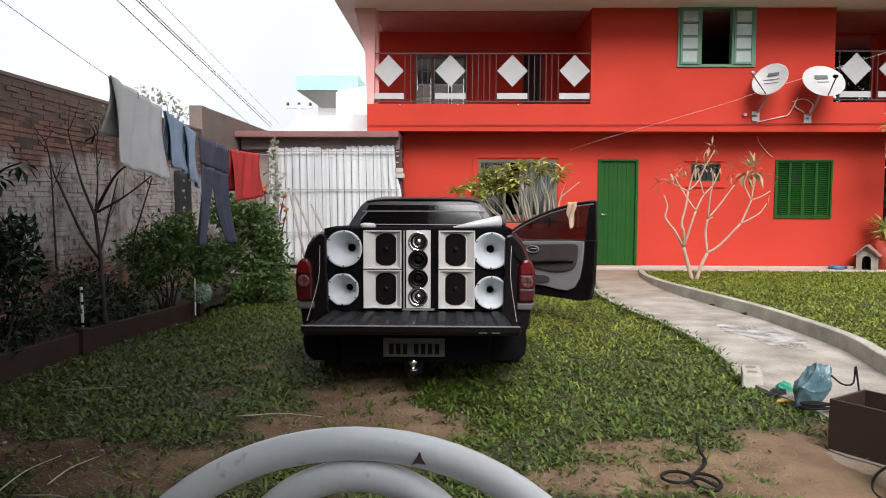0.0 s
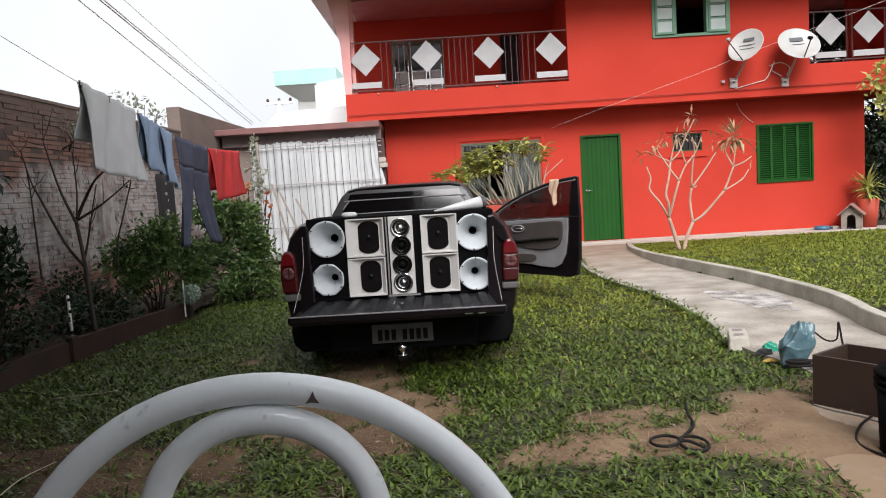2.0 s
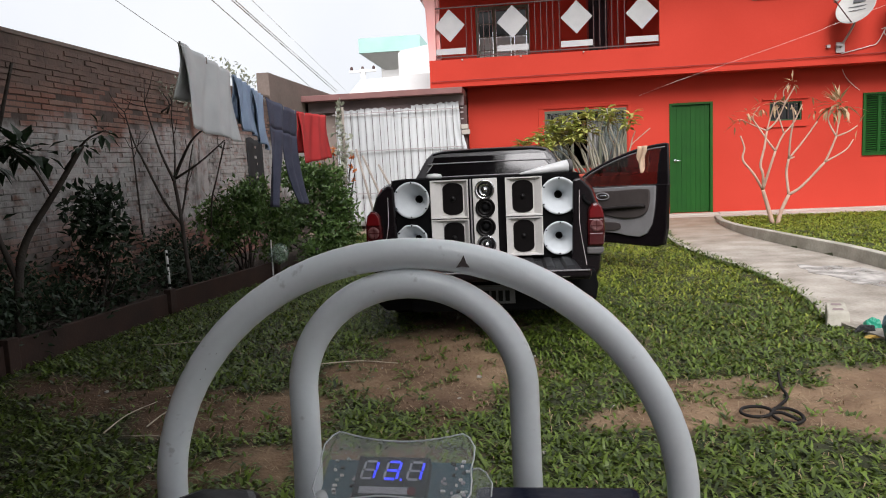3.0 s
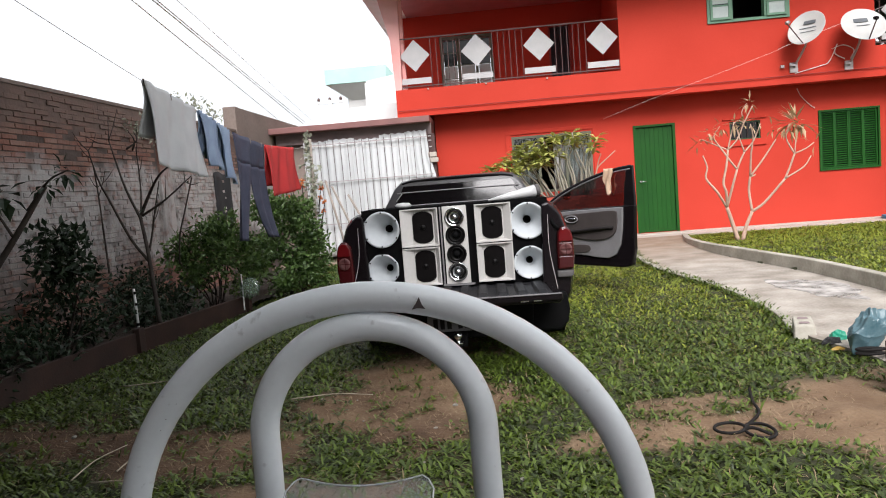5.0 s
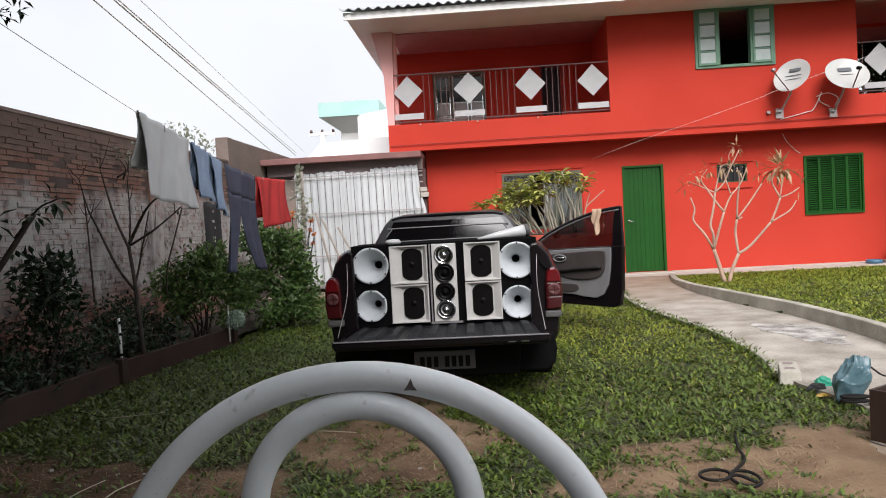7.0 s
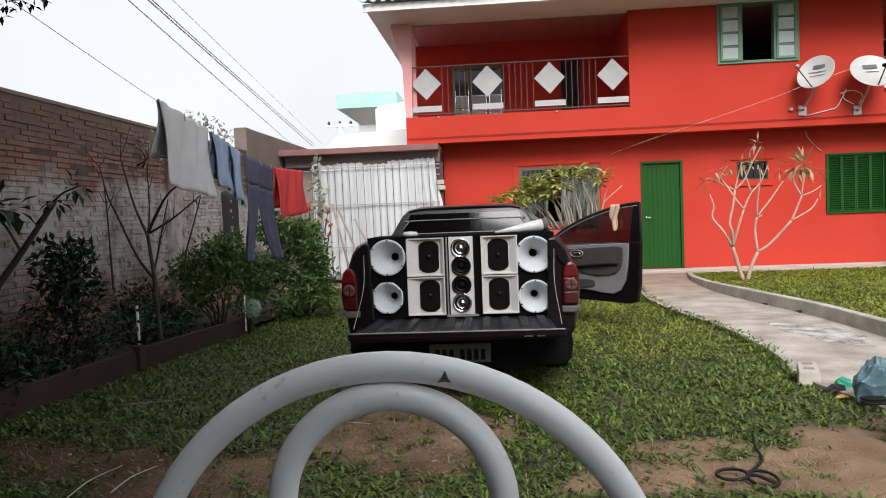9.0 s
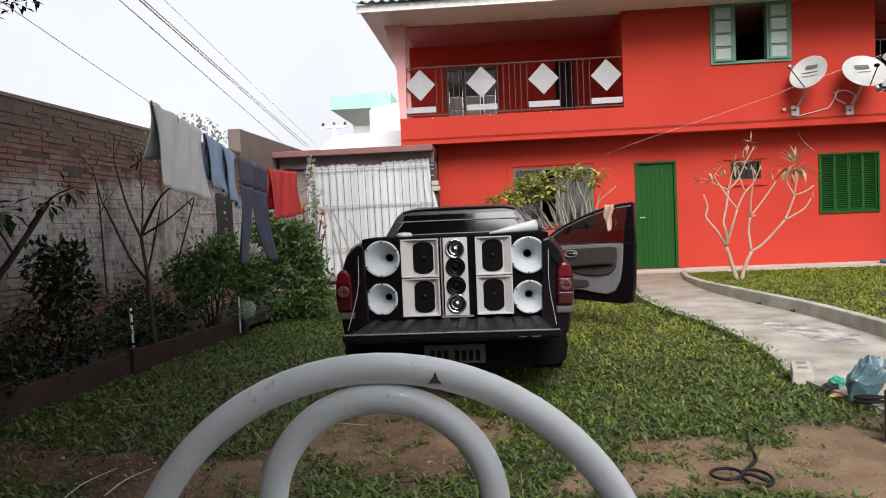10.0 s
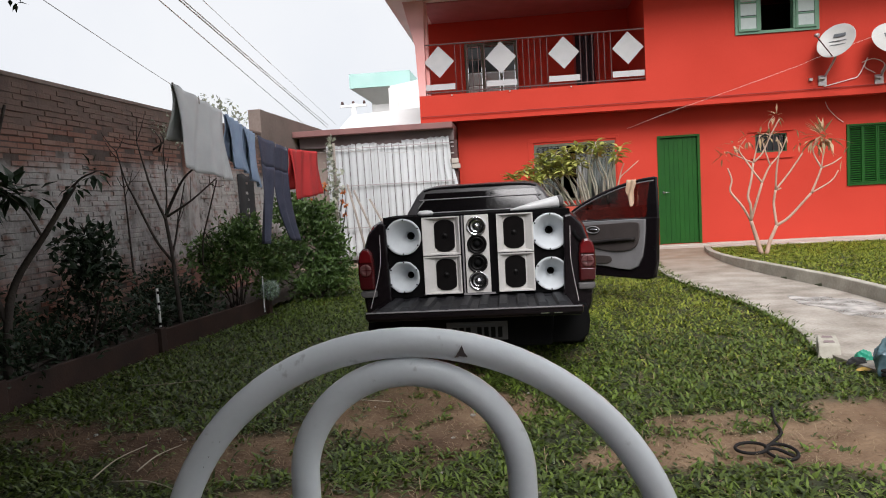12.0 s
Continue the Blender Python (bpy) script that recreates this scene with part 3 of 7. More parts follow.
def blades(name, n, x0, x1, y0, y1, keep, length, width, material, label, lift=0.0):
    """Many grass blades in one mesh: each a bent, tapered strip that leans at random."""
    x, y = NPR.uniform(x0, x1, n), NPR.uniform(y0, y1, n)
    ok = keep(x, y)
    x, y = x[ok], y[ok]
    n = len(x)
    z = lawn_height(x, y) - 0.008 + lift
    a = NPR.uniform(0, 6.283, n)
    lean = NPR.uniform(0.6, 1.5, n)
    ln = length * NPR.uniform(0.5, 1.25, n) * (1.0 + 0.35 * soft_noise(x, y, 13.0) + 0.2 * soft_noise(x + 2, y, 5.0))
    wd = width * NPR.uniform(0.7, 1.3, n)
    dx, dy = np.cos(a), np.sin(a)
    sx, sy = -dy * wd / 2, dx * wd / 2
    h1, r1 = ln * 0.55 * np.cos(lean), ln * 0.55 * np.sin(lean)
    l2 = np.minimum(lean + 0.5, 1.75)
    h2, r2 = h1 + ln * 0.45 * np.cos(l2), r1 + ln * 0.45 * np.sin(l2)
    v = np.empty((n, 5, 3), np.float32)
    v[:, 0] = np.stack([x - sx * 0.6, y - sy * 0.6, z], -1)
    v[:, 1] = np.stack([x + sx * 0.6, y + sy * 0.6, z], -1)
    v[:, 2] = np.stack([x + dx * r1 + sx, y + dy * r1 + sy, z + h1], -1)
    v[:, 3] = np.stack([x + dx * r1 - sx, y + dy * r1 - sy, z + h1], -1)
    v[:, 4] = np.stack([x + dx * r2, y + dy * r2, z + h2], -1)
    k = np.arange(n)[:, None] * 5
    loops = np.concatenate([k + np.array([[0, 1, 2, 3]]), k + np.array([[3, 2, 4]])], 1).ravel().astype(np.int32)
    starts = (np.arange(n)[:, None] * 7 + np.array([[0, 4]])).ravel().astype(np.int32)
    me = bpy.data.meshes.new(name)
    me.vertices.add(n * 5)
    me.vertices.foreach_set("co", v.ravel())
    me.loops.add(n * 7)
    me.loops.foreach_set("vertex_index", loops)
    me.polygons.add(n * 2)
    me.polygons.foreach_set("loop_start", starts)
    me.update(calc_edges=True)
    me.materials.append(material)
    tagged(new(name, me), label, "grass", kind="stuff")


def turf(x, y):
    left = np.interp(y, [p[1] for p in EDGE], [p[0] for p in EDGE])
    left = np.where(y > 8.3, -3.0, left)
    on = (x > left + 0.03) & (x < path_x(PATH_LEFT, np.clip(y, 3.3, 14.4)) - 0.02 + np.where(y < 5.4, 0.06 + 0.05 * np.sin(y * 23), 0.03 * np.sin(y * 17) * np.sin(y * 41)))
    on |= (x > path_x(PATH_RIGHT, np.clip(y, 3.3, 14.4)) + 0.12)
    on &= ~((x < -0.6) & (y > 12.9)) & (y < 13.78)
    tuft = np.clip(soft_noise(x + 1.7, y, 6.1) * soft_noise(x, y + 0.6, 3.7) * 2.4 - 0.12, 0, 0.42)
    patchy = NPR.uniform(0, 1, len(x)) > bareness(x, y) * (0.99 - tuft)
    thin = NPR.uniform(0, 1, len(x)) < 0.70 + 0.20 * soft_noise(x, y, 2.2) + 0.28 * soft_noise(x, y, 9.0)
    return on & patchy & thin


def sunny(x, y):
    """Share of yellower, sunlit-toned blades: more towards the path and the house."""
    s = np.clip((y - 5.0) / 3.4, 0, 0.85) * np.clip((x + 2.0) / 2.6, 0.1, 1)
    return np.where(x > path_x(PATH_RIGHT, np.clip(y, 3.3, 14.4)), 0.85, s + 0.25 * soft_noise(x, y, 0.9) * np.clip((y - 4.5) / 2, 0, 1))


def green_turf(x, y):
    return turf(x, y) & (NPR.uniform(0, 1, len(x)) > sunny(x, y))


def sunlit_yellow_turf(x, y):
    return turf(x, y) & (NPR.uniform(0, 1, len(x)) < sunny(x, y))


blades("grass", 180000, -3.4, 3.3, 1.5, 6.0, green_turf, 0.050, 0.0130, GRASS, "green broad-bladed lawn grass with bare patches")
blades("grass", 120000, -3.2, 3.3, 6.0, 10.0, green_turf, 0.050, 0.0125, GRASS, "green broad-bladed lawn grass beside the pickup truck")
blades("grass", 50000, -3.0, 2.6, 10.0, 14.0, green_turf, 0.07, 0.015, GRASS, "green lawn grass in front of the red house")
blades("grass", 105000, 3.1, 9.5, 6.0, 14.35, green_turf, 0.07, 0.012, GRASS, "bright green lawn grass on the raised lawn")
blades("grass", 150000, 3.1, 9.5, 6.0, 14.35, sunlit_yellow_turf, 0.050, 0.015, GRASS_SUNNY, "yellower short lawn grass, sunlit tone in its colour, on the raised lawn")
blades("grass", 150000, -3.2, 3.3, 4.5, 14.0, sunlit_yellow_turf, 0.050, 0.0135, GRASS_SUNNY, "yellower lawn grass, sunlit tone in its colour, towards the garden path")
blades("grass_litter", 24000, -3.3, 2.6, 2.4, 6.5, lambda x, y: (NPR.uniform(0, 1, len(x)) < 0.25 + 0.6 * bareness(x, y)) & (x < path_x(PATH_LEFT, np.clip(y, 3.3, 14.4)) - 0.05 + 0.28 * ((y > 3.6) & (y < 4.1))),
       0.042, 0.0035, STRAW, "dry straw and clippings strewn on the bare earth", 0.006)


def verge(x, y):
    """A narrow strip along the edge of the path, where longer blades hang over the concrete."""
    return (np.abs(x - path_x(PATH_LEFT, np.clip(y, 3.3, 14.4)) + 0.035) < 0.05 + 0.03 * np.sin(y * 11) * np.sin(y * 29)) & (NPR.uniform(0, 1, len(x)) < 0.75)


blades("grass", 60000, 1.9, 2.65, 5.5, 13.8, verge, 0.070, 0.0115, GRASS, "longer lawn grass hanging over the path edge", 0.012)


def ribbon(left, right, z0, z1):
    """A slab between two lines that run side by side."""
    s, k = Shape(), len(left)
    top = z1 if callable(z1) else (lambda y: z1)
    v = [(*p, z0) for p in left] + [(*p, z0) for p in right] + [(*p, top(p[1])) for p in left] + [(*p, top(p[1])) for p in right]
    f = []
    for i in range(k - 1):
        f += [(2 * k + i, 2 * k + i + 1, 3 * k + i + 1, 3 * k + i), (i, i + 1, 2 * k + i + 1, 2 * k + i), (k + i + 1, k + i, 3 * k + i, 3 * k + i + 1)]
    f += [(0, 2 * k, 3 * k, k), (k - 1, 2 * k - 1, 4 * k - 1, 3 * k - 1)]
    return s.add(v, f)


def smooth_line(line):
    return [(p.x, p.y) for p in bent([(x, y, 0) for x, y in line], 4)]


def path_top(y):
    """The slab sinks level with the earth where it meets the yard."""
    return 0.004 + 0.024 * min(1.0, max(0.0, (y - 4.5) / 0.8))


PL, PR = smooth_line(PATH_LEFT), smooth_line(PATH_RIGHT)
tagged(part("path", ribbon(PL, PR, -0.08, path_top), CONCRETE), "worn pale concrete garden path winding to the door", "path", kind="structure")
kerb_line = [p for p in PR if 4.4 < p[1] < 13.8]
tagged(part("kerb", ribbon([(x - 0.005, y) for x, y in kerb_line], [(x + 0.095, y) for x, y in kerb_line], -0.08, lambda y: 0.165 - 0.10 * min(1.0, max(0.0, (y - 10.0) / 3.6))), KERB, bevel=0.012), "weathered concrete kerb holding up the raised lawn", "kerb", kind="structure")
left_kerb = [p for p in PL if p[1] > 5.5]
tagged(part("kerb", ribbon([(x - 0.055, y) for x, y in left_kerb], [(x + 0.01, y) for x, y in left_kerb], -0.08, 0.031), KERB, bevel=0.01), "low flush concrete edging along the garden path", "kerb", kind="structure")
pad = Shape().box(-4.0, -0.9, 12.95, 14.6, -0.1, 0.03)
tagged(part("pavement", pad, CONCRETE, bevel=0.01), "concrete apron before the shed", "pavement", kind="structure")

tagged(part("pavement", Shape().box(2.4, 9.9, 13.82, 14.4, -0.1, 0.032), PLINTH, bevel=0.01), "pale concrete apron along the foot of the red house", "pavement", kind="structure")

# flower bed
bed = Shape().sheet(14, 40, lambda u, v: (-4.0 + u * (np.interp(3.0 + v * 9, [p[1] for p in EDGE], [p[0] for p in EDGE]) + 4.0), 3.0 + v * 9, 0.10 + 0.03 * math.sin(u * 9 + v * 31) * math.cos(v * 47) - (0.12 * v ** 3)))
tagged(part("flower_bed", bed, BED_SOIL, smooth=True), "dark soil of the flower bed along the brick wall", "flower bed", kind="structure")
edging = thing("bed_edging", (-3.1, 6, 0), "low brown board edging round the flower bed", "garden edging", kind="structure")
for i in range(3):
    (xa, ya), (xb, yb) = EDGE[i], EDGE[i + 1]
    s = Shape()
    d = Vector((xb - xa, yb - ya, 0)).normalized()
    nrm = Vector((-d.y, d.x, 0)) * 0.045
    a, b = Vector((xa, ya, -0.05)) + d * 0.01, Vector((xb, yb, -0.05)) - d * 0.01
    s.add([a, b, b + nrm, a + nrm, a + Vector((0, 0, 0.24)), b + Vector((0, 0, 0.23)), b + nrm + Vector((0, 0, 0.23)), a + nrm + Vector((0, 0, 0.24))], [(3, 2, 1, 0), (4, 5, 6, 7), (0, 1, 5, 4), (1, 2, 6, 5), (2, 3, 7, 6), (3, 0, 4, 7)])
    part("board", s, EDGING, edging, bevel=0.006)
    part("peg", Shape().box(xb - 0.03, xb + 0.03, yb - 0.05, yb + 0.05, -0.05, 0.215), EDGING, edging, bevel=0.005)

# ---- red house ----
house = thing("wall_house", (3.5, 14.6, 0), "two-storey red-painted house with green joinery and a deep eave", "house", kind="structure")


def wall_with_holes(x0, x1, z0, z1, y0, y1, holes):
    """A wall slab along x, built of blocks round its openings."""
    s = Shape()
    cuts = sorted({x0, x1, *[h[0] for h in holes], *[h[1] for h in holes]})
    for a, b in zip(cuts, cuts[1:]):
        zs = sorted((h[2], h[3]) for h in holes if h[0] <= a + 1e-6 and h[1] >= b - 1e-6)
        z = z0
        for lo, hi in zs:
            if lo > z:
                s.box(a, b, y0, y1, z, lo)
            z = hi
        if z < z1:
            s.box(a, b, y0, y1, z, z1)
    return s


GW = (0.52, 2.08, 1.0, 2.13)
DOOR = (2.88, 3.68, 0.05, 2.15)
SW = (4.71, 5.29, 1.72, 2.07)
SH = (6.36, 7.48, 1.0, 2.15)
UW = (4.23, 5.69, 3.85, 4.97)
part("ground_floor_wall", wall_with_holes(-0.97, 8.5, -0.1, 2.66, 14.6, 14.78, [GW, DOOR, SW, SH]), RED, house)
part("side_wall", Shape().box(8.32, 8.5, 14.78, 21, -0.1, 2.66), RED, house)
part("side_wall", Shape().box(-0.97, -0.8, 14.78, 21, -0.1, 2.66), RED, house)
part("plinth", Shape().box(-0.97, 2.86, 14.56, 14.598, -0.1, 0.06).box(3.76, 8.52, 14.40, 14.598, -0.1, 0.05), PLINTH, house, "pale concrete strip along the wall foot", bevel=0.008)
part("floor_slab", Shape().box(-1.63, 9.6, 14.1, 21, 2.66, 2.80).box(-1.63, 9.6, 14.085, 14.1, 2.645, 2.70), RED, house)
part("upper_wall", wall_with_holes(2.62, 7.18, 2.80, 5.0, 14.1, 14.28, [UW]), RED, house)
part("parapet", Shape().box(-1.63, 2.62, 14.1, 14.22, 2.80, 3.16), RED, house)
part("parapet", Shape().box(7.18, 9.6, 14.1, 14.22, 2.80, 3.20), RED, house)
part("balcony_side_wall", Shape().box(2.62, 2.78, 14.28, 15.9, 2.80, 4.93), RED, house)
part("balcony_side_wall", Shape().box(7.02, 7.18, 14.28, 16.9, 2.80, 5.0), RED, house)
part("balcony_back_wall", wall_with_holes(-1.63, 2.78, 2.80, 4.93, 15.9, 16.08, [(-0.83, 0.30, 2.95, 4.45), (1.48, 1.95, 2.80, 4.50)]), RED, house)
part("corner_post", Shape().prism([(-1.63, 3.16), (-1.50, 3.16), (-1.46, 4.95), (-1.86, 4.95), (-1.66, 4.1)], 0.2, upright(0, 14.30, 0)), PINK, house, "faded pink flared corner post")
part("corner_post", Shape().box(-1.49, -1.42, 14.24, 14.40, 3.16, 4.95), PINK, house)
part("balcony_back_wall", wall_with_holes(7.18, 9.6, 2.8, 4.95, 16.0, 16.15, [(7.22, 9.02, 2.86, 4.90)]), RED, house)
part("balcony_side_wall", Shape().box(9.42, 9.6, 14.22, 16.0, 2.8, 4.95), RED, house)
part("soffit", Shape().box(-2.15, 10.2, 13.15, 14.3, 4.95, 5.0).box(-2.15, -1.5, 14.3, 21.5, 4.95, 5.0), WHITE, house, "pale grey eave lining")
part("balcony_ceiling", Shape().box(-1.5, 10.2, 14.3, 21.5, 4.93, 5.0), PLUM, house, "plum ceiling boards, colour lifted for the haze")


def roof_shape():
    s = Shape()
    n = 190

    def fn(u, v):
        x = -2.25 + u * 12.6
        return (x, 13.0 + v * 4.8, 5.09 + v * 1.35 + 0.022 * math.sin(x * 35.5))
    return s.sheet(n * 4, 1, fn)


roof = part("roof", roof_shape(), FIBRO, house, "grey corrugated fibre-cement roof", smooth=True, solid=0.012)
part("fascia", Shape().box(-2.2, 10.25, 13.10, 13.14, 4.93, 5.06), WHITE, house)
part("lintel_trim", Shape().box(0.40, 2.16, 14.575, 14.598, 2.17, 2.24).box(0.40, 0.50, 14.575, 14.598, 0.92, 2.17).box(2.10, 2.16, 14.575, 14.598, 0.92, 2.17), RED, house, bevel=0.005)
part("sill_trim", Shape().box(4.58, 5.40, 14.57, 14.598, 2.11, 2.135).box(4.62, 5.38, 14.57, 14.598, 1.60, 1.625), RED, house)
for hx, hz in ((5.52, 2.96),):
    part("bracket", Shape().box(hx - 0.03, hx + 0.03, 14.04, 14.1, hz - 0.025, hz + 0.025), GALVANISED, house)
for vx in (-1.0, 0.1, 1.25):
    part("drain_spout", Shape().tube([(vx, 14.1, 3.145), (vx, 14.06, 3.14)], 0.016, 10), PLINTH, house)
tagged(part("ceiling_interior", Shape().box(-0.8, 8.3, 17.5, 17.6, 0, 2.6), DARK_ROOM), "inner wall behind the windows, coloured dark for the unlit room", "wall", kind="structure")
tagged(part("wall_upper_inner", Shape().box(2.8, 7.0, 16.6, 16.7, 2.8, 5.0), DARK_ROOM), "inner wall upstairs, coloured dark for the unlit room", "wall", kind="structure")
# unseen wall, roof, floor and post, added to shade the near yard
tagged(part("wall_south", Shape().box(-6.0, 1.1, -3.2, -3.0, -0.1, 2.75), SHADE_BOARDS), "plain unseen wall added behind the chair to block light", "wall", kind="structure")
tagged(part("ceiling", Shape().box(-6.0, -1.15, -3.2, 4.4, 2.75, 2.87).box(-1.15, -0.3, -3.2, 3.9, 2.75, 2.87).box(-0.3, 1.1, -3.2, -0.2, 2.75, 2.87), SHADE_BOARDS), "plain unseen roof added to shade the chair and left foreground", "ceiling", kind="structure")
tagged(part("floor", Shape().box(-4.0, 3.2, -3.0, 1.4, -0.1, 0.0), DARK_FLOOR), "plain unseen floor added under the chair, dark to cut bounce", "floor", kind="structure")
tagged(part("added_roof_post", Shape().box(0.95, 1.05, -0.4, -0.3, 0.0, 2.75), WHITE, bevel=0.005), "plain unseen post under the added roof", "post", kind="structure")


def frame_shape(x0, x1, z0, z1, y0, y1, w):
    return Shape().box(x0, x0 + w, y0, y1, z0, z1).box(x1 - w, x1, y0, y1, z0, z1).box(x0 + w, x1 - w, y0, y1, z1 - w, z1).box(x0 + w, x1 - w, y0, y1, z0, z0 + w)


tagged(part("wall_east", Shape().box(8.5, 14, 17.0, 17.2, -0.1, 1.9), RENDER_COAT), "plain brown wall beyond the corner of the house", "wall", kind="structure")

# door
door = thing("door_1", (3.28, 14.62, 0.05), "closed green plank door in a dark frame", "door", kind="structure")
part("door_frame", Shape().box(2.88, 2.93, 14.585, 14.72, 0.05, 2.15).box(3.63, 3.68, 14.585, 14.72, 0.05, 2.15).box(2.93, 3.63, 14.585, 14.72, 2.11, 2.15), GREEN, door)
plank = Shape().box(0, 0.0835, 0, 0.03, 0, 2.04).mesh("plank")
plank.materials.append(GREEN)
for i in range(8):
    part("plank", plank, GREEN, door, at=Matrix.Translation((2.935 + i * 0.0868, 14.63 + 0.002 * (i % 2), 0.06)))
part("door_leaf", Shape().box(2.93, 3.63, 14.655, 14.68, 0.055, 2.105), GREEN_DARK, door)
part("door_handle", Shape().tube([(2.985, 14.63, 1.06), (2.985, 14.57, 1.06), (3.08, 14.57, 1.06)], 0.011, 8).lathe([(0, 0), (0.025, 0), (0.025, 0.008), (0, 0.008)], upright(2.985, 14.63, 1.06), 14), CHROME, door, "small steel lever handle", smooth=True)
tagged(part("door_step", Shape().box(2.7, 3.75, 14.25, 14.6, -0.05, 0.045), PLINTH, bevel=0.01), "low concrete doorstep", "step", kind="structure")

# louvred shutter window
shutter = thing("window_1", (6.92, 14.6, 1.0), "closed green louvred shutter window", "window", kind="structure")
part("window_frame", frame_shape(6.36, 7.48, 1.0, 2.15, 14.57, 14.72, 0.035), GREEN, shutter)
slat = Shape().box(-0.118, 0.118, -0.014, 0.014, -0.004, 0.004, pose(0, 0, 0, 38)).mesh("slat")
slat.materials.append(GREEN)
for k in range(4):
    x0 = 6.40 + k * 0.2605
    part("leaf", frame_shape(x0, x0 + 0.258, 1.04, 2.11, 14.60 + 0.004 * (k % 2), 14.635, 0.026), GREEN, shutter)
    for i in range(24):
        part("slat", slat, GREEN, shutter, at=Matrix.Translation((x0 + 0.129, 14.62, 1.085 + i * 0.0425)))
# dark sheet painted for the shade behind the slats
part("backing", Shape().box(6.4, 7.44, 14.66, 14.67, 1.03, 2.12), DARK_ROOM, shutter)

# small window with bars
small = thing("window_2", (5.0, 14.6, 1.72), "small dark barred window with a red surround", "window", kind="structure")
part("window_frame", frame_shape(4.71, 5.29, 1.72, 2.07, 14.62, 14.70, 0.025), GREEN_DARK, small)
part("pane", Shape().box(4.74, 5.26, 14.68, 14.69, 1.75, 2.04), DARK_PANE, small)
for i in range(4):
    part("bar", Shape().tube([(4.83 + i * 0.115, 14.64, 1.74), (4.83 + i * 0.115, 14.64, 2.05)], 0.006, 6), IRON, small)

# curtained window behind the planter
wide = thing("window_3", (1.3, 14.6, 1.0), "wide green-framed window with grey curtains inside", "window", kind="structure")
part("window_frame", frame_shape(0.52, 2.08, 1.0, 2.13, 14.60, 14.70, 0.05).box(1.02, 1.07, 14.61, 14.69, 1.05, 2.08).box(1.55, 1.60, 14.61, 14.69, 1.05, 2.08), OLIVE, wide)
for a, b in ((0.57, 1.02), (1.60, 2.03)):
    part("pane", Shape().box(a, b, 14.65, 14.655, 1.05, 2.08), glass("window_glass", (0.85, 0.88, 0.87)), wide)
for a, b in ((0.57, 0.98), (1.35, 2.05)):
    part("curtain", Shape().sheet(60, 2, lambda u, v, a=a, b=b: (a + (b - a) * u, 14.85 + 0.03 * math.sin(u * (b - a) * 70), 0.95 + 1.2 * v)), CURTAIN, wide, smooth=True, solid=0.004)

# upstairs casement window, open
case = thing("window_4", (4.96, 14.1, 3.85), "open green casement window with frosted panes", "window", kind="structure")
part("window_frame", frame_shape(4.23, 5.69, 3.85, 4.97, 14.07, 14.2, 0.05), GREEN_PALE, case)
for x0 in (4.28, 5.28):
    cf = frame_shape(x0, x0 + 0.36, 3.90, 4.92, 14.04, 14.08, 0.04)
    for i in range(1, 4):
        cf.box(x0 + 0.04, x0 + 0.32, 14.045, 14.075, 3.90 + i * 0.255 - 0.012, 3.90 + i * 0.255 + 0.012)
    cs = part("casement", cf, GREEN_PALE, case)
    for i in range(4):
        part("pane", Shape().box(x0 + 0.04, x0 + 0.32, 14.058, 14.064, 3.935 + i * 0.25, 4.14 + i * 0.25), FROST, cs)
part("jamb", Shape().box(4.64, 4.68, 14.06, 14.2, 3.9, 4.92).box(5.24, 5.28, 14.06, 14.2, 3.9, 4.92), GREEN_PALE, case)

# window and door on the balcony's back wall
bw = thing("window_5", (-0.27, 15.9, 2.95), "dull green balcony window with small dim panes", "window", kind="structure")
part("window_frame", frame_shape(-0.83, 0.30, 2.95, 4.45, 15.87, 15.99, 0.06).box(-0.47, -0.41, 15.88, 15.98, 3.01, 4.39).box(-0.09, -0.03, 15.88, 15.98, 3.01, 4.39), OLIVE, bw)
for a, b in ((-0.77, -0.47), (-0.41, -0.09), (-0.03, 0.24)):
    for i in range(5):
        part("pane", Shape().box(a + 0.012, b - 0.012, 15.92, 15.93, 3.02 + i * 0.275, 3.27 + i * 0.275), FROST if i in (1, 2) else DARK_PANE, bw)
    for i in range(1, 5):
        part("glazing_bar", Shape().box(a, b, 15.91, 15.94, 3.002 + i * 0.275, 3.018 + i * 0.275), OLIVE, bw)
bd = thing("door_2", (1.71, 15.95, 2.80), "dark balcony door standing in shade", "door", kind="structure")
# leaf takes the dark room colour for the balcony's shade
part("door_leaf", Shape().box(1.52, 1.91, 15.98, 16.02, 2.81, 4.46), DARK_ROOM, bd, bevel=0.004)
part("door_frame", Shape().box(1.48, 1.52, 15.88, 16.04, 2.80, 4.50).box(1.91, 1.95, 15.88, 16.04, 2.80, 4.50).box(1.52, 1.91, 15.88, 16.04, 4.46, 4.50), RED_DARK, bd)


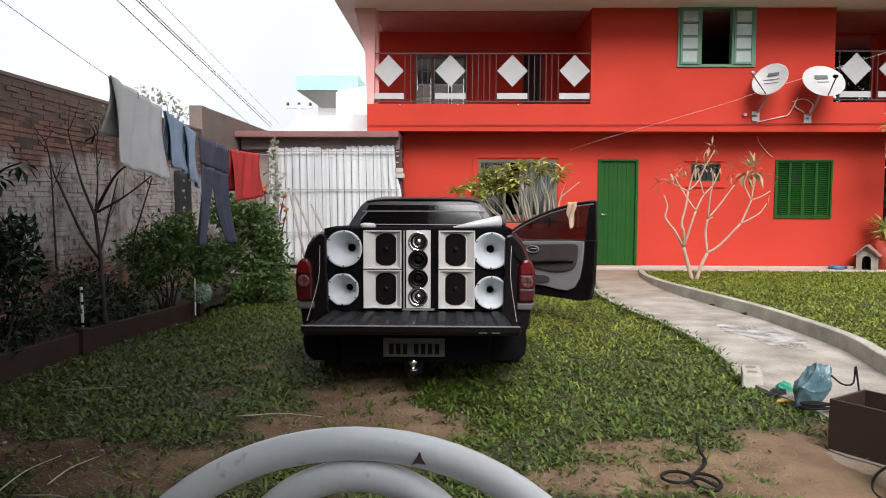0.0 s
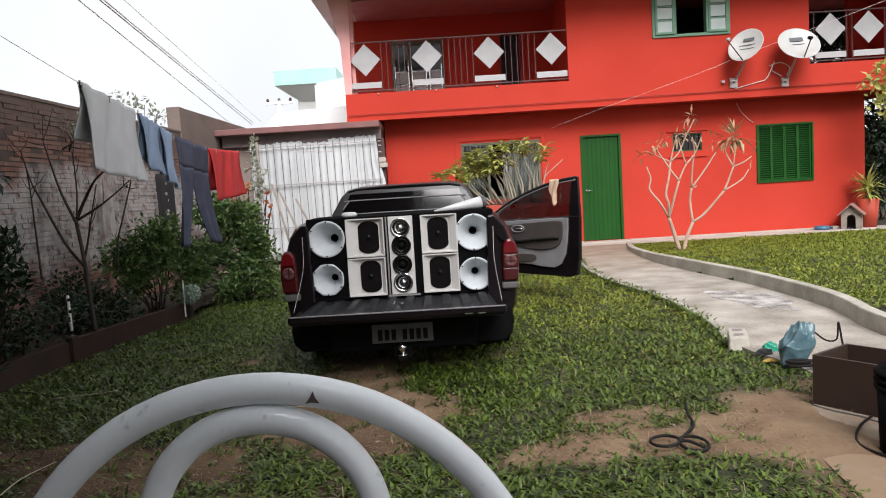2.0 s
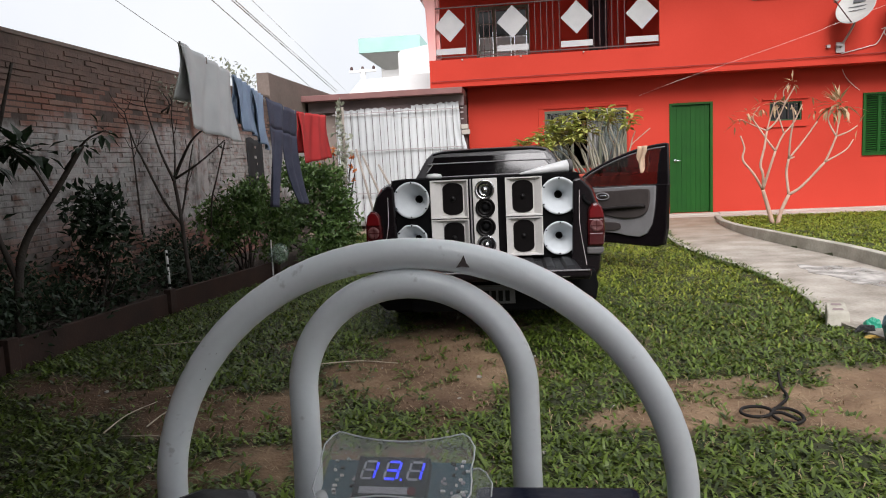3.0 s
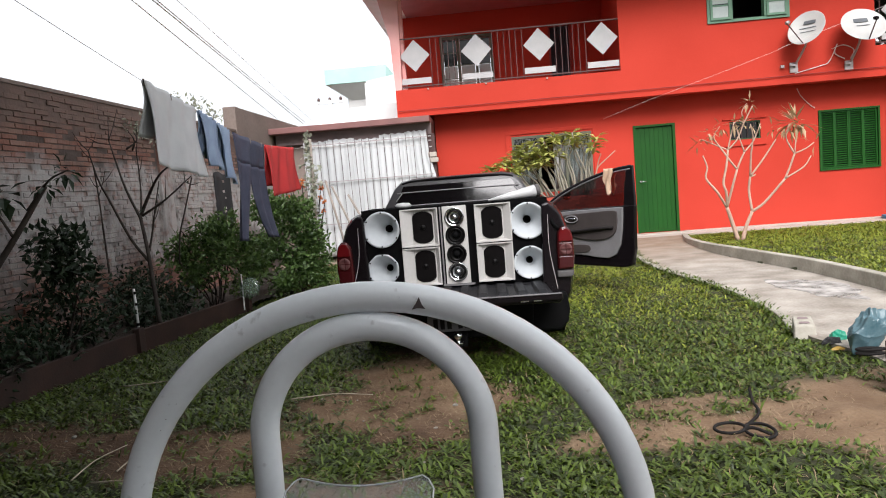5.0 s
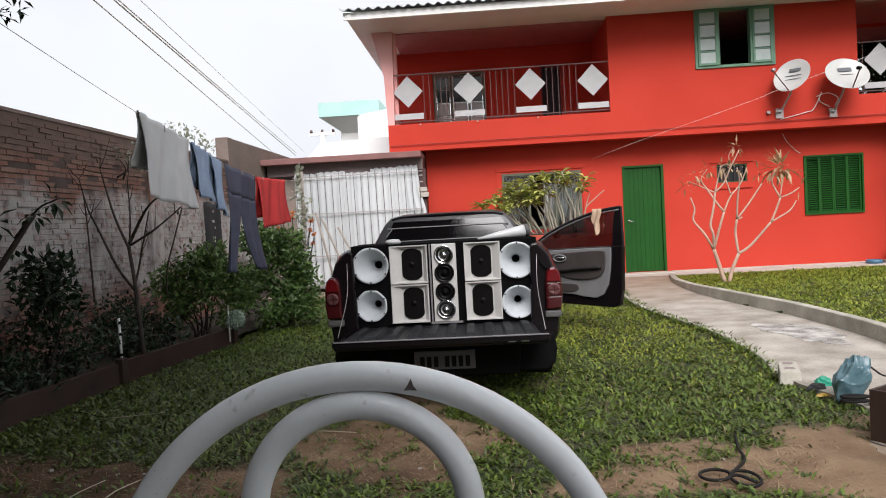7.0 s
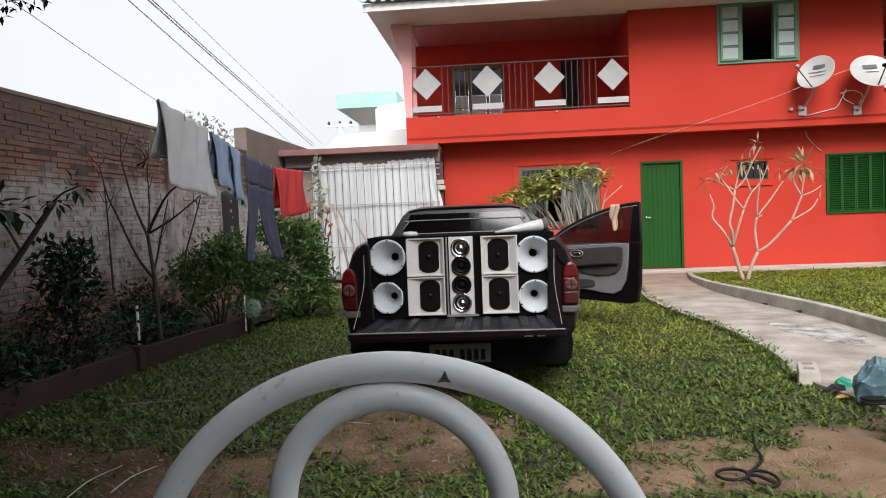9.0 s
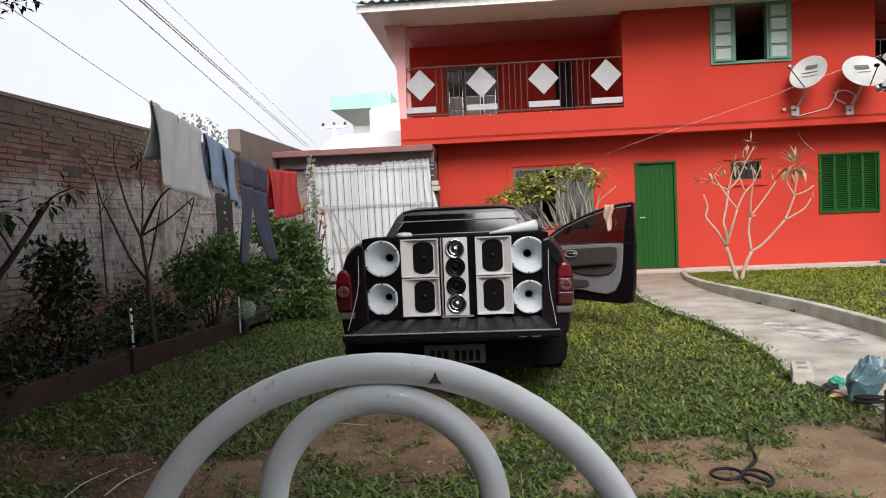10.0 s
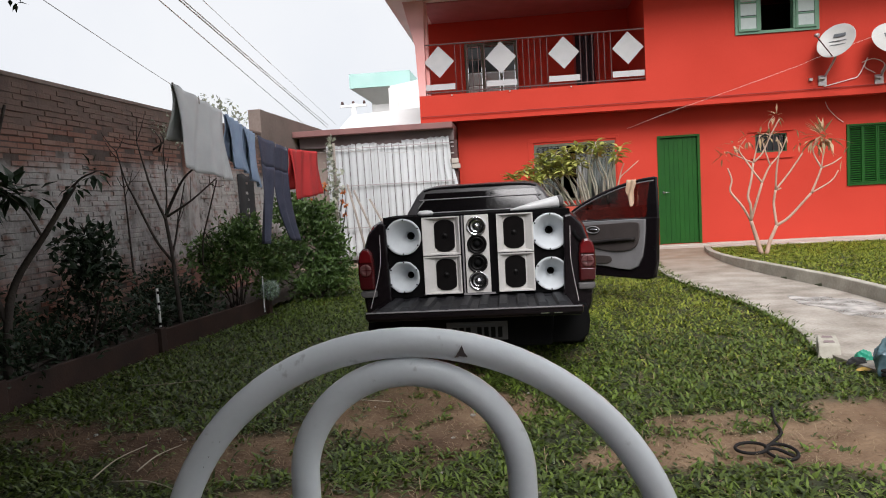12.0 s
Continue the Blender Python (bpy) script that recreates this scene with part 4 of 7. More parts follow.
def railing(x0, x1, z0, z1, first, panels, pitch=1.18, y=14.16):
    """A balcony railing: thin bars between plates set on their corner over pale strips."""
    r = thing("balcony_railing", ((x0 + x1) / 2, y, z0), "dark iron balcony railing with pale diamond plates", "railing")
    part("top_rail", Shape().box(x0, x1, y - 0.012, y + 0.012, z1 - 0.022, z1), IRON, r)
    part("bottom_rail", Shape().box(x0, x1, y - 0.012, y + 0.012, z0 + 0.045, z0 + 0.065), IRON, r)
    bar = Shape().box(-0.006, 0.006, -0.006, 0.006, z0, z1 - 0.02).mesh("bar")
    bar.materials.append(IRON)
    for k in range(panels):
        c = first + k * pitch
        for dx in (-0.31, 0.31, 0.42, 0.53, 0.64, 0.75):
            if x0 < c + dx < x1 and (pitch > 1 or abs(dx) < 0.4):
                part("bar", bar, IRON, r, at=Matrix.Translation((c + dx, y, 0)))
        part("diamond_plate", Shape().prism([(-0.29, 0), (0, -0.30), (0.29, 0), (0, 0.30)], 0.012, upright(c, y - 0.002, z0 + 0.63)), PLATE_GREY, r, "pale grey square plate set on its corner", bevel=0.003)
        part("strip", Shape().box(c - 0.29, c + 0.29, y - 0.014, y - 0.002, z0 + 0.10, z0 + 0.21), PLATE_GREY, r, "pale grey strip")
    return r


railing(-1.55, 2.62, 3.16, 4.13, -1.22, 4)
railing(7.18, 9.6, 3.20, 4.17, 7.61, 3, 0.72)

# ---- shed between wall and house ----
shed = thing("wall_shed", (-2.4, 13.7, 0), "low shed with a dark red roof edge and white sheet front", "shed", kind="structure")
part("roof", Shape().box(-4.0, -0.98, 13.50, 17.5, 2.475, 2.585), SHED_ROOF, shed, "thin dark red roof edge", bevel=0.01)
part("beam", Shape().box(-3.95, -0.98, 13.76, 13.85, 2.27, 2.475), SHED_BEAM, shed)
part("back_wall", Shape().box(-4.0, -0.98, 17.3, 17.45, 0, 2.475), MORTAR, shed)
# pier and post coloured dark for the unlit shed interior at this gap
part("side_pier", Shape().box(-1.07, -0.985, 13.9, 14.59, 0, 2.475), IRON, shed)
part("gap_post", Shape().box(-1.05, -0.93, 13.79, 13.88, 0, 2.27), IRON, shed, "dark post standing in for the unlit gap beside the gate", bevel=0.006)
part("side_wall", Shape().box(-3.99, -3.44, 13.86, 14.0, 0, 2.27), RENDER_COAT, shed, "stained brown wall beside the gate")
for z, d in ((1.735, 0.0), (1.835, -0.025)):
    part("block", Shape().box(-1.04 + d, -0.885 + d, 13.70, 13.79, z, z + 0.088), PLINTH, shed, bevel=0.01)
for z in (2.02, 2.14, 2.22):
    part("tie", Shape().box(-1.055, -0.995, 13.765, 13.79, z, z + 0.022), GALVANISED, shed)
gate = thing("metal_gate", (-2.2, 13.7, 0.03), "white corrugated sheet gate tied behind thin bars", "gate")


def gate_sheet(k):
    """One corrugated sheet; the last one is cut askew and its foot stands further out."""
    x0 = -3.42 + k * 0.485
    top = 2.19 if k < 3 else 2.225

    def fn(u, v):
        z = 0.10 + v * (top + 0.010 * math.sin(u * 23 + k) * v ** 8 + 0.02 * math.sin(k * 2.1))
        w = 0.50 if k < 4 else np.interp(z, [1.4, 1.55, 1.85, 2.33], [0.545, 0.52, 0.44, 0.40])
        return (x0 + u * w, 13.72 + 0.024 * abs(math.sin(u * 14.0)) ** 0.7 + 0.012 * math.sin(v * 4 + k) - 0.006 * k, z)
    part("sheet", Shape().sheet(56, 14, fn), ZINC, gate, smooth=True, solid=0.002)


for k in range(5):
    gate_sheet(k)
for i in range(18):
    x = -3.38 + i * 0.138
    part("bar", Shape().tube([(x + 0.02, 13.67, 0.05), (x - 0.015, 13.67, 2.25 + 0.06 * ((i * 7) % 5) / 4)], 0.005, 6), IRON, gate)
for z in (0.72, 1.52, 2.22):
    part("rail", Shape().box(-3.45, -1.06 if z > 2 else -0.99, 13.655, 13.67, z - 0.008, z + 0.008), GALVANISED, gate)

# ---- brick wall on the left boundary ----
wall = tagged(part("wall_west", Shape().box(-4.2, -4.012, -3, 11.9, -0.1, 2.44).box(-4.2, -4.012, 11.9, 17.5, -0.1, 2.80), MORTAR), "tall weathered brick boundary wall with smeared mortar", "wall", kind="structure")
part("render_band", Shape().box(-4.205, -4.0, -3, 11.9, 2.41, 2.45).box(-4.21, -4.0, 11.88, 17.5, 1.9, 2.82).box(-4.2, -3.99, 11.85, 12.05, -0.1, 2.82), RENDER_COAT, wall, "stained cement coping along the wall top", bevel=0.008)
part("pier", Shape().box(-4.02, -3.975, 9.0, 9.3, 0, 2.41), BRICK_FAR, wall, bevel=0.01)

# ---- pickup truck ----
truck = thing("pickup_truck", (-0.2, 7.4, 0), "black pickup truck with open tailgate and speaker-filled bed", "truck")
TX = -0.20


def both(fn):
    """Builds a shape on one flank and its mirror on the other."""
    for sgn in (1, -1):
        fn(sgn)


def loft(sections, closed=True):
    """A skin over matching outlines; each outline is a list of points."""
    s, k, n = Shape(), len(sections), len(sections[0])
    f = [(i * n + j, i * n + (j + 1) % n, (i + 1) * n + (j + 1) % n, (i + 1) * n + j) for i in range(k - 1) for j in range(n if closed else n - 1)]
    if closed:
        f += [tuple(range(n))[::-1], tuple(range((k - 1) * n, k * n))]
    return s.add([p for q in sections for p in q], f)


def flank(sgn):
    secs = []
    for y, w, bot, top in ((5.36, 0.0, 0.36, 1.06), (5.44, 0.02, 0.34, 1.075), (5.70, 0.025, 0.37, 1.08), (6.60, 0.03, 0.37, 1.085), (8.7, 0.03, 0.30, 0.90), (9.3, 0.0, 0.30, 0.82)):
        o = [(0.56, bot), (0.74, bot), (0.775 + w, bot + 0.08), (0.80 + w, 0.62), (0.792 + w, 0.74), (0.775 + w, 0.86), (0.735 + w, 0.98), (0.69 + w, top - 0.03), (0.66, top), (0.615, top - 0.01), (0.60, 0.56)]
        secs.append([(TX + sgn * x, y, z) for x, z in o])
    part("side_panel", loft(secs), PAINT, truck, smooth=False, bevel=0.012)


both(flank)
part("bed_floor", Shape().box(TX - 0.62, TX + 0.62, 5.36, 6.62, 0.47, 0.515), LINER, truck)
cab = []
for y, dz, s in ((6.62, 0, 1.0), (6.78, 0.012, 1.0), (7.4, 0.03, 1.02), (8.1, 0.02, 1.0)):
    o = [(-0.70, 0.86), (-0.665, 1.05), (-0.555, 1.235), (-0.50, 1.285), (-0.40, 1.305), (0.40, 1.305), (0.50, 1.285), (0.555, 1.235), (0.665, 1.05), (0.70, 0.86)]
    cab.append([(TX - 0.01 + x * s, y + (0.10 * (z - 0.86) / 0.44 if y < 6.7 else 0), z + dz) for x, z in o])
part("cab", loft(cab), SHEEN_PAINT, truck, "black cab roof and pillars, greyed for the sky sheen", bevel=0.02)
part("windscreen", loft([[(TX + x, 8.1, z) for x, z in ((-0.62, 1.0), (-0.52, 1.30), (0.52, 1.30), (0.62, 1.0))], [(TX + x, 8.85, z) for x, z in ((-0.66, 0.86), (-0.6, 0.9), (0.6, 0.9), (0.66, 0.86))]]), DARK_PANE, truck)
part("bonnet", Shape().box(TX - 0.7, TX + 0.7, 8.5, 9.72, 0.3, 0.86), PAINT, truck, bevel=0.08)
part("cab_front", Shape().box(TX - 0.72, TX + 0.60, 6.66, 8.5, 0.25, 0.9), PAINT, truck, bevel=0.03)


def back_pane(w0, w1, z0, z1, y):
    lean = 0.10 / 0.44
    return [(TX - 0.01 + x, y + lean * (z - 0.86), z) for x, z in ((-w0, z0), (w0, z0), (w1, z1), (-w1, z1))]


rw = Shape()
a, b = back_pane(0.575, 0.475, 1.03, 1.255, 6.606), back_pane(0.575, 0.475, 1.03, 1.255, 6.616)
rw.add(a + b, [(0, 1, 2, 3), (7, 6, 5, 4), (0, 4, 5, 1), (1, 5, 6, 2), (2, 6, 7, 3), (3, 7, 4, 0)])
rear = part("rear_window", rw, DARK_PANE, truck, "glossy dark rear window")
for zt, ww in ((1.20, 0.49), (1.085, 0.46)):
    pts = [(TX - 0.01 + x, 6.60 + 0.227 * (z - 0.86), z) for x, z in ((-ww - 0.05, zt - 0.07), (-ww, zt - 0.01), (-ww + 0.03, zt), (ww - 0.03, zt), (ww, zt - 0.01), (ww + 0.05, zt - 0.07))]
    part("seal", Shape().tube(bent(pts, 4), 0.0055, 6), TRIM_GREY, rear, smooth=True)
part("roof_trim", Shape().tube(bent([(TX - 0.5, 6.72, 1.275), (TX - 0.38, 6.72, 1.295), (TX, 6.71, 1.302), (TX + 0.36, 6.72, 1.295), (TX + 0.48, 6.72, 1.275)], 5), 0.010, 6), PLASTIC, truck, smooth=True)

# tailgate, let down
gate_t = part("tailgate", Shape().box(TX - 0.672, TX + 0.672, 4.86, 5.36, 0.455, 0.505).box(TX - 0.68, TX + 0.68, 4.845, 4.875, 0.47, 0.520), PAINT, truck, bevel=0.012)


def rib_sheet(u, v):
    x = -0.61 + 1.22 * u
    w = (x * 8.2 + 50) % 1.0
    up = min(1.0, max(0.0, (0.30 - abs(w - 0.5)) / 0.09))
    return (TX + x * (1.0 + 0.03 * (1 - v)), 4.885 + v * 0.49, 0.509 + 0.020 * up * min(1, v * 8 + 0.2))


part("liner", Shape().sheet(160, 6, rib_sheet), LINER, gate_t, "grey ribbed plastic liner", smooth=False)
part("edge_strip", Shape().tube([(TX - 0.67, 4.842, 0.516), (TX + 0.67, 4.842, 0.516)], 0.005, 6), TRIM_GREY, gate_t)
both(lambda g: part("stay_cable", Shape().tube(bent([(TX + g * 0.655, 5.36, 0.98), (TX + g * 0.645, 5.25, 0.76), (TX + g * 0.66, 4.95, 0.53)], 5), 0.0022, 6), GALVANISED, truck, smooth=True))
for lx in (0.42, 0.50):
    part("latch", Shape().box(TX + lx, TX + lx + 0.05, 4.838, 4.846, 0.475, 0.482), CHROME, gate_t)

part("bumper", Shape().prism([(-0.745, 0.45), (-0.76, 0.34), (-0.745, 0.25), (-0.69, 0.20), (0.69, 0.20), (0.745, 0.25), (0.76, 0.34), (0.745, 0.45)], 0.13, upright(TX, 5.40, 0)).prism([(-0.52, 0.43), (-0.50, 0.19), (0.50, 0.19), (0.52, 0.43)], 0.03, upright(TX, 5.268, 0)), PLASTIC, truck, bevel=0.03)
plate = part("number_plate", Shape().box(TX - 0.205, TX + 0.205, 5.195, 5.203, 0.248, 0.375).box(TX - 0.10, TX + 0.10, 5.203, 5.24, 0.29, 0.33), NUMBER_PLATE, truck, "grey number plate with dark bars", bevel=0.004)
for i in range(7):
    x = TX - 0.165 + i * 0.046 + (0.028 if i > 2 else 0)
    part("bar", Shape().box(x, x + 0.030, 5.192, 5.196, 0.266, 0.338), INK, plate)
part("strip", Shape().box(TX - 0.12, TX + 0.12, 5.192, 5.196, 0.350, 0.362), GREY_INK, plate)
hitch = part("tow_bar", Shape().box(TX - 0.025, TX + 0.025, 5.02, 5.24, 0.165, 0.195).box(TX - 0.06, TX + 0.06, 5.14, 5.25, 0.15, 0.23), PLASTIC, truck, bevel=0.006)
part("tow_ball", Shape().lathe([(0.0, 0), (0.032, 0.0), (0.032, 0.008), (0.014, 0.010), (0.014, 0.03), (0.025, 0.04), (0.028, 0.052), (0.022, 0.07), (0, 0.078)], Matrix.Translation((TX + 0.005, 5.05, 0.195)), 18), CHROME, hitch, "chrome tow ball", smooth=True)
part("underbody", Shape().box(TX - 0.55, TX + 0.55, 5.42, 9.5, 0.20, 0.46), PLASTIC, truck)


def tail_lamp(sgn):
    x = TX + sgn * 0.757

    def side(o):
        return [(sgn * a, b) for a, b in o][::sgn]
    body = part("tail_lamp", Shape().prism(side([(-0.055, 0.60), (0.050, 0.60), (0.060, 0.70), (0.057, 0.80), (0.044, 0.862), (0.016, 0.895), (-0.026, 0.888), (-0.048, 0.85), (-0.055, 0.76)]), 0.05, upright(x, 5.37, 0)), LAMP_DARK, truck, bevel=0.014)
    f = upright(x, 5.322, 0)
    part("lens", Shape().prism(side([(-0.045, 0.792), (0.049, 0.792), (0.046, 0.83), (0.034, 0.864), (0.012, 0.884), (-0.022, 0.876), (-0.040, 0.845)]), 0.012, f), LAMP_RED, body, bevel=0.006)
    part("lens", Shape().prism(side([(-0.046, 0.698), (0.051, 0.698), (0.050, 0.784), (-0.045, 0.784)]), 0.008, f), LAMP_DARK, body, bevel=0.004)
    part("reflector", Shape().lathe([(0.0, 0.008), (0.014, 0.009), (0.022, 0.013), (0.036, 0.015), (0.042, 0.010), (0.042, 0.0)], upright(x + sgn * 0.003, 5.322, 0.741), 24), LAMP_CLEAR, body, smooth=True)
    part("reflector_cross", Shape().box(x - 0.034, x + 0.040, 5.302, 5.306, 0.739, 0.743).box(x + 0.001, x + 0.005, 5.302, 5.306, 0.703, 0.779), LAMP_DARK, body)
    part("lens", Shape().prism(side([(-0.046, 0.612), (0.044, 0.612), (0.051, 0.690), (-0.046, 0.690)]), 0.010, f), LAMP_DARK, body, bevel=0.004)
    part("panel_corner", Shape().prism(side([(-0.062, 0.548), (0.035, 0.545), (0.050, 0.560), (0.052, 0.594), (-0.062, 0.594)]), 0.045, upright(x, 5.372, 0)), TRIM_MID, truck, bevel=0.01)


both(tail_lamp)


def wheel(x, y):
    m = Matrix.Translation((x, y, 0.30)) @ Matrix.Rotation(radians(90), 4, "Y")
    w = part("wheel", Shape().lathe([(0.19, -0.085), (0.26, -0.10), (0.295, -0.085), (0.30, 0), (0.295, 0.085), (0.26, 0.10), (0.19, 0.085)], m, 36), RUBBER, truck, smooth=True)
    part("rim", Shape().lathe([(0.0, -0.07), (0.06, -0.075), (0.17, -0.06), (0.195, -0.085), (0.195, 0.085), (0.17, 0.06), (0.06, 0.075), (0, 0.07)], m, 28), GALVANISED, w, smooth=True)


for wx in (TX - 0.70, TX + 0.70):
    for wy in (6.20, 8.85):
        wheel(wx, wy)
part("mirror", Shape().box(TX + 0.60, TX + 0.72, 8.28, 8.36, 0.98, 1.16), PLASTIC, truck, bevel=0.03)
part("mirror", Shape().box(TX - 0.72, TX - 0.62, 8.28, 8.36, 0.98, 1.12), PLASTIC, truck, bevel=0.03)
part("latch_rod", Shape().tube(bent([(TX + 0.64, 5.42, 1.06), (TX + 0.70, 5.40, 1.0), (TX + 0.68, 5.36, 0.93), (TX + 0.72, 5.34, 0.88)], 4), 0.012, 6), PLASTIC, truck, smooth=True)
part("latch_rod", Shape().tube(bent([(TX - 0.60, 5.45, 1.07), (TX - 0.66, 5.40, 0.98), (TX - 0.68, 5.37, 0.88)], 4), 0.012, 6), PLASTIC, truck, smooth=True)

# open door with its trim
hinge, dirn = Vector((0.60, 8.62, 0)), Vector((0.90, -0.93, 0)).normalized()
nrm = dirn.cross(Vector((0, 0, 1))).normalized()
if nrm.y > 0:
    nrm = -nrm
DM = Matrix(((dirn.x, 0, nrm.x, hinge.x), (dirn.y, 0, nrm.y, hinge.y), (dirn.z, 1, nrm.z, 0), (0, 0, 0, 1)))


def door_part(name, outline, d0, d1, material, parent, label="", bevel=0.0):
    return part(name, Shape().prism(outline, d1 - d0, DM @ Matrix.Translation((0, 0, d0))), material, parent, label, bevel=bevel)


cdoor = door_part("door", [(0.0, 0.30), (0.5, 0.275), (1.12, 0.265), (1.22, 0.29), (1.255, 0.45), (1.275, 0.905), (0.0, 0.86)], -0.06, 0.0, PAINT, truck, "open front door with grey trim", bevel=0.012)
top_arc = bent([(0.02, 0.86, 0), (0.12, 0.945, 0), (0.30, 1.045, 0), (0.55, 1.145, 0), (0.82, 1.225, 0), (1.05, 1.27, 0), (1.24, 1.29, 0)], 4)
part("window_frame", Shape().tube([DM @ Vector((p.x, p.y, -0.03)) for p in top_arc], 0.018, 8), PAINT, cdoor, smooth=True)
part("seal", Shape().tube([DM @ Vector((p.x + 0.005, p.y - 0.022, -0.012)) for p in top_arc], 0.006, 6), TRIM_GREY, cdoor, smooth=True)
door_part("rear_post", [(1.14, 0.88), (1.275, 0.90), (1.265, 1.30), (1.20, 1.295), (1.16, 1.1)], -0.05, -0.012, PAINT, cdoor, bevel=0.006)
door_part("pane", [(0.06, 0.86)] + [(p.x + 0.004, p.y - 0.012) for p in top_arc[3:]] + [(1.18, 1.27), (1.16, 0.90)], -0.034, -0.028, TINT, cdoor, "dark tinted window glass")


def rounded(pts, k=5):
    """A closed outline drawn smoothly through some points."""
    q = [Vector((x, y, 0)) for x, y in pts]
    n, out = len(q), []
    for i in range(n):
        a, b, c, d = q[i - 1], q[i], q[(i + 1) % n], q[(i + 2) % n]
        for j in range(k):
            t = j / k
            p = 0.5 * ((2 * b) + (c - a) * t + (2 * a - 5 * b + 4 * c - d) * t * t + (3 * b - a - 3 * c + d) * t ** 3)
            out.append((p.x, p.y))
    return out


door_part("trim_panel", [(0.02, 0.40), (0.35, 0.395), (0.65, 0.385), (0.80, 0.365), (0.95, 0.36), (1.04, 0.40), (1.10, 0.50), (1.13, 0.64), (1.145, 0.78), (1.15, 0.885), (0.98, 0.885), (0.5, 0.865), (0.02, 0.842)], -0.002, 0.022, TRIM_GREY, cdoor, "light grey moulded trim", bevel=0.008)
door_part("armrest", rounded([(0.12, 0.795), (0.40, 0.822), (0.75, 0.842), (1.05, 0.855), (1.085, 0.80), (1.075, 0.68), (1.02, 0.595), (0.88, 0.555), (0.66, 0.555), (0.46, 0.595), (0.30, 0.665), (0.18, 0.735)], 3), 0.018, 0.040, DOOR_BROWN, cdoor, "brown-grey armrest recess", bevel=0.006)
door_part("lower_trim", rounded([(0.02, 0.42), (0.35, 0.415), (0.58, 0.41), (0.70, 0.43), (0.72, 0.47), (0.66, 0.50), (0.35, 0.495), (0.02, 0.485)], 3), 0.018, 0.032, DOOR_BROWN, cdoor, bevel=0.005)
part("arm_ridge", Shape().tube([DM @ p for p in bent([(0.30, 0.685, 0.05), (0.5, 0.645, 0.06), (0.75, 0.665, 0.06), (1.04, 0.685, 0.05)], 5)], 0.016, 8), TRIM_DARK, cdoor, smooth=True)
part("handle_surround", Shape().tube([DM @ Vector((0.50 + 0.085 * math.cos(a), 0.775 + 0.036 * math.sin(a), 0.048)) for a in np.linspace(0, 6.283, 25)], 0.008, 6, caps=False), TRIM_GREY, cdoor, smooth=True)
part("door_handle", Shape().tube([DM @ p for p in bent([(0.46, 0.775, 0.05), (0.50, 0.78, 0.062), (0.56, 0.778, 0.052)], 4)], 0.009, 6), CHROME, cdoor, smooth=True)
door_part("lock", [(1.225, 0.57), (1.25, 0.57), (1.25, 0.63), (1.225, 0.63)], -0.004, 0.006, CHROME, cdoor)
tagged(part("rag", Shape().sheet(10, 16, lambda u, v: DM @ Vector((0.93 + 0.11 * u + 0.012 * math.sin(v * 7) - 0.03 * v * (u - 0.3), 1.285 - 0.27 * abs(v - 0.12) * (0.75 + 0.4 * math.sin(u * 3.1)), 0.012 + 0.012 * math.sin(u * 9 + v * 4) - (0.05 if v < 0.1 else 0)))), TAN_CLOTH, smooth=True, solid=0.004), "tan rag hung over the open truck door", "rag")

# ---- loudspeakers in the bed ----
PY = 5.42


def horn(x, z, r, dx, dz, octagonal=False):
    h = thing("horn_speaker", (x, PY, z), "white flared plastic horn loudspeaker in the truck bed", "loudspeaker", "horn speakers in the bed")
    s, n, prof = Shape(), 32, ((1.0, 0.012), (1.0, 0.020), (0.90, 0.020), (0.78, 0.0), (0.58, -0.035), (0.40, -0.075), (0.28, -0.115), (0.215, -0.15))
    v, f = [], []
    for i, (q, d) in enumerate(prof):
        k = min(1.0, max(0.0, (0.9 - q) / 0.685))
        for j in range(n):
            a = 6.28318 * j / n
            e = 1.0
            if octagonal:
                e = 1.0 / max(abs(math.cos((a + math.pi / 8) % (math.pi / 4) - math.pi / 8)), 0.9) * 0.97
                e = 0.5 + 0.5 * e
            v.append((x + q * r * e * math.cos(a) + dx * r * k, PY - d, z + q * r * e * math.sin(a) + dz * r * k))
    for i in range(len(prof) - 1):
        f += [(i * n + j, i * n + (j + 1) % n, (i + 1) * n + (j + 1) % n, (i + 1) * n + j) for j in range(n)]
    part("flare", s.add(v, f), HORN, h, smooth=True)
    m = upright(x + dx * r, PY + 0.149, z + dz * r)
    part("throat", Shape().lathe([(0.225 * r, 0.0), (0.20 * r, 0.002), (0.12 * r, -0.03), (0, -0.035)], m, 20), CONE, h, "black throat", smooth=True)
    for k in range(6):
        a = 0.5 + k * 1.0472
        part("screw", Shape().lathe([(0.006, 0), (0.006, 0.004), (0, 0.005)], upright(x + 0.93 * r * math.cos(a), PY - 0.02, z + 0.93 * r * math.sin(a)), 8), INK, h)


panel = thing("speaker_cabinet", (TX, 5.42, 0.515), "black carpeted speaker cabinet standing in the truck bed", "loudspeaker")
HORNS = [(-0.698, 0.955, 0.128, 0.25, -0.02), (0.322, 0.945, 0.128, 0.0, 0.02), (-0.707, 0.672, 0.112, 0.22, -0.02), (0.322, 0.655, 0.116, 0.0, 0.02)]


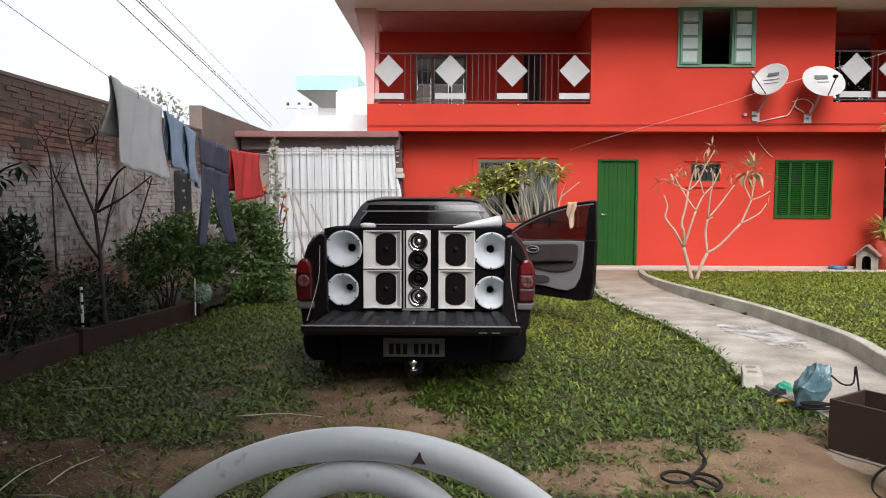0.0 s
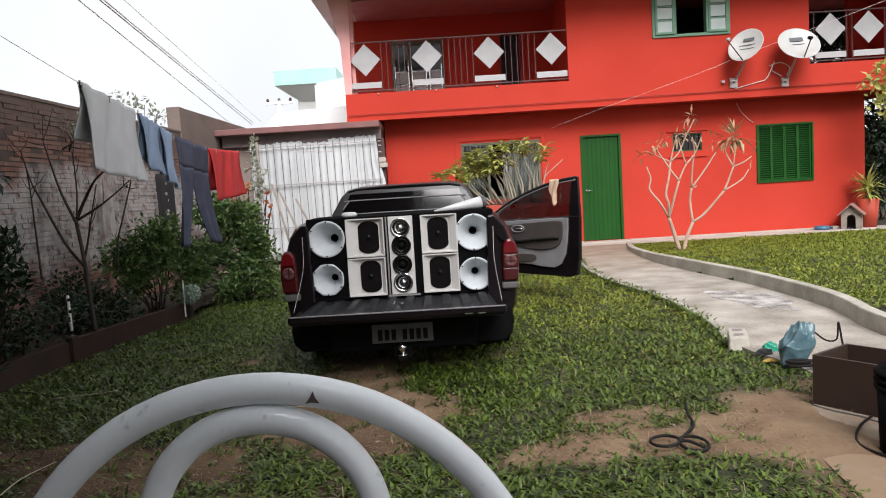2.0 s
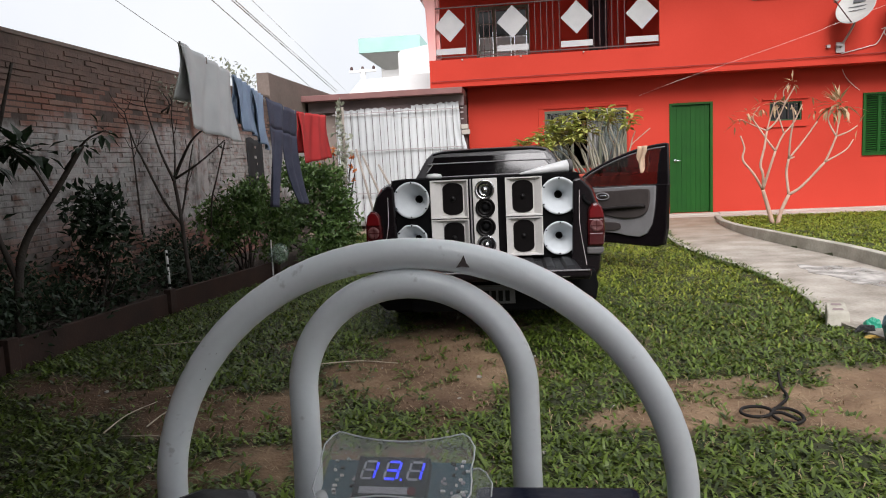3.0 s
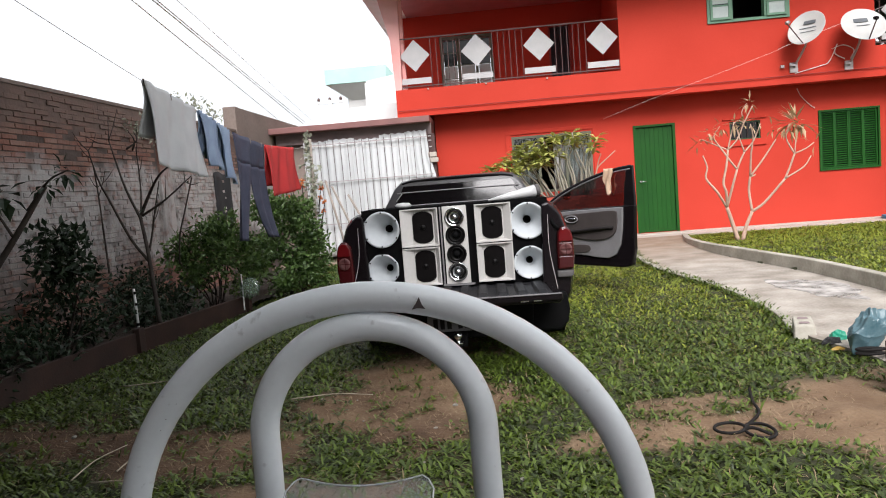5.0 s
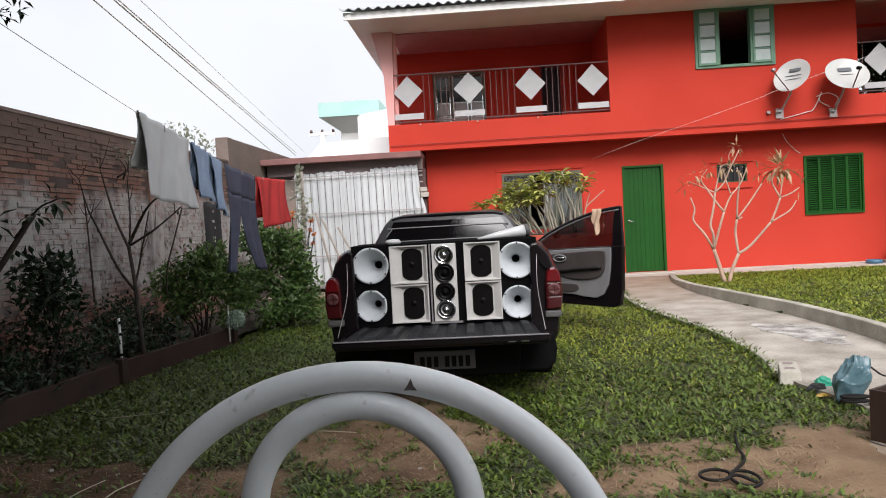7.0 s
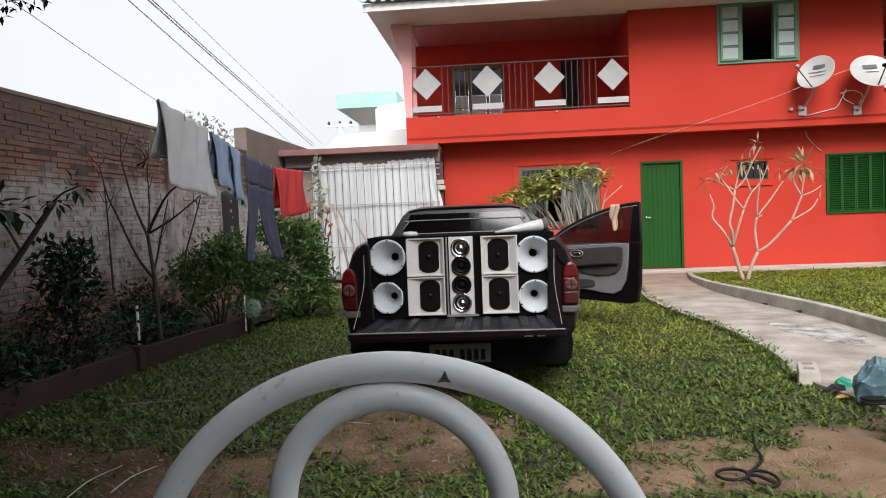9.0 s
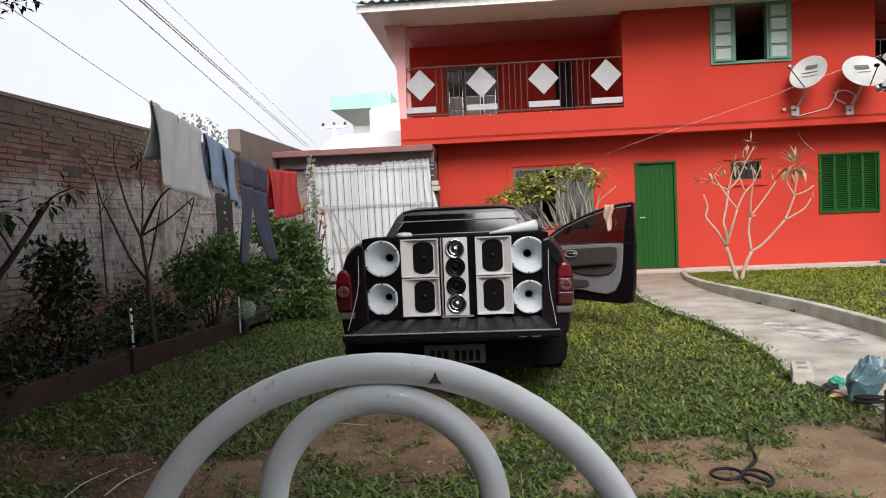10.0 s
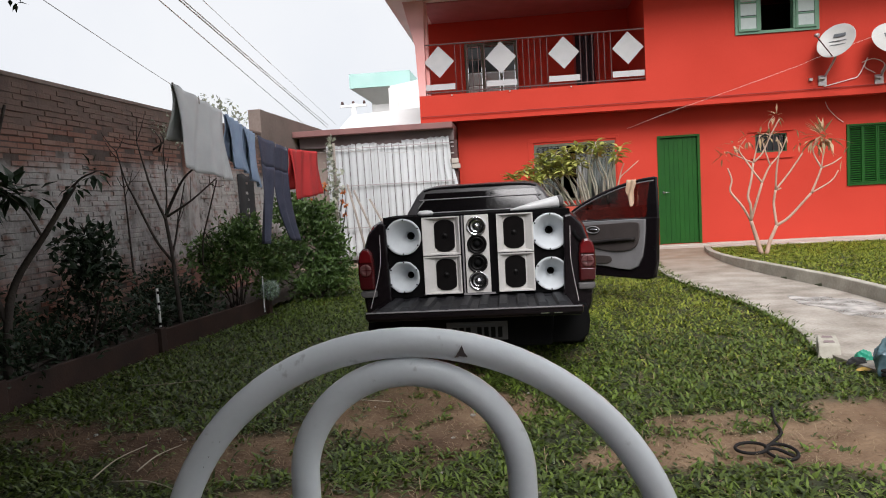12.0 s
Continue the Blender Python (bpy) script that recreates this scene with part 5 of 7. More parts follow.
def pierced(x0, x1, z0, z1, cx, cz, r, y):
    """A board with a round hole."""
    n, s = 40, Shape()
    ang = [6.28318 * (j + 0.5) / n for j in range(n)]
    inner = [(cx + r * math.cos(a), cz + r * math.sin(a)) for a in ang]
    outer = []
    for a in ang:
        k = min(((x1 - cx) if math.cos(a) > 0 else (x0 - cx)) / math.cos(a), ((z1 - cz) if math.sin(a) > 0 else (z0 - cz)) / math.sin(a))
        outer.append((cx + k * math.cos(a), cz + k * math.sin(a)))
    v = [(x, y, z) for x, z in inner] + [(x, y, z) for x, z in outer] + [(x, y + 0.02, z) for x, z in inner]
    f = [(j, (j + 1) % n, n + (j + 1) % n, n + j) for j in range(n)] + [(j, 2 * n + j, 2 * n + (j + 1) % n, (j + 1) % n) for j in range(n)]
    s.add(v, f)
    return s.add([(x0, y, z0), (x1, y, z0), (x1, y, z1), (x0, y, z1), (x0, y + 0.02, z0), (x1, y + 0.02, z0), (x1, y + 0.02, z1), (x0, y + 0.02, z1)], [(0, 4, 5, 1), (1, 5, 6, 2), (2, 6, 7, 3), (3, 7, 4, 0)])


for x0, x1 in ((-0.835, -0.565), (0.195, 0.462)):
    for k in range(2):
        z0, z1 = ((0.805, 1.095), (0.525, 0.805))[k]
        hx, hz, hr = [h[:3] for h in HORNS if x0 < h[0] < x1 and z0 < h[1] < z1][0]
        part("baffle", pierced(x0, x1, z0, z1, hx, hz, hr * 0.97, PY), CARPET, panel)
part("baffle", Shape().box(-0.565, 0.195, PY + 0.004, PY + 0.03, 0.525, 1.095), CARPET, panel)
part("top_board", Shape().box(-0.835, 0.462, PY + 0.02, PY + 0.5, 1.08, 1.095), CARPET, panel)
part("back_board", Shape().box(-0.835, 0.462, PY + 0.5, PY + 0.515, 0.525, 1.095), CARPET, panel)
for x0 in (-0.835, 0.447):
    part("side_board", Shape().box(x0, x0 + 0.015, PY + 0.02, PY + 0.5, 0.525, 1.08), CARPET, panel)
for hx, hz, hr, dx, dz in HORNS:
    horn(hx, hz, hr, dx, dz, hx < -0.7)


def wedge_box(x0, x1, z0, z1, offset):
    b = thing("speaker_box", ((x0 + x1) / 2, PY, z0), "white-faced speaker box with a dark rounded grille", "loudspeaker", "white speaker boxes")
    cx, cz, w, h = (x0 + x1) / 2 + offset, (z0 + z1) / 2, 0.071, 0.112
    yf, yb = PY - 0.036, PY - 0.002
    rects = [((x0, x1, z0, z1), PY + 0.003), ((x0, x1, z0, z1), yf), ((x0 + 0.007, x1 - 0.007, z0 + 0.007, z1 - 0.007), yf), ((cx - w - 0.006, cx + w + 0.006, cz - h - 0.004, cz + h + 0.004), yb)]
    v = [(x, y, z) for (xa, xb, za, zb), y in rects for x, z in ((xa, za), (xb, za), (xb, zb), (xa, zb))]
    part("face", Shape().add(v, [(4 * r + q, 4 * r + (q + 1) % 4, 4 * r + 4 + (q + 1) % 4, 4 * r + 4 + q) for r in range(3) for q in range(4)] + [(12, 13, 14, 15)]), BOX_WHITE, b, "white flared mouth")
    out = [(cx + w * math.copysign(min(1, 1.22 * abs(math.cos(a)) ** 0.8), math.cos(a)), cz + h * math.copysign(abs(math.sin(a)) ** 0.75, math.sin(a))) for a in np.linspace(0, 6.283, 33)[:-1]]
    part("grille", Shape().prism(out, 0.006, upright(0, yb - 0.001, 0)), GRILLE, b, "dark cloth grille", bevel=0.002)
    part("cone", Shape().lathe([(0.020, 0.0), (0.017, 0.006), (0.008, 0.009), (0, 0.010)], upright(cx, yb - 0.008, cz), 20), CONE, b, "dark dust cap behind the cloth", smooth=True)


for x0, x1, off in ((-0.560, -0.298, 0.022), (-0.042, 0.208, -0.008)):
    wedge_box(x0, x1, 0.818, 1.083, off)
    wedge_box(x0, x1, 0.545, 0.810, off)
strip = thing("tweeter_column", (TX, PY, 0.53), "white tweeter column with two chrome and two black drivers", "loudspeaker")
part("face", Shape().box(-0.265, -0.097, PY - 0.035, PY + 0.002, 0.545, 1.085), BOX_WHITE, strip, bevel=0.003)
part("edge_strip", Shape().box(-0.285, -0.275, PY - 0.03, PY, 0.545, 1.085), TRIM_GREY, strip)
part("edge_strip", Shape().box(-0.290, -0.07, PY - 0.04, PY - 0.01, 0.532, 0.543), TRIM_GREY, strip)
for k, z in enumerate((1.008, 0.884, 0.752, 0.628)):
    chrome = k in (0, 3)
    d = part("driver", Shape().lathe([(0.068, 0.0), (0.068, 0.012), (0.060, 0.016), (0.052, 0.006), (0.030, -0.0), (0, 0.0)], upright(-0.182, PY - 0.035, z), 28), CHROME if chrome else CONE, strip, "chrome driver" if chrome else "black driver", smooth=True)
    part("plug", Shape().lathe([(0.024, 0.0), (0.022, 0.014), (0.012, 0.024), (0, 0.026)], upright(-0.182, PY - 0.036, z), 18), CHROME if chrome else PLASTIC, d, smooth=True)
    part("surround", Shape().tube([(-0.182 + 0.044 * math.cos(a), PY - 0.042, z + 0.044 * math.sin(a)) for a in np.linspace(0, 6.283, 25)], 0.006, 6, caps=False), CONE, d, smooth=True)
funnel = thing("plastic_cone", (0.24, 5.56, 1.095), "white plastic cone lying on the speaker cabinet", "cone")
tip, end = Vector((0.060, 5.52, 1.102)), Vector((0.392, 5.62, 1.142))
CM = Matrix.Translation(tip) @ (end - tip).to_track_quat("Z", "Y").to_matrix().to_4x4()
ln = (end - tip).length
part("body", Shape().lathe([(0.0, -0.002), (0.006, 0.0), (0.026, ln * 0.45), (0.040, ln * 0.86), (0.044, ln), (0.040, ln), (0.036, ln * 0.86), (0.0, ln * 0.4)], CM, 28), SHEET_WHITE, funnel, smooth=True)
part("collar", Shape().lathe([(0.036, ln), (0.045, ln + 0.002), (0.045, ln + 0.030), (0.038, ln + 0.034), (0.0, ln + 0.034)], CM, 28), TRIM_MID, funnel, "dark grey collar at the wide end", smooth=True)
tagged(part("white_bundle", Shape().lathe([(0.0, 0.0), (0.05, 0.0), (0.06, 0.015), (0.045, 0.032), (0, 0.036)], Matrix.Translation((-0.55, 5.56, 1.095)), 18), SHEET_WHITE, smooth=True), "small white bundle on the speaker cabinet", "bundle")

# ---- white tubular chair with the battery ----
chair = thing("metal_chair", (0, 0.85, 0), "white enamelled tubular metal chair with arched back, chipped", "chair")


def arch(cx, y, cz, r, zbot, y_bot, wide=1.0):
    """A half circle, drawn out sideways, on two straight legs, at even steps."""
    k = max(3, int((cz - zbot) / (math.pi * r / 36)))
    leg = [(1 - i / k, y_bot + (y - y_bot) * (1 - (1 - i / k) ** 2), zbot + (cz - zbot) * i / k) for i in range(k)]
    up = [(cx - r * wide - 0.006 * q * q, yy, z) for q, yy, z in leg]
    down = [(cx + r * wide + 0.006 * q * q, yy, z) for q, yy, z in leg[::-1]]
    return up + [(cx - r * wide * math.cos(a), y, cz + r * math.sin(a)) for a in np.linspace(0, math.pi, 37)] + down


part("outer_back_tube", Shape().tube(arch(0.0205, 0.957, 0.985, 0.1525, 0.84, 0.925, 1.038), 0.0092, 20), TUBE_WHITE, chair, smooth=True)
part("inner_back_tube", Shape().tube(arch(0.021, 0.955, 1.0545, 0.0655, 0.84, 0.925, 1.02), 0.0088, 20), TUBE_WHITE, chair, smooth=True)
part("seat", Shape().lathe([(0, 0.82), (0.185, 0.82), (0.195, 0.83), (0.195, 0.838), (0.185, 0.845), (0, 0.845)], Matrix.Translation((0.0205, 0.78, 0)), 36), TUBE_WHITE, chair, smooth=True)
for lx, ly in ((-0.08, 0.66), (0.17, 0.66), (-0.08, 0.90), (0.17, 0.90)):
    part("leg", Shape().tube([(lx, ly, 0.83), (0.0205 + (lx - 0.0205) * 1.35, 0.785 + (ly - 0.785) * 1.25, 0.0)], 0.0092, 12), TUBE_WHITE, chair, smooth=True)
part("foot_ring", Shape().tube([(0.0205 + 0.20 * math.cos(a), 0.785 + 0.19 * math.sin(a), 0.3) for a in np.linspace(0, 6.283, 41)], 0.008, 10, caps=False), TUBE_WHITE, chair, smooth=True)


def chip(at, size, normal, tri=False):
    n = Vector(normal).normalized()
    q = n.to_track_quat("Z", "Y").to_matrix().to_4x4()
    out = [(size * r * math.cos(a), size * r * math.sin(a) * 0.8) for a, r in zip(np.linspace(0, 6.283, 10)[:-1], (1, 0.7, 1.1, 0.5, 0.9, 0.6, 1.0, 0.8, 0.7))]
    if tri:
        out = [(-1.0 * size, -0.75 * size), (-0.2 * size, -0.6 * size), (1.0 * size, -0.8 * size), (0.5 * size, -0.1 * size), (0.15 * size, 1.0 * size), (-0.35 * size, 0.1 * size)]
    part("chip", Shape().prism(out, 0.0005, Matrix.Translation(at) @ q), CHIP, chair)


chip((0.0555, 0.9478, 1.1325), 0.0040, (0.1, -1, 0.15), True)
chip((-0.03, 0.9505, 1.1425), 0.0012, (0, -0.7, 0.7))
chip((0.03, 0.9505, 1.1425), 0.0012, (0, -0.7, 0.7))
for k in range(9):
    a = radians(136 + RNG.uniform(0, 26))
    off = RNG.uniform(-0.005, 0.005)
    chip((0.0205 + (0.158 + off) * math.cos(a), 0.9495, 0.985 + (0.1525 + off) * math.sin(a)), RNG.uniform(0.0006, 0.0017), (-0.3, -1, 0.1))

batt = thing("car_battery", (0.03, 0.84, 0.845), "dark blue car battery lying on the white metal chair", "battery")
part("case", Shape().box(-0.088, 0.146, 0.735, 0.912, 0.845, 0.984), BATTERY_BLUE, batt, bevel=0.008)
part("lid", Shape().add([(0.058, 0.745, 0.980), (0.149, 0.745, 0.980), (0.149, 0.920, 0.980), (0.058, 0.920, 0.980), (0.061, 0.750, 1.003), (0.144, 0.750, 1.003), (0.144, 0.828, 1.004), (0.061, 0.828, 1.004),
                       (0.061, 0.836, 1.012), (0.145, 0.836, 1.012), (0.146, 0.914, 1.016), (0.061, 0.914, 1.016)],
                      [(3, 2, 1, 0), (0, 1, 5, 4), (4, 5, 6, 7), (7, 6, 9, 8), (8, 9, 10, 11), (11, 10, 2, 3), (0, 4, 7, 8, 11, 3), (1, 2, 10, 9, 6, 5)]), BATTERY_BLUE, batt, "dark blue moulded lid", bevel=0.004)
part("centre_slab", Shape().box(-0.086, 0.057, 0.740, 0.897, 0.980, 0.988), CASE_BLACK, batt, bevel=0.002)
part("rear_ridge", Shape().box(-0.09, 0.060, 0.898, 0.918, 0.980, 1.006), CASE_BLACK, batt, bevel=0.006)
cover = [(-0.092, 0.80), (-0.054, 0.80), (-0.048, 0.82), (-0.046, 0.90), (-0.055, 0.914), (-0.096, 0.914), (-0.108, 0.90), (-0.100, 0.84)]
part("terminal_cover", Shape().add([(x, y, 0.980) for x, y in cover] + [(x, y, 1.004) for x, y in cover] + [(-0.075 + (x + 0.075) * 0.72, 0.868 + (y - 0.868) * 0.78, 1.018) for x, y in cover],
                                   [tuple(range(8))[::-1], tuple(range(16, 24))] + [(k * 8 + i, k * 8 + (i + 1) % 8, k * 8 + 8 + (i + 1) % 8, k * 8 + 8 + i) for k in range(2) for i in range(8)]), CASE_BLACK, batt, "glossy black terminal cover", bevel=0.004)
part("collar", Shape().lathe([(0.017, -0.012), (0.019, -0.010), (0.019, -0.004), (0.0172, -0.002), (0.0172, 0.002), (0.019, 0.004), (0.019, 0.010), (0.017, 0.012), (0.0, 0.012)], Matrix.Translation((-0.040, 0.872, 0.998)) @ Matrix.Rotation(radians(90), 4, "Y"), 24), CASE_BLACK, batt, "ribbed black rubber collar", smooth=True)
clamp = part("clamp", Shape().prism([(0.066 + 0.013 * math.cos(a), 0.838 + 0.010 * math.sin(a)) for a in np.linspace(-1.9, 1.9, 15)] + [(0.050, 0.848), (0.046, 0.838), (0.050, 0.828)], 0.005, Matrix.Translation((0, 0, 1.0125))), CASE_BLACK, batt, "black holder bracket", bevel=0.0015)
part("screw", Shape().lathe([(0.0052, 0), (0.0052, 0.002), (0.0036, 0.0032), (0, 0.0032)], Matrix.Translation((0.0690, 0.838, 1.0175)), 16), STEEL_DULL, clamp, "steel cross-head screw", smooth=True)
part("screw_slot", Shape().box(0.0660, 0.0720, 0.8374, 0.8386, 1.0205, 1.0211).box(0.0684, 0.0696, 0.8350, 0.8410, 1.0205, 1.0210), INK, clamp)
part("terminal", Shape().lathe([(0.006, 0.0), (0.006, 0.014), (0.0045, 0.016), (0, 0.016)], Matrix.Translation((-0.036, 0.806, 0.982)), 14), STEEL_DULL, batt, "small bare metal terminal", smooth=True)

meter = thing("voltmeter", (0.02, 0.785, 1.035), "small digital voltmeter in a clear acrylic case on the battery", "voltmeter")
MM = Matrix.Translation((0.023, 0.884, 1.0318)) @ Matrix.Rotation(radians(-3), 4, "Z") @ Matrix.Rotation(radians(33), 4, "X") @ Matrix.Scale(1.33, 4)
MD = MM @ Matrix.Translation((-0.0012, -0.0032, 0.002)) @ Matrix.Diagonal((0.98, 1.0, 0.85, 1))


def waist(w, h, k):
    """A plate with bowed-in long sides and rounded corners."""
    t = np.linspace(-1, 1, 25)
    prof = [h * (1 - k * (1 - q * q) - 0.45 * max(0.0, (abs(q) - 0.80) / 0.20) ** 2) for q in t]
    side = [(w * 1.0, -h * 0.25), (w * 0.975, 0.0), (w * 1.0, h * 0.25)]
    return [(w * q, -y) for q, y in zip(t, prof)] + side + [(w * q, y) for q, y in zip(t[::-1], prof[::-1])] + [(-x, -y) for x, y in side]


def plate_rim(z, dx, k):
    pts = [(x * k + dx, y * k, z) for x, y in waist(0.0318, 0.0190, 0.34)]
    return Shape().tube([MM @ Vector(p) for p in pts + pts[:1]], 0.00045, 5, caps=False)


for z0, dx, k in ((0.0075, 0.0008, 0.92), (-0.0195, -0.0002, 1.08)):
    pl = part("acrylic_plate", Shape().prism([(x * k + dx, y * k) for x, y in waist(0.0318, 0.0190, 0.34)], 0.0018, MM @ Matrix.Translation((0, 0, z0))), ACRYLIC, meter, "clear acrylic plate")
    part("rim", plate_rim(z0 + 0.001, dx, k), RIM, pl, smooth=True)
# spacers take the rim's pale colour for their painted glints
for px, py in ((-0.025, -0.0115), (0.025, -0.0115)):
    part("spacer", Shape().tube([MM @ Vector((px, py, -0.018)), MM @ Vector((px, py, 0.0075))], 0.0030, 12), RIM, meter, smooth=True)
board = part("circuit_board", Shape().prism([(-0.0285, -0.0125), (0.0285, -0.0125), (0.0285, 0.0085), (-0.0285, 0.0085)], 0.0016, MM @ Matrix.Translation((0, 0, -0.002))), CIRCUIT, meter, "blue-green circuit board")
part("lower_block", Shape().prism([(-0.020, -0.016), (0.020, -0.016), (0.020, -0.0095), (-0.020, -0.0095)], 0.010, MM @ Matrix.Translation((0, 0, -0.014))), INK, board, "black terminal block")
for k in range(46):
    bx = RNG.choice((-1, 1)) * RNG.uniform(0.0155, 0.0275)
    by = RNG.uniform(-0.011, 0.0085)
    sz = RNG.uniform(0.6, 1.5)
    part("component", Shape().prism([(0, 0), (0.0012 * sz, 0), (0.0012 * sz, 0.0009), (0, 0.0009)], 0.001, MM @ Matrix.Translation((bx, by, -0.0006))), RNG.choice((FROST, INK, LED_OFF, WHITE)), board)
disp = part("display", Shape().prism([(-0.0135, -0.0075), (0.0145, -0.0075), (0.0145, 0.010), (-0.0135, 0.010)], 0.006, MD @ Matrix.Translation((0, 0, -0.0024))), INK, meter, "dark three-digit display")
SEG = {"a": (0, 1, 0), "g": (0, 0, 0), "d": (0, -1, 0), "f": (-1, 0.5, 1), "b": (1, 0.5, 1), "e": (-1, -0.5, 1), "c": (1, -0.5, 1)}
for k, lit in enumerate(("bc", "abgcd", "bc")):
    cx = -0.0085 + k * 0.009
    for name, (sx, sy, vert) in SEG.items():
        x, y = cx + sx * 0.0025 + sy * 0.0006, 0.0042 + sy * 0.0036
        w, h = (0.0004, 0.0015) if vert else (0.0019, 0.0004)
        part("segment", Shape().prism([(x - w, y - h), (x + w, y - h), (x + w + (0.0003 if vert else 0), y + h), (x - w + (0.0003 if vert else 0), y + h)], 0.0003, MD @ Matrix.Translation((0, 0, 0.0037))), LED if name in lit else LED_OFF, disp)
part("point", Shape().prism([(0.00405, 0.0001), (0.00475, 0.0001), (0.00475, 0.0008), (0.00405, 0.0008)], 0.0003, MD @ Matrix.Translation((0, 0, 0.0037))), LED, disp, "lit decimal point")
part("badge", Shape().prism([(-0.011, -0.0055), (0.008, -0.0055), (0.008, -0.0028), (-0.011, -0.0028)], 0.0003, MD @ Matrix.Translation((0, 0, 0.0037))), LED_OFF, disp)
part("badge", Shape().prism([(0.0092 + 0.0017 * math.cos(a), -0.0042 + 0.0017 * math.sin(a)) for a in np.linspace(0, 6.283, 13)[:-1]], 0.0004, MD @ Matrix.Translation((0, 0, 0.0037))), LAMP_RED, disp)
for k in range(3):
    d = 0.0045 * k
    part("wire", Shape().tube(bent([(-0.014 + d, 0.870, 0.994), (-0.024 + d, 0.858, 1.004 - 0.2 * d), (-0.031 + d, 0.842, 1.006), (-0.033 + d * 1.3, 0.815, 1.003), (-0.026 + d, 0.768, 0.996), (-0.028 + d, 0.732, 0.975), (-0.028 + d, 0.730, 0.9)], 6), 0.0023, 8), WIRE_GREEN, meter, "green wire", smooth=True)
part("wire", Shape().tube(bent([(0.033, 0.866, 0.996), (0.034, 0.853, 1.004), (0.035, 0.836, 1.001), (0.037, 0.80, 0.990), (0.037, 0.79, 0.984)], 6), 0.0030, 8), WIRE_RED, meter, "red wire", smooth=True)
part("wire", Shape().tube(bent([(0.012, 0.866, 0.996), (0.012, 0.853, 1.003), (0.013, 0.836, 1.000), (0.013, 0.80, 0.990), (0.013, 0.79, 0.984)], 6), 0.0030, 8), CORD, meter, "black wire", smooth=True)

# ---- plants ----


def rand_dir(up=0.0):
    v = Vector((RNG.gauss(0, 1), RNG.gauss(0, 1), RNG.gauss(0, 1) + up))
    return v.normalized()


def shrub(name, at, lumps, n, leaf, material, label, stems=5, category="shrub", bark=BARK):
    """Stems and a ragged crown of single leaves, gathered in uneven lumps."""
    base = Vector(at)
    t = thing(name, at, label, category)
    cr = Shape()
    for k in range(stems):
        c, r = RNG.choice(lumps)
        e = Vector(c) + rand_dir() * r * 0.5
        mid = base.lerp(e, 0.5) + Vector((RNG.uniform(-0.1, 0.1), RNG.uniform(-0.1, 0.1), 0))
        part("stem", Shape().tube(bent([base + Vector((RNG.uniform(-0.12, 0.12), RNG.uniform(-0.12, 0.12), 0)), mid, e], 4), 0.014, 6, r1=0.004), bark, t, smooth=True)
    tot = sum(r ** 2 for _, r in lumps)
    for c, r in lumps:
        c = Vector(c)
        twigs = max(4, int(n * r * r / tot / 9))
        for _ in range(twigs):
            d = rand_dir(0.25)
            p = c + d * r * RNG.uniform(0.35, 1.08)
            for _ in range(9):
                q = p + rand_dir() * leaf * 1.3
                w = (rand_dir(0.1) + d * 0.6).normalized()
                cr.leaf(q, w, (rand_dir(1.2)), leaf * RNG.uniform(0.7, 1.3), leaf * RNG.uniform(0.4, 0.6))
    part("crown", cr, material, t)
    return t


def limbs(name, at, branches, material, label, category="tree", leaves=None, leaf_mat=None, twigs=0):
    """A bare small tree: limbs given as lines with their radii, with tufts of leaves at some tips."""
    t = thing(name, at, label, category)
    for k, (pts, r0, r1) in enumerate(branches):
        part("trunk" if k == 0 else "branch", Shape().tube(bent(pts, 4), r0, 8, r1=r1), material, t, smooth=True)
        if k and twigs:
            way = [Vector(p) for p in bent(pts, 4)]
            for _ in range(twigs):
                q = RNG.randrange(len(way) // 3, len(way))
                d = ((way[q] - way[q - 1]).normalized() + rand_dir(0.3) * 0.9).normalized()
                ln = RNG.uniform(0.10, 0.26)
                part("twig", Shape().tube(bent([way[q], way[q] + d * ln * 0.5, way[q] + d * ln + Vector((0, 0, 0.04))], 3), 0.0045, 5, r1=0.002), material, t, smooth=True)
    if leaves:
        s = Shape()
        for tip, n, ln, *broad in leaves:
            for _ in range(n):
                d = rand_dir(-0.25 if broad else 0.3)
                s.leaf(Vector(tip) + d * (0.05 if broad else 0.02), d, Vector((0, 0, 1)), ln * RNG.uniform(0.6, 1.2), ln * (broad[0] if broad else 0.32))
        part("leaves", s, leaf_mat, t)
    return t


# bare tree in the bed, with a banded stake


def bpos(px, py, d=0.0):
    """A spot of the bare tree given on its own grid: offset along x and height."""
    k = 0.00486 * (6.15 + d) / 6.03
    return (0.075 + (px - 806) * k, 6.72 + d, 1.271 - (py - 360) * k)


BT = [([(178, 580), (174, 510), (170, 440), (163, 378)], 0.030, 0.024), ([(163, 380), (185, 340), (205, 310), (230, 290)], 0.024, 0.011), ([(168, 378), (215, 352), (268, 313)], 0.017, 0.009),
      ([(163, 382), (142, 328), (128, 272), (120, 236)], 0.018, 0.008), ([(165, 378), (170, 330), (170, 265)], 0.013, 0.007), ([(170, 462), (140, 418), (105, 338), (92, 308), (79, 252)], 0.019, 0.008),
      ([(268, 316), (247, 380), (234, 420), (228, 470)], 0.009, 0.013), ([(92, 480), (90, 395), (88, 320), (84, 270)], 0.014, 0.007), ([(168, 460), (180, 420), (190, 380), (206, 318)], 0.016, 0.008)]
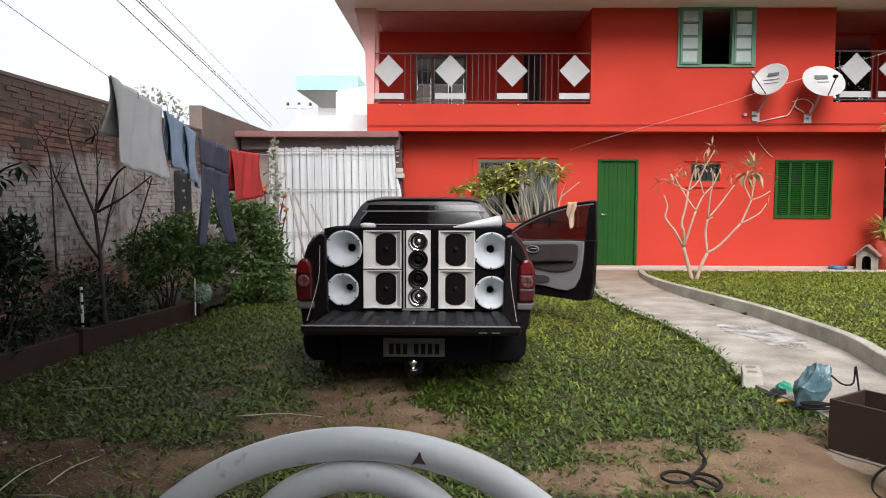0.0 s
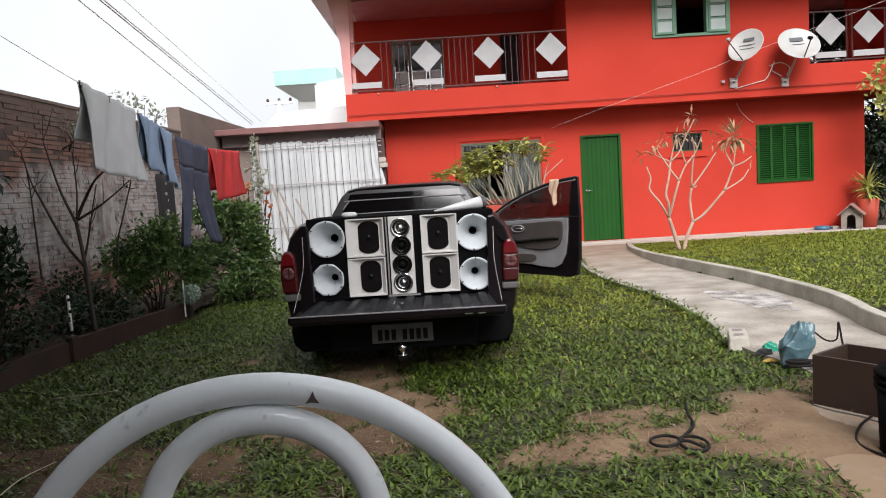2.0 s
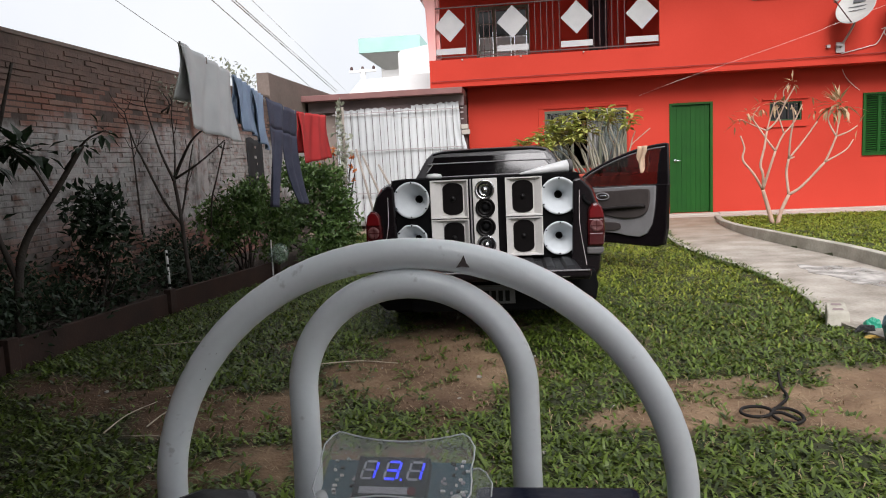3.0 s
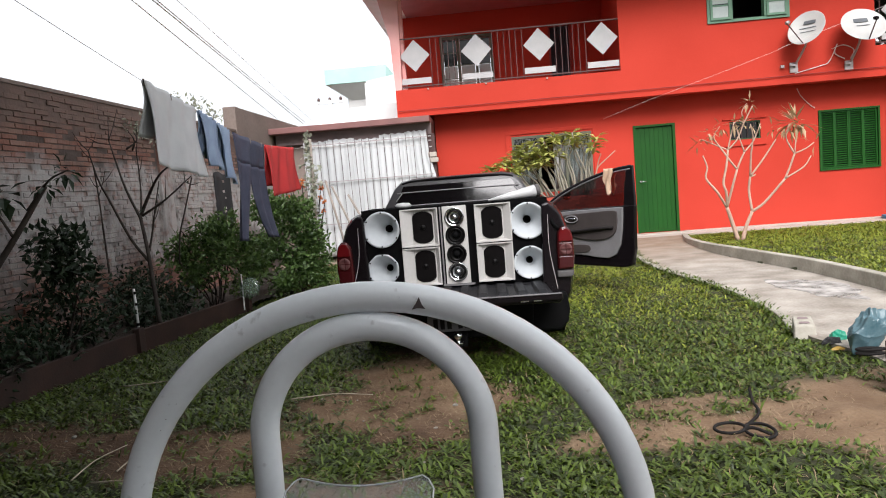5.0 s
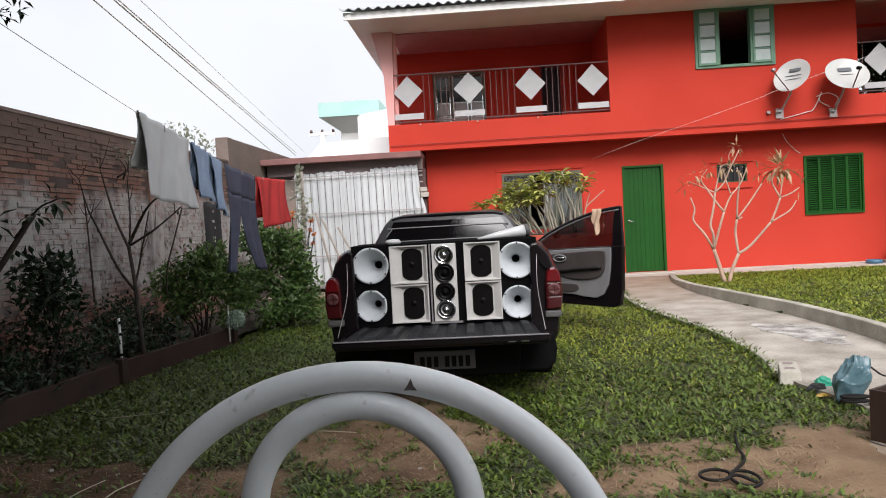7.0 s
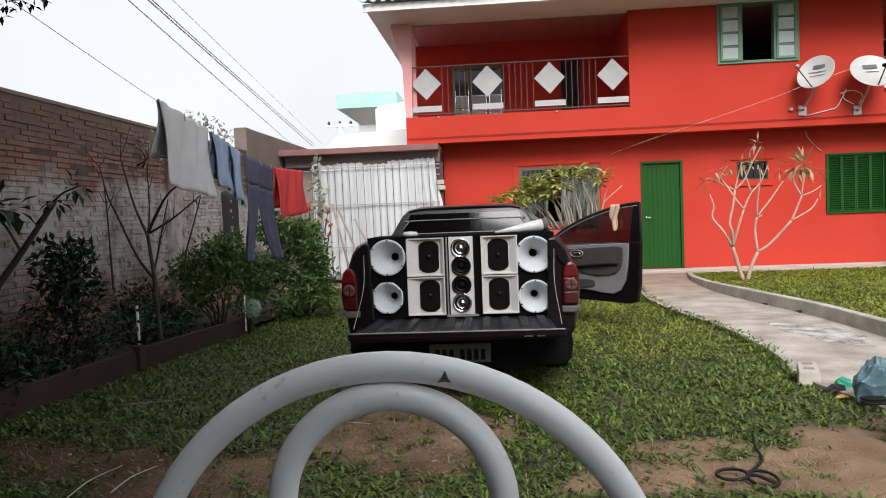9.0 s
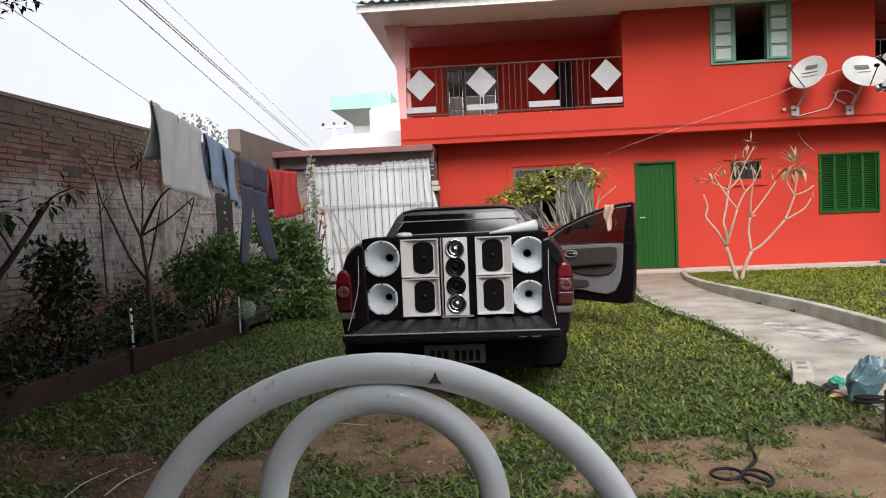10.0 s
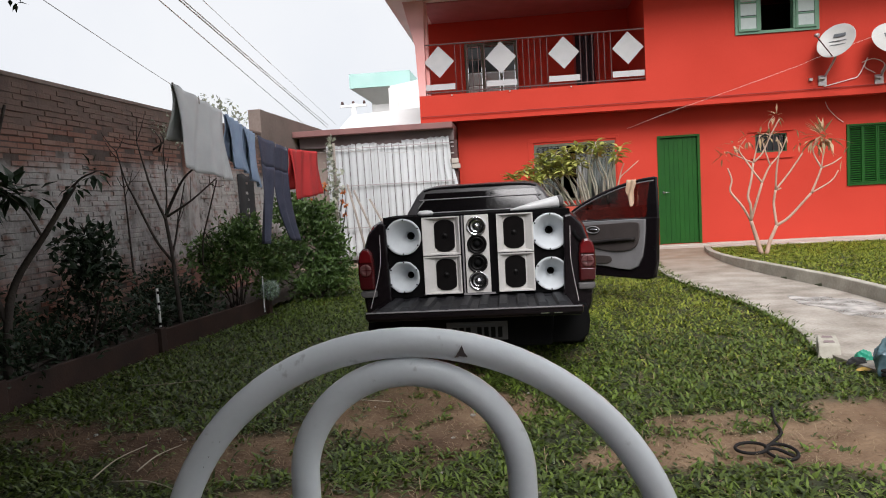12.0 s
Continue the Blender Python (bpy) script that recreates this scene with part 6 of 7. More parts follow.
limbs("bare_tree", bpos(178, 580), [([bpos(x, y, 0.10 * math.sin(i * 1.7 + j)) if i else bpos(x, y) for j, (x, y) in enumerate(pts)], a * 0.72, b * 0.62) for i, (pts, a, b) in enumerate(BT)], BARK,
      "leafless small tree with thin branches in the bed", leaves=[(bpos(165, 375), 6, 0.06), (bpos(262, 316), 4, 0.06)], leaf_mat=LEAF_DARK, twigs=3)
stake = thing("garden_stake", (-3.10, 6.45, 0.1), "white banded garden stake beside the bare tree", "stake")
part("pole", Shape().tube([(-3.10, 6.45, 0.08), (-3.105, 6.45, 0.55)], 0.012, 10), WHITE, stake, smooth=True)
for z in (0.22, 0.40, 0.50):
    part("band", Shape().tube([(-3.10, 6.45, z), (-3.10, 6.45, z + 0.025)], 0.0135, 10), INK, stake)
shrub("shrub", (-3.5, 6.1, 0.1), [((-3.48, 6.1, 0.90), 0.17), ((-3.40, 6.05, 0.74), 0.16), ((-3.58, 6.1, 0.72), 0.13), ((-3.36, 6.1, 0.58), 0.09), ((-3.54, 6.0, 1.02), 0.10)], 760, 0.088, LEAF_DARK, "dark-leaved shrub on a thin stem by the wall", 4)
shrub("shrub", (-3.1, 8.3, 0.05), [((-3.12, 8.2, 0.84), 0.21), ((-2.84, 8.3, 0.74), 0.19), ((-3.40, 8.1, 0.70), 0.18), ((-2.98, 8.05, 0.60), 0.13), ((-2.70, 8.35, 0.56), 0.14), ((-3.36, 8.3, 0.40), 0.13), ((-2.96, 8.35, 0.98), 0.13), ((-3.2, 8.0, 0.46), 0.10), ((-2.80, 8.25, 0.34), 0.12)], 3400, 0.072, LEAF, "green leafy shrub by the brick wall", 9)
shrub("shrub", (-2.55, 9.5, 0.0), [((-2.62, 9.5, 1.00), 0.24), ((-2.36, 9.5, 0.80), 0.21), ((-2.74, 9.3, 0.66), 0.19), ((-2.24, 9.4, 0.52), 0.19), ((-2.50, 9.3, 0.38), 0.20), ((-2.92, 9.6, 1.14), 0.19), ((-2.46, 9.6, 1.10), 0.13), ((-2.98, 9.2, 0.4), 0.17), ((-2.24, 9.35, 0.22), 0.18), ((-2.62, 9.15, 0.14), 0.14)], 5400, 0.075, LEAF, "large green shrub spilling over the lawn beside the bed", 11)
# sparse tree nearer the camera, by the wall
limbs("young_tree", (-3.45, 5.0, 0.1), [
    ([(-3.46, 5.0, 0.05), (-3.42, 5.0, 0.5), (-3.33, 5.0, 0.8), (-3.08, 5.0, 1.12), (-2.84, 5.0, 1.43)], 0.034, 0.016),
    ([(-2.98, 5.0, 1.28), (-2.80, 4.98, 1.46), (-2.66, 4.98, 1.52)], 0.010, 0.005),
    ([(-3.42, 5.0, 0.5), (-3.50, 4.9, 1.1), (-3.38, 4.95, 1.6), (-3.28, 5.0, 2.0)], 0.020, 0.010),
    ([(-3.10, 5.0, 1.10), (-3.18, 4.95, 1.3), (-3.28, 4.9, 1.42)], 0.010, 0.005),
], BARK, "sparse young tree with large drooping leaves by the wall",
    leaves=[((-2.84, 5.0, 1.44), 12, 0.09, 0.4), ((-2.68, 4.98, 1.52), 16, 0.10, 0.4), ((-3.22, 4.92, 1.42), 17, 0.16, 0.6), ((-3.35, 4.9, 1.48), 17, 0.16, 0.6), ((-3.10, 4.95, 1.40), 10, 0.14, 0.6), ((-3.48, 4.95, 1.35), 18, 0.15, 0.6)], leaf_mat=LEAF_DARK)
shrub("shrub", (-3.7, 4.75, 0.1), [((-3.68, 4.8, 1.55), 0.24), ((-3.72, 4.75, 1.2), 0.26), ((-3.66, 4.7, 0.85), 0.28), ((-3.62, 4.6, 0.5), 0.26)], 1700, 0.085, LEAF_DARK, "tall dark shrub crowding the wall", 6)
shrub("low_plants", (-3.6, 5.0, 0.1), [((-3.7, 5.3, 0.45), 0.26), ((-3.75, 6.3, 0.4), 0.25), ((-3.65, 7.6, 0.42), 0.25), ((-3.6, 4.0, 0.4), 0.28), ((-3.3, 7.5, 0.3), 0.18), ((-3.6, 5.0, 0.30), 0.22), ((-3.7, 5.6, 0.25), 0.2), ((-3.55, 4.4, 0.32), 0.24), ((-3.6, 7.4, 0.3), 0.22), ((-3.4, 7.2, 0.22), 0.15)] + [((-3.75 + 0.38 * (k % 2) + 0.03 * (k // 2), 3.9 + 0.33 * k, 0.24 + 0.05 * math.sin(k * 2.1)), 0.20) for k in range(13)], 6500, 0.06, LEAF_DARK, "dark low plants growing in the flower bed", 6, "plant")
disc = thing("glass_dish", (-2.72, 8.05, 0.2), "pale green round dish on a thin stake", "dish")
part("dish", Shape().lathe([(0.0, 0.012), (0.06, 0.010), (0.10, 0.0), (0.118, -0.02), (0.10, -0.008), (0.06, 0.002), (0, 0.004)], Matrix.Translation((-2.66, 8.05, 0.30)) @ Matrix.Rotation(radians(75), 4, "X"), 28), GREEN_DISC, disc, smooth=True)
part("stick", Shape().tube([(-2.74, 8.07, 0.05), (-2.74, 8.07, 0.45)], 0.008, 6), WHITE, disc)

# plant climbing a leaning pole at the end of the line
pole = thing("line_pole", (-2.35, 9.9, 0), "leaning wooden line pole with pale climbing leaves", "pole")
part("pole", Shape().tube([(-2.38, 10.0, 0.0), (-2.33, 9.95, 1.0), (-2.30, 9.9, 2.02)], 0.028, 8, r1=0.02), WOOD, pole, smooth=True)
lv = Shape()
for _ in range(260):
    h = RNG.uniform(0.9, 2.1)
    p = Vector((-2.34, 9.9, h)) + rand_dir() * RNG.uniform(0.03, 0.16) * (0.6 + 0.5 * math.sin(h * 9))
    lv.leaf(p, rand_dir(-0.2), rand_dir(1), 0.075 * RNG.uniform(0.6, 1.2), 0.045)
part("leaves", lv, LEAF_PALE, pole)
rod = thing("leaning_rods", (-2.0, 11, 0), "pale wooden rods leaning beside the shed gate", "rods")
for a, b in (((-2.15, 11.3, 0.0), (-2.55, 11.6, 1.5)), ((-1.9, 11.6, 0.0), (-2.5, 11.8, 1.4)), ((-1.72, 12.2, 0.0), (-2.35, 12.3, 1.25))):
    part("rod", Shape().tube([a, b], 0.018, 8), WOOD, rod, smooth=True)
fl = thing("flowering_plant", (-2.6, 10.4, 0), "orange-flowered plant behind the shrubs", "plant")

for _ in range(12):
    e = Vector((-2.6 + RNG.uniform(-0.35, 0.4), 10.4 + RNG.uniform(-0.2, 0.2), RNG.uniform(0.9, 1.55)))
    part("stem", Shape().tube([(-2.6 + RNG.uniform(-0.1, 0.1), 10.4, 0), e], 0.006, 5), BARK, fl)
    fp = Shape()
    for _ in range(14):
        fp.leaf(e, rand_dir(0.3), rand_dir(1), 0.055, 0.035)
    part("flower_head", fp, ORANGE_PETAL, fl)

# frangipani by the path
FT = Vector((3.83, 11.65, 0.12))
SC = 11.08 / 1241


def fpos(px, py, d=0.0):
    """A spot of the tree given by its offset along x and its height."""
    return (FT.x + (px - 1228) * SC, FT.y + d, FT.z + (492 - py) * SC)


FB = [([(1320, 496), (1310, 462), (1302, 436)], 0.040, 0.030), ([(1327, 496), (1333, 472), (1344, 446)], 0.036, 0.028),
      ([(1302, 436), (1284, 408), (1270, 384), (1273, 365), (1267, 344)], 0.022, 0.012), ([(1302, 436), (1298, 410), (1294, 393), (1300, 365), (1304, 338)], 0.024, 0.017),
      ([(1302, 436), (1309, 400), (1317, 372)], 0.024, 0.019), ([(1317, 372), (1305, 355), (1290, 325), (1276, 308)], 0.018, 0.011),
      ([(1317, 372), (1324, 355), (1330, 344)], 0.017, 0.014), ([(1330, 344), (1322, 320), (1318, 298)], 0.013, 0.009), ([(1330, 344), (1348, 325), (1360, 298)], 0.014, 0.010),
      ([(1304, 338), (1288, 328), (1265, 316)], 0.013, 0.008), ([(1304, 338), (1309, 318), (1316, 292)], 0.014, 0.010), ([(1304, 338), (1318, 322), (1330, 295), (1344, 268)], 0.015, 0.010),
      ([(1330, 295), (1328, 276), (1336, 262)], 0.009, 0.006), ([(1290, 325), (1286, 312), (1296, 296)], 0.010, 0.007), ([(1330, 295), (1322, 290), (1314, 296)], 0.009, 0.006),
      ([(1344, 446), (1343, 410), (1345, 386)], 0.024, 0.020), ([(1345, 386), (1344, 350), (1346, 320), (1340, 298)], 0.019, 0.010), ([(1345, 386), (1351, 385), (1355, 383)], 0.014, 0.012), ([(1345, 386), (1368, 358), (1389, 326)], 0.017, 0.012),
      ([(1344, 446), (1365, 432), (1396, 394)], 0.026, 0.020), ([(1344, 446), (1350, 442), (1355, 440)], 0.018, 0.015), ([(1396, 394), (1404, 375), (1412, 353)], 0.019, 0.016), ([(1412, 353), (1403, 325), (1409, 302)], 0.016, 0.010),
      ([(1412, 353), (1430, 346), (1446, 337)], 0.013, 0.010), ([(1396, 394), (1428, 376), (1442, 359)], 0.015, 0.010), ([(1412, 353), (1416, 325), (1416, 305)], 0.012, 0.008)]
TUFTS = ((1416, 300, 30, 0.27), (1404, 304, 14, 0.24), (1424, 304, 12, 0.26), (1384, 306, 7, 0.15), (1340, 262, 12, 0.16), (1256, 324, 7, 0.15), (1266, 316, 8, 0.17), (1278, 304, 11, 0.17), (1298, 297, 9, 0.16), (1316, 294, 12, 0.17), (1328, 296, 10, 0.16),
         (1358, 298, 4, 0.10), (1448, 337, 3, 0.17), (1342, 300, 5, 0.13))


def on_tree(x, y):
    """A spot of the crown; its depth sways with its place, so that forks meet."""
    return fpos(x - 95 + (496 - y) * 0.02, y + 3, 0.10 * math.sin(x * 0.06 + y * 0.021) * (1 if y < 430 else 0))


limbs("frangipani_tree", (FT.x, FT.y, 0.06), [([on_tree(x, y) for x, y in pts], a * 0.9, b * 0.9) for pts, a, b in FB], PALE_BARK,
      "pale-barked frangipani with bare forked branches beside the path", leaves=[(on_tree(x, y), n, ln, 0.19) for x, y, n, ln in TUFTS], leaf_mat=LEAF_SAGE)

# yellow-green frangipani in a planter under the window
planter = thing("planter", (1.25, 13.35, 0), "low red planter box under the window", "planter")
part("box", Shape().box(0.55, 1.95, 13.15, 13.5, 0, 0.92), ORANGE_POT, planter, bevel=0.01)
part("soil", Shape().box(0.58, 1.92, 13.18, 13.47, 0.92, 0.935), BED_SOIL, planter)
pl = thing("leafy_plant", (1.25, 13.35, 0.93), "many-stemmed plant with yellow-green leaves in the planter", "plant")
lf = Shape()
for k in range(24):
    u = k / 23
    x = 0.80 + 1.05 * u
    tx = 0.04 + 1.90 * u + RNG.uniform(-0.26, 0.24)
    tz = 1.42 + 0.54 * min(1.0, u / 0.45) ** 0.8 + RNG.uniform(-0.22, 0.08)
    top = Vector((tx, 13.33 + RNG.uniform(-0.22, 0.15), tz))
    foot = Vector((x, 13.33 + RNG.uniform(-0.08, 0.08), 0.93))
    kink = [foot.lerp(top, q) + Vector((RNG.uniform(-0.10, 0.10), RNG.uniform(-0.05, 0.05), 0)) for q in (0.35, 0.7)]
    part("stem", Shape().tube(bent([foot, *kink, top], 3), 0.019, 6, r1=0.011), GREY_STEM, pl, smooth=True)
    for tuft in range(2 if u < 0.6 else 1):
        at = top if tuft == 0 else kink[1] + Vector((RNG.uniform(-0.12, 0.05), RNG.uniform(-0.1, 0.0), 0.05))
        for _ in range(22 if u < 0.6 else 16):
            a = RNG.uniform(0, 6.283)
            d = Vector((math.cos(a), math.sin(a) * 0.8, RNG.uniform(-0.35, 0.55))).normalized()
            lf.leaf(at + d * 0.02 + Vector((0, 0, RNG.uniform(-0.10, 0.02))), d, Vector((0, 0, 1)), 0.21 * RNG.uniform(0.6, 1.15), 0.088)
for ex, ez in ((2.05, 1.63), (2.30, 1.66)):
    part("stem", Shape().tube(bent([(1.9, 13.33, 1.0), (1.96, 13.33, 1.35), (0.5 * (1.96 + ex), 13.33, 1.52), (ex, 13.33, ez)], 4), 0.012, 6, r1=0.009), PALE_BARK, pl, smooth=True)
part("leaves", lf, LEAF_YELLOW, pl)

# spiky plant, kennel and bowl by the corner of the house
KM = Matrix.Translation((7.86, 13.98, 0.032)) @ Matrix.Rotation(radians(-35), 4, "Z")
kennel = thing("kennel", (7.86, 13.98, 0.032), "small weathered grey kennel with an arched opening", "kennel")
KF = KM @ upright(0, 0.02, 0)
arch_pts = [(-0.075, 0.0), (-0.075, 0.20), (-0.055, 0.25), (0.0, 0.275), (0.055, 0.25), (0.075, 0.20), (0.075, 0.0)]
part("front", Shape().prism([(-0.17, 0.0)] + arch_pts + [(0.17, 0.0), (0.17, 0.30), (0.0, 0.46), (-0.17, 0.30)], 0.02, KF), DOGHOUSE, kennel)
part("back", Shape().prism([(-0.17, 0.0), (0.17, 0.0), (0.17, 0.30), (0.0, 0.46), (-0.17, 0.30)], 0.02, KM @ upright(0, 0.52, 0)), DOGHOUSE, kennel)
for sx in (-0.17, 0.15):
    part("side", Shape().box(sx, sx + 0.02, 0.02, 0.50, 0, 0.30, KM), DOGHOUSE, kennel)
part("floor", Shape().box(-0.15, 0.15, 0.02, 0.50, 0, 0.015, KM), DARK_CLOTH, kennel)
for sg in (-1, 1):
    rp = [(0.0, 0.0), (0.30, 0.0), (0.30, 0.66), (0.0, 0.66)] if sg > 0 else [(-0.30, 0.0), (0.0, 0.0), (0.0, 0.66), (-0.30, 0.66)]
    part("roof", Shape().prism(rp, 0.022, KM @ Matrix.Translation((0, -0.08, 0.462)) @ Matrix.Rotation(radians(sg * 43), 4, "Y")), DOG_ROOF, kennel)
tagged(part("water_bowl", Shape().lathe([(0.0, 0.01), (0.10, 0.01), (0.13, 0.07), (0.14, 0.07), (0.14, 0.0), (0, 0)], Matrix.Translation((7.42, 14.2, 0.032)), 24), BLUE_PLASTIC, smooth=True), "blue plastic bowl on the concrete by the kennel", "bowl")
tagged(part("stone_block", Shape().box(7.60, 7.72, 14.15, 14.25, 0.032, 0.09), STONE, bevel=0.01), "small pale block beside the blue bowl", "block")
spiky = thing("potted_plant", (8.32, 14.2, 0.032), "spiky plant with yellow and green strap leaves", "plant")
part("pot", Shape().lathe([(0, 0), (0.14, 0), (0.19, 0.55), (0.17, 0.55), (0.15, 0.5), (0, 0.5)], Matrix.Translation((8.32, 14.2, 0.032)), 20), ORANGE_POT, spiky, smooth=True)
sl = Shape()
for _ in range(70):
    d = rand_dir(0.45)
    sl.leaf(Vector((8.32, 14.2, 0.66)) + Vector((0, 0, RNG.uniform(0, 0.25))), d, Vector((0, 0, 1)), 0.42 * RNG.uniform(0.6, 1.1), 0.06)
part("leaves", sl, LEAF_YELLOW, spiky)

# ---- satellite dishes ----


def dish(x, z, r, yaw, tilt, foot, arm, oval, two_bars):
    t = thing("satellite_dish", foot, "white satellite dish bracketed to the red wall", "satellite dish", "dishes on the wall")
    m = Matrix.Translation((x, 13.72, z)) @ Matrix.Rotation(radians(yaw), 4, "Z") @ Matrix.Rotation(radians(90 - tilt), 4, "X")
    prof = [(r * k / 8, 0.20 * r * (k / 8) ** 2) for k in range(9)] + [(r * 1.015, 0.20 * r), (r, 0.19 * r)] + [(r * k / 8, 0.20 * r * (k / 8) ** 2 - 0.006) for k in range(7, -1, -1)]
    rf = part("reflector", Shape().lathe(prof, m @ Matrix.Diagonal((oval, 1.0, 1, 1)), 40), DISH, t, smooth=True)
    for bx, by, bw, bh in two_bars:
        cz = 0.20 * r * ((bx / r) ** 2 + (by / r) ** 2) + 0.012
        part("marking", Shape().prism([(bx - bw, by - bh), (bx + bw, by - bh), (bx + bw, by + bh), (bx - bw, by + bh)], 0.003, m @ Matrix.Translation((0, 0, cz))), GREY_INK, rf, "dark printed marking")
    a0, a1 = m @ Vector((0, -r * 0.95, 0.15 * r)), m @ Vector((arm[0], -r * arm[1], r * 1.15))
    part("feed_arm", Shape().tube([a0, a1], 0.011, 8), IRON, t)
    part("receiver", Shape().tube([a1, a1 + (m @ Vector((0, 0.05, 0)) - m @ Vector((0, 0, 0.05))) * 1.2], 0.032, 12), GALVANISED if arm[0] < 0 else PLASTIC, t, smooth=True)
    back = m @ Vector((0, 0, -0.01))
    part("mast", Shape().tube(bent([back, (x + 0.01, 13.86, z - 0.25), foot], 4), 0.02, 8), GALVANISED, t, smooth=True)
    part("wall_plate", Shape().box(foot[0] - 0.07, foot[0] + 0.07, 14.07, 14.1, foot[2] - 0.09, foot[2] + 0.09).box(foot[0] - 0.10, foot[0] + 0.02, 14.0, 14.03, foot[2] + 0.02, foot[2] + 0.05), GALVANISED, t)


dish(5.84, 3.52, 0.345, -44, 30, (5.73, 14.08, 2.93), (-0.2, 0.25), 0.9, [(0.02, 0.14, 0.10, 0.035), (-0.02, 0.03, 0.17, 0.008), (0.03, -0.05, 0.15, 0.006)])
dish(6.77, 3.48, 0.365, -3, 34, (6.70, 14.08, 2.88), (0.03, 0.62), 1.0, [(0.0, 0.14, 0.12, 0.045), (0.02, 0.03, 0.11, 0.007)])
tagged(part("aerial_cable", Shape().tube(bent([(6.62, 14.05, 3.0), (6.45, 14.06, 3.12), (6.5, 14.06, 3.28), (6.35, 14.07, 2.98), (6.2, 14.08, 2.92), (5.75, 14.08, 2.82)], 6), 0.008, 6).tube(bent([(6.4, 14.06, 3.2), (6.6, 14.05, 3.25), (6.78, 14.05, 3.15), (6.72, 14.06, 3.0)], 5), 0.008, 6), PALE_CORD, smooth=True), "pale aerial cable looped on the wall", "cable")
tagged(part("wall_line", Shape().tube(bent([(2.32, 14.57, 2.33), (2.8, 14.2, 2.48), (3.29, 13.98, 2.622), (4.2, 13.72, 2.875), (5.121, 13.45, 3.146), (5.479, 13.45, 3.275), (7.738, 13.45, 3.986), (8.9, 13.6, 4.37), (9.58, 14.22, 4.62)], 6), 0.0024, 5), PALE_CORD), "thin pale cord strung slantwise across the red house front", "cord")
tagged(part("wall_line", Shape().tube(bent([(5.98, 14.58, 2.60), (6.05, 14.58, 2.45), (6.2, 14.58, 2.28), (6.3, 14.58, 2.20)], 5), 0.006, 5), PALE_CORD), "short cord above the shutter window", "cord")
tagged(part("wall_conduit", Shape().tube([(-1.6, 14.07, 2.76), (3, 14.07, 2.77), (9.5, 14.07, 2.82)], 0.008, 6), RED_DARK), "thin conduit along the red floor edge", "conduit")

# ---- washing line ----
LINE = [(-1.55, 0.5, 2.45), (-1.9, 3.2, 2.22), (-2.15, 5.1, 2.07), (-2.2, 6.05, 1.98), (-2.32, 7.1, 1.88), (-2.33, 8.1, 1.83), (-2.33, 9.2, 1.86), (-2.30, 9.9, 1.92)]
tagged(part("washing_line", Shape().tube(bent(LINE, 6), 0.0018, 6).tube(bent([(-2.30, 9.9, 1.92), (-1.7, 12.0, 1.98), (-0.96, 14.5, 2.12)], 6), 0.0035, 6), PALE_CORD), "pale cord washing line strung along the wall", "washing line")
tagged(part("line_post", Shape().tube([(-1.55, 0.5, 0), (-1.55, 0.5, 2.5)], 0.03, 10), WOOD), "wooden post holding the washing line", "post")


def line_at(y):
    q = LINE
    return Vector((np.interp(y, [p[1] for p in q], [p[0] for p in q]), y, np.interp(y, [p[1] for p in q], [p[2] for p in q])))


def hung(name, y0, y1, drop0, drop1, material, label, cat, fold=0.0, wave=0.025, drop_fn=None, back=0.5):
    """Cloth folded over the line: a front and a shorter back fall with soft waves."""
    def front(u, v, sg=1.0, k=1.0):
        p = line_at(y0 + (y1 - y0) * u)
        dr = (drop0 + (drop1 - drop0) * u) * k
        if drop_fn:
            dr *= drop_fn(u)
        off = wave * math.sin(u * 11 + 1.3 * v * sg) * v + 0.012 * math.sin(u * 23 + v * 3)
        return (p.x + sg * 0.008 + sg * 0.03 * v + off, p.y + 0.02 * math.sin(v * 5 + u * 3), p.z + 0.006 - dr * v)
    s = Shape().sheet(26, 18, front)
    if back:
        s.sheet(26, 14, lambda u, v: front(u, v, -1.0, back))
    return tagged(part(name, s, material, smooth=True, solid=0.004), label, cat)


hung("towel", 5.1, 6.02, 0.62, 0.53, TOWEL, "grey towel pegged over the washing line", "towel", back=0.65, drop_fn=lambda u: 0.9 + 0.12 * u)
hung("shirt", 6.06, 6.55, 0.42, 0.42, BLUE_CLOTH, "blue shirt hung on the washing line", "shirt", back=0.8)
hung("shirt", 6.58, 6.95, 0.44, 0.50, BLUE_CLOTH, "washed-out blue shirt hung on the line", "shirt", back=0.7)


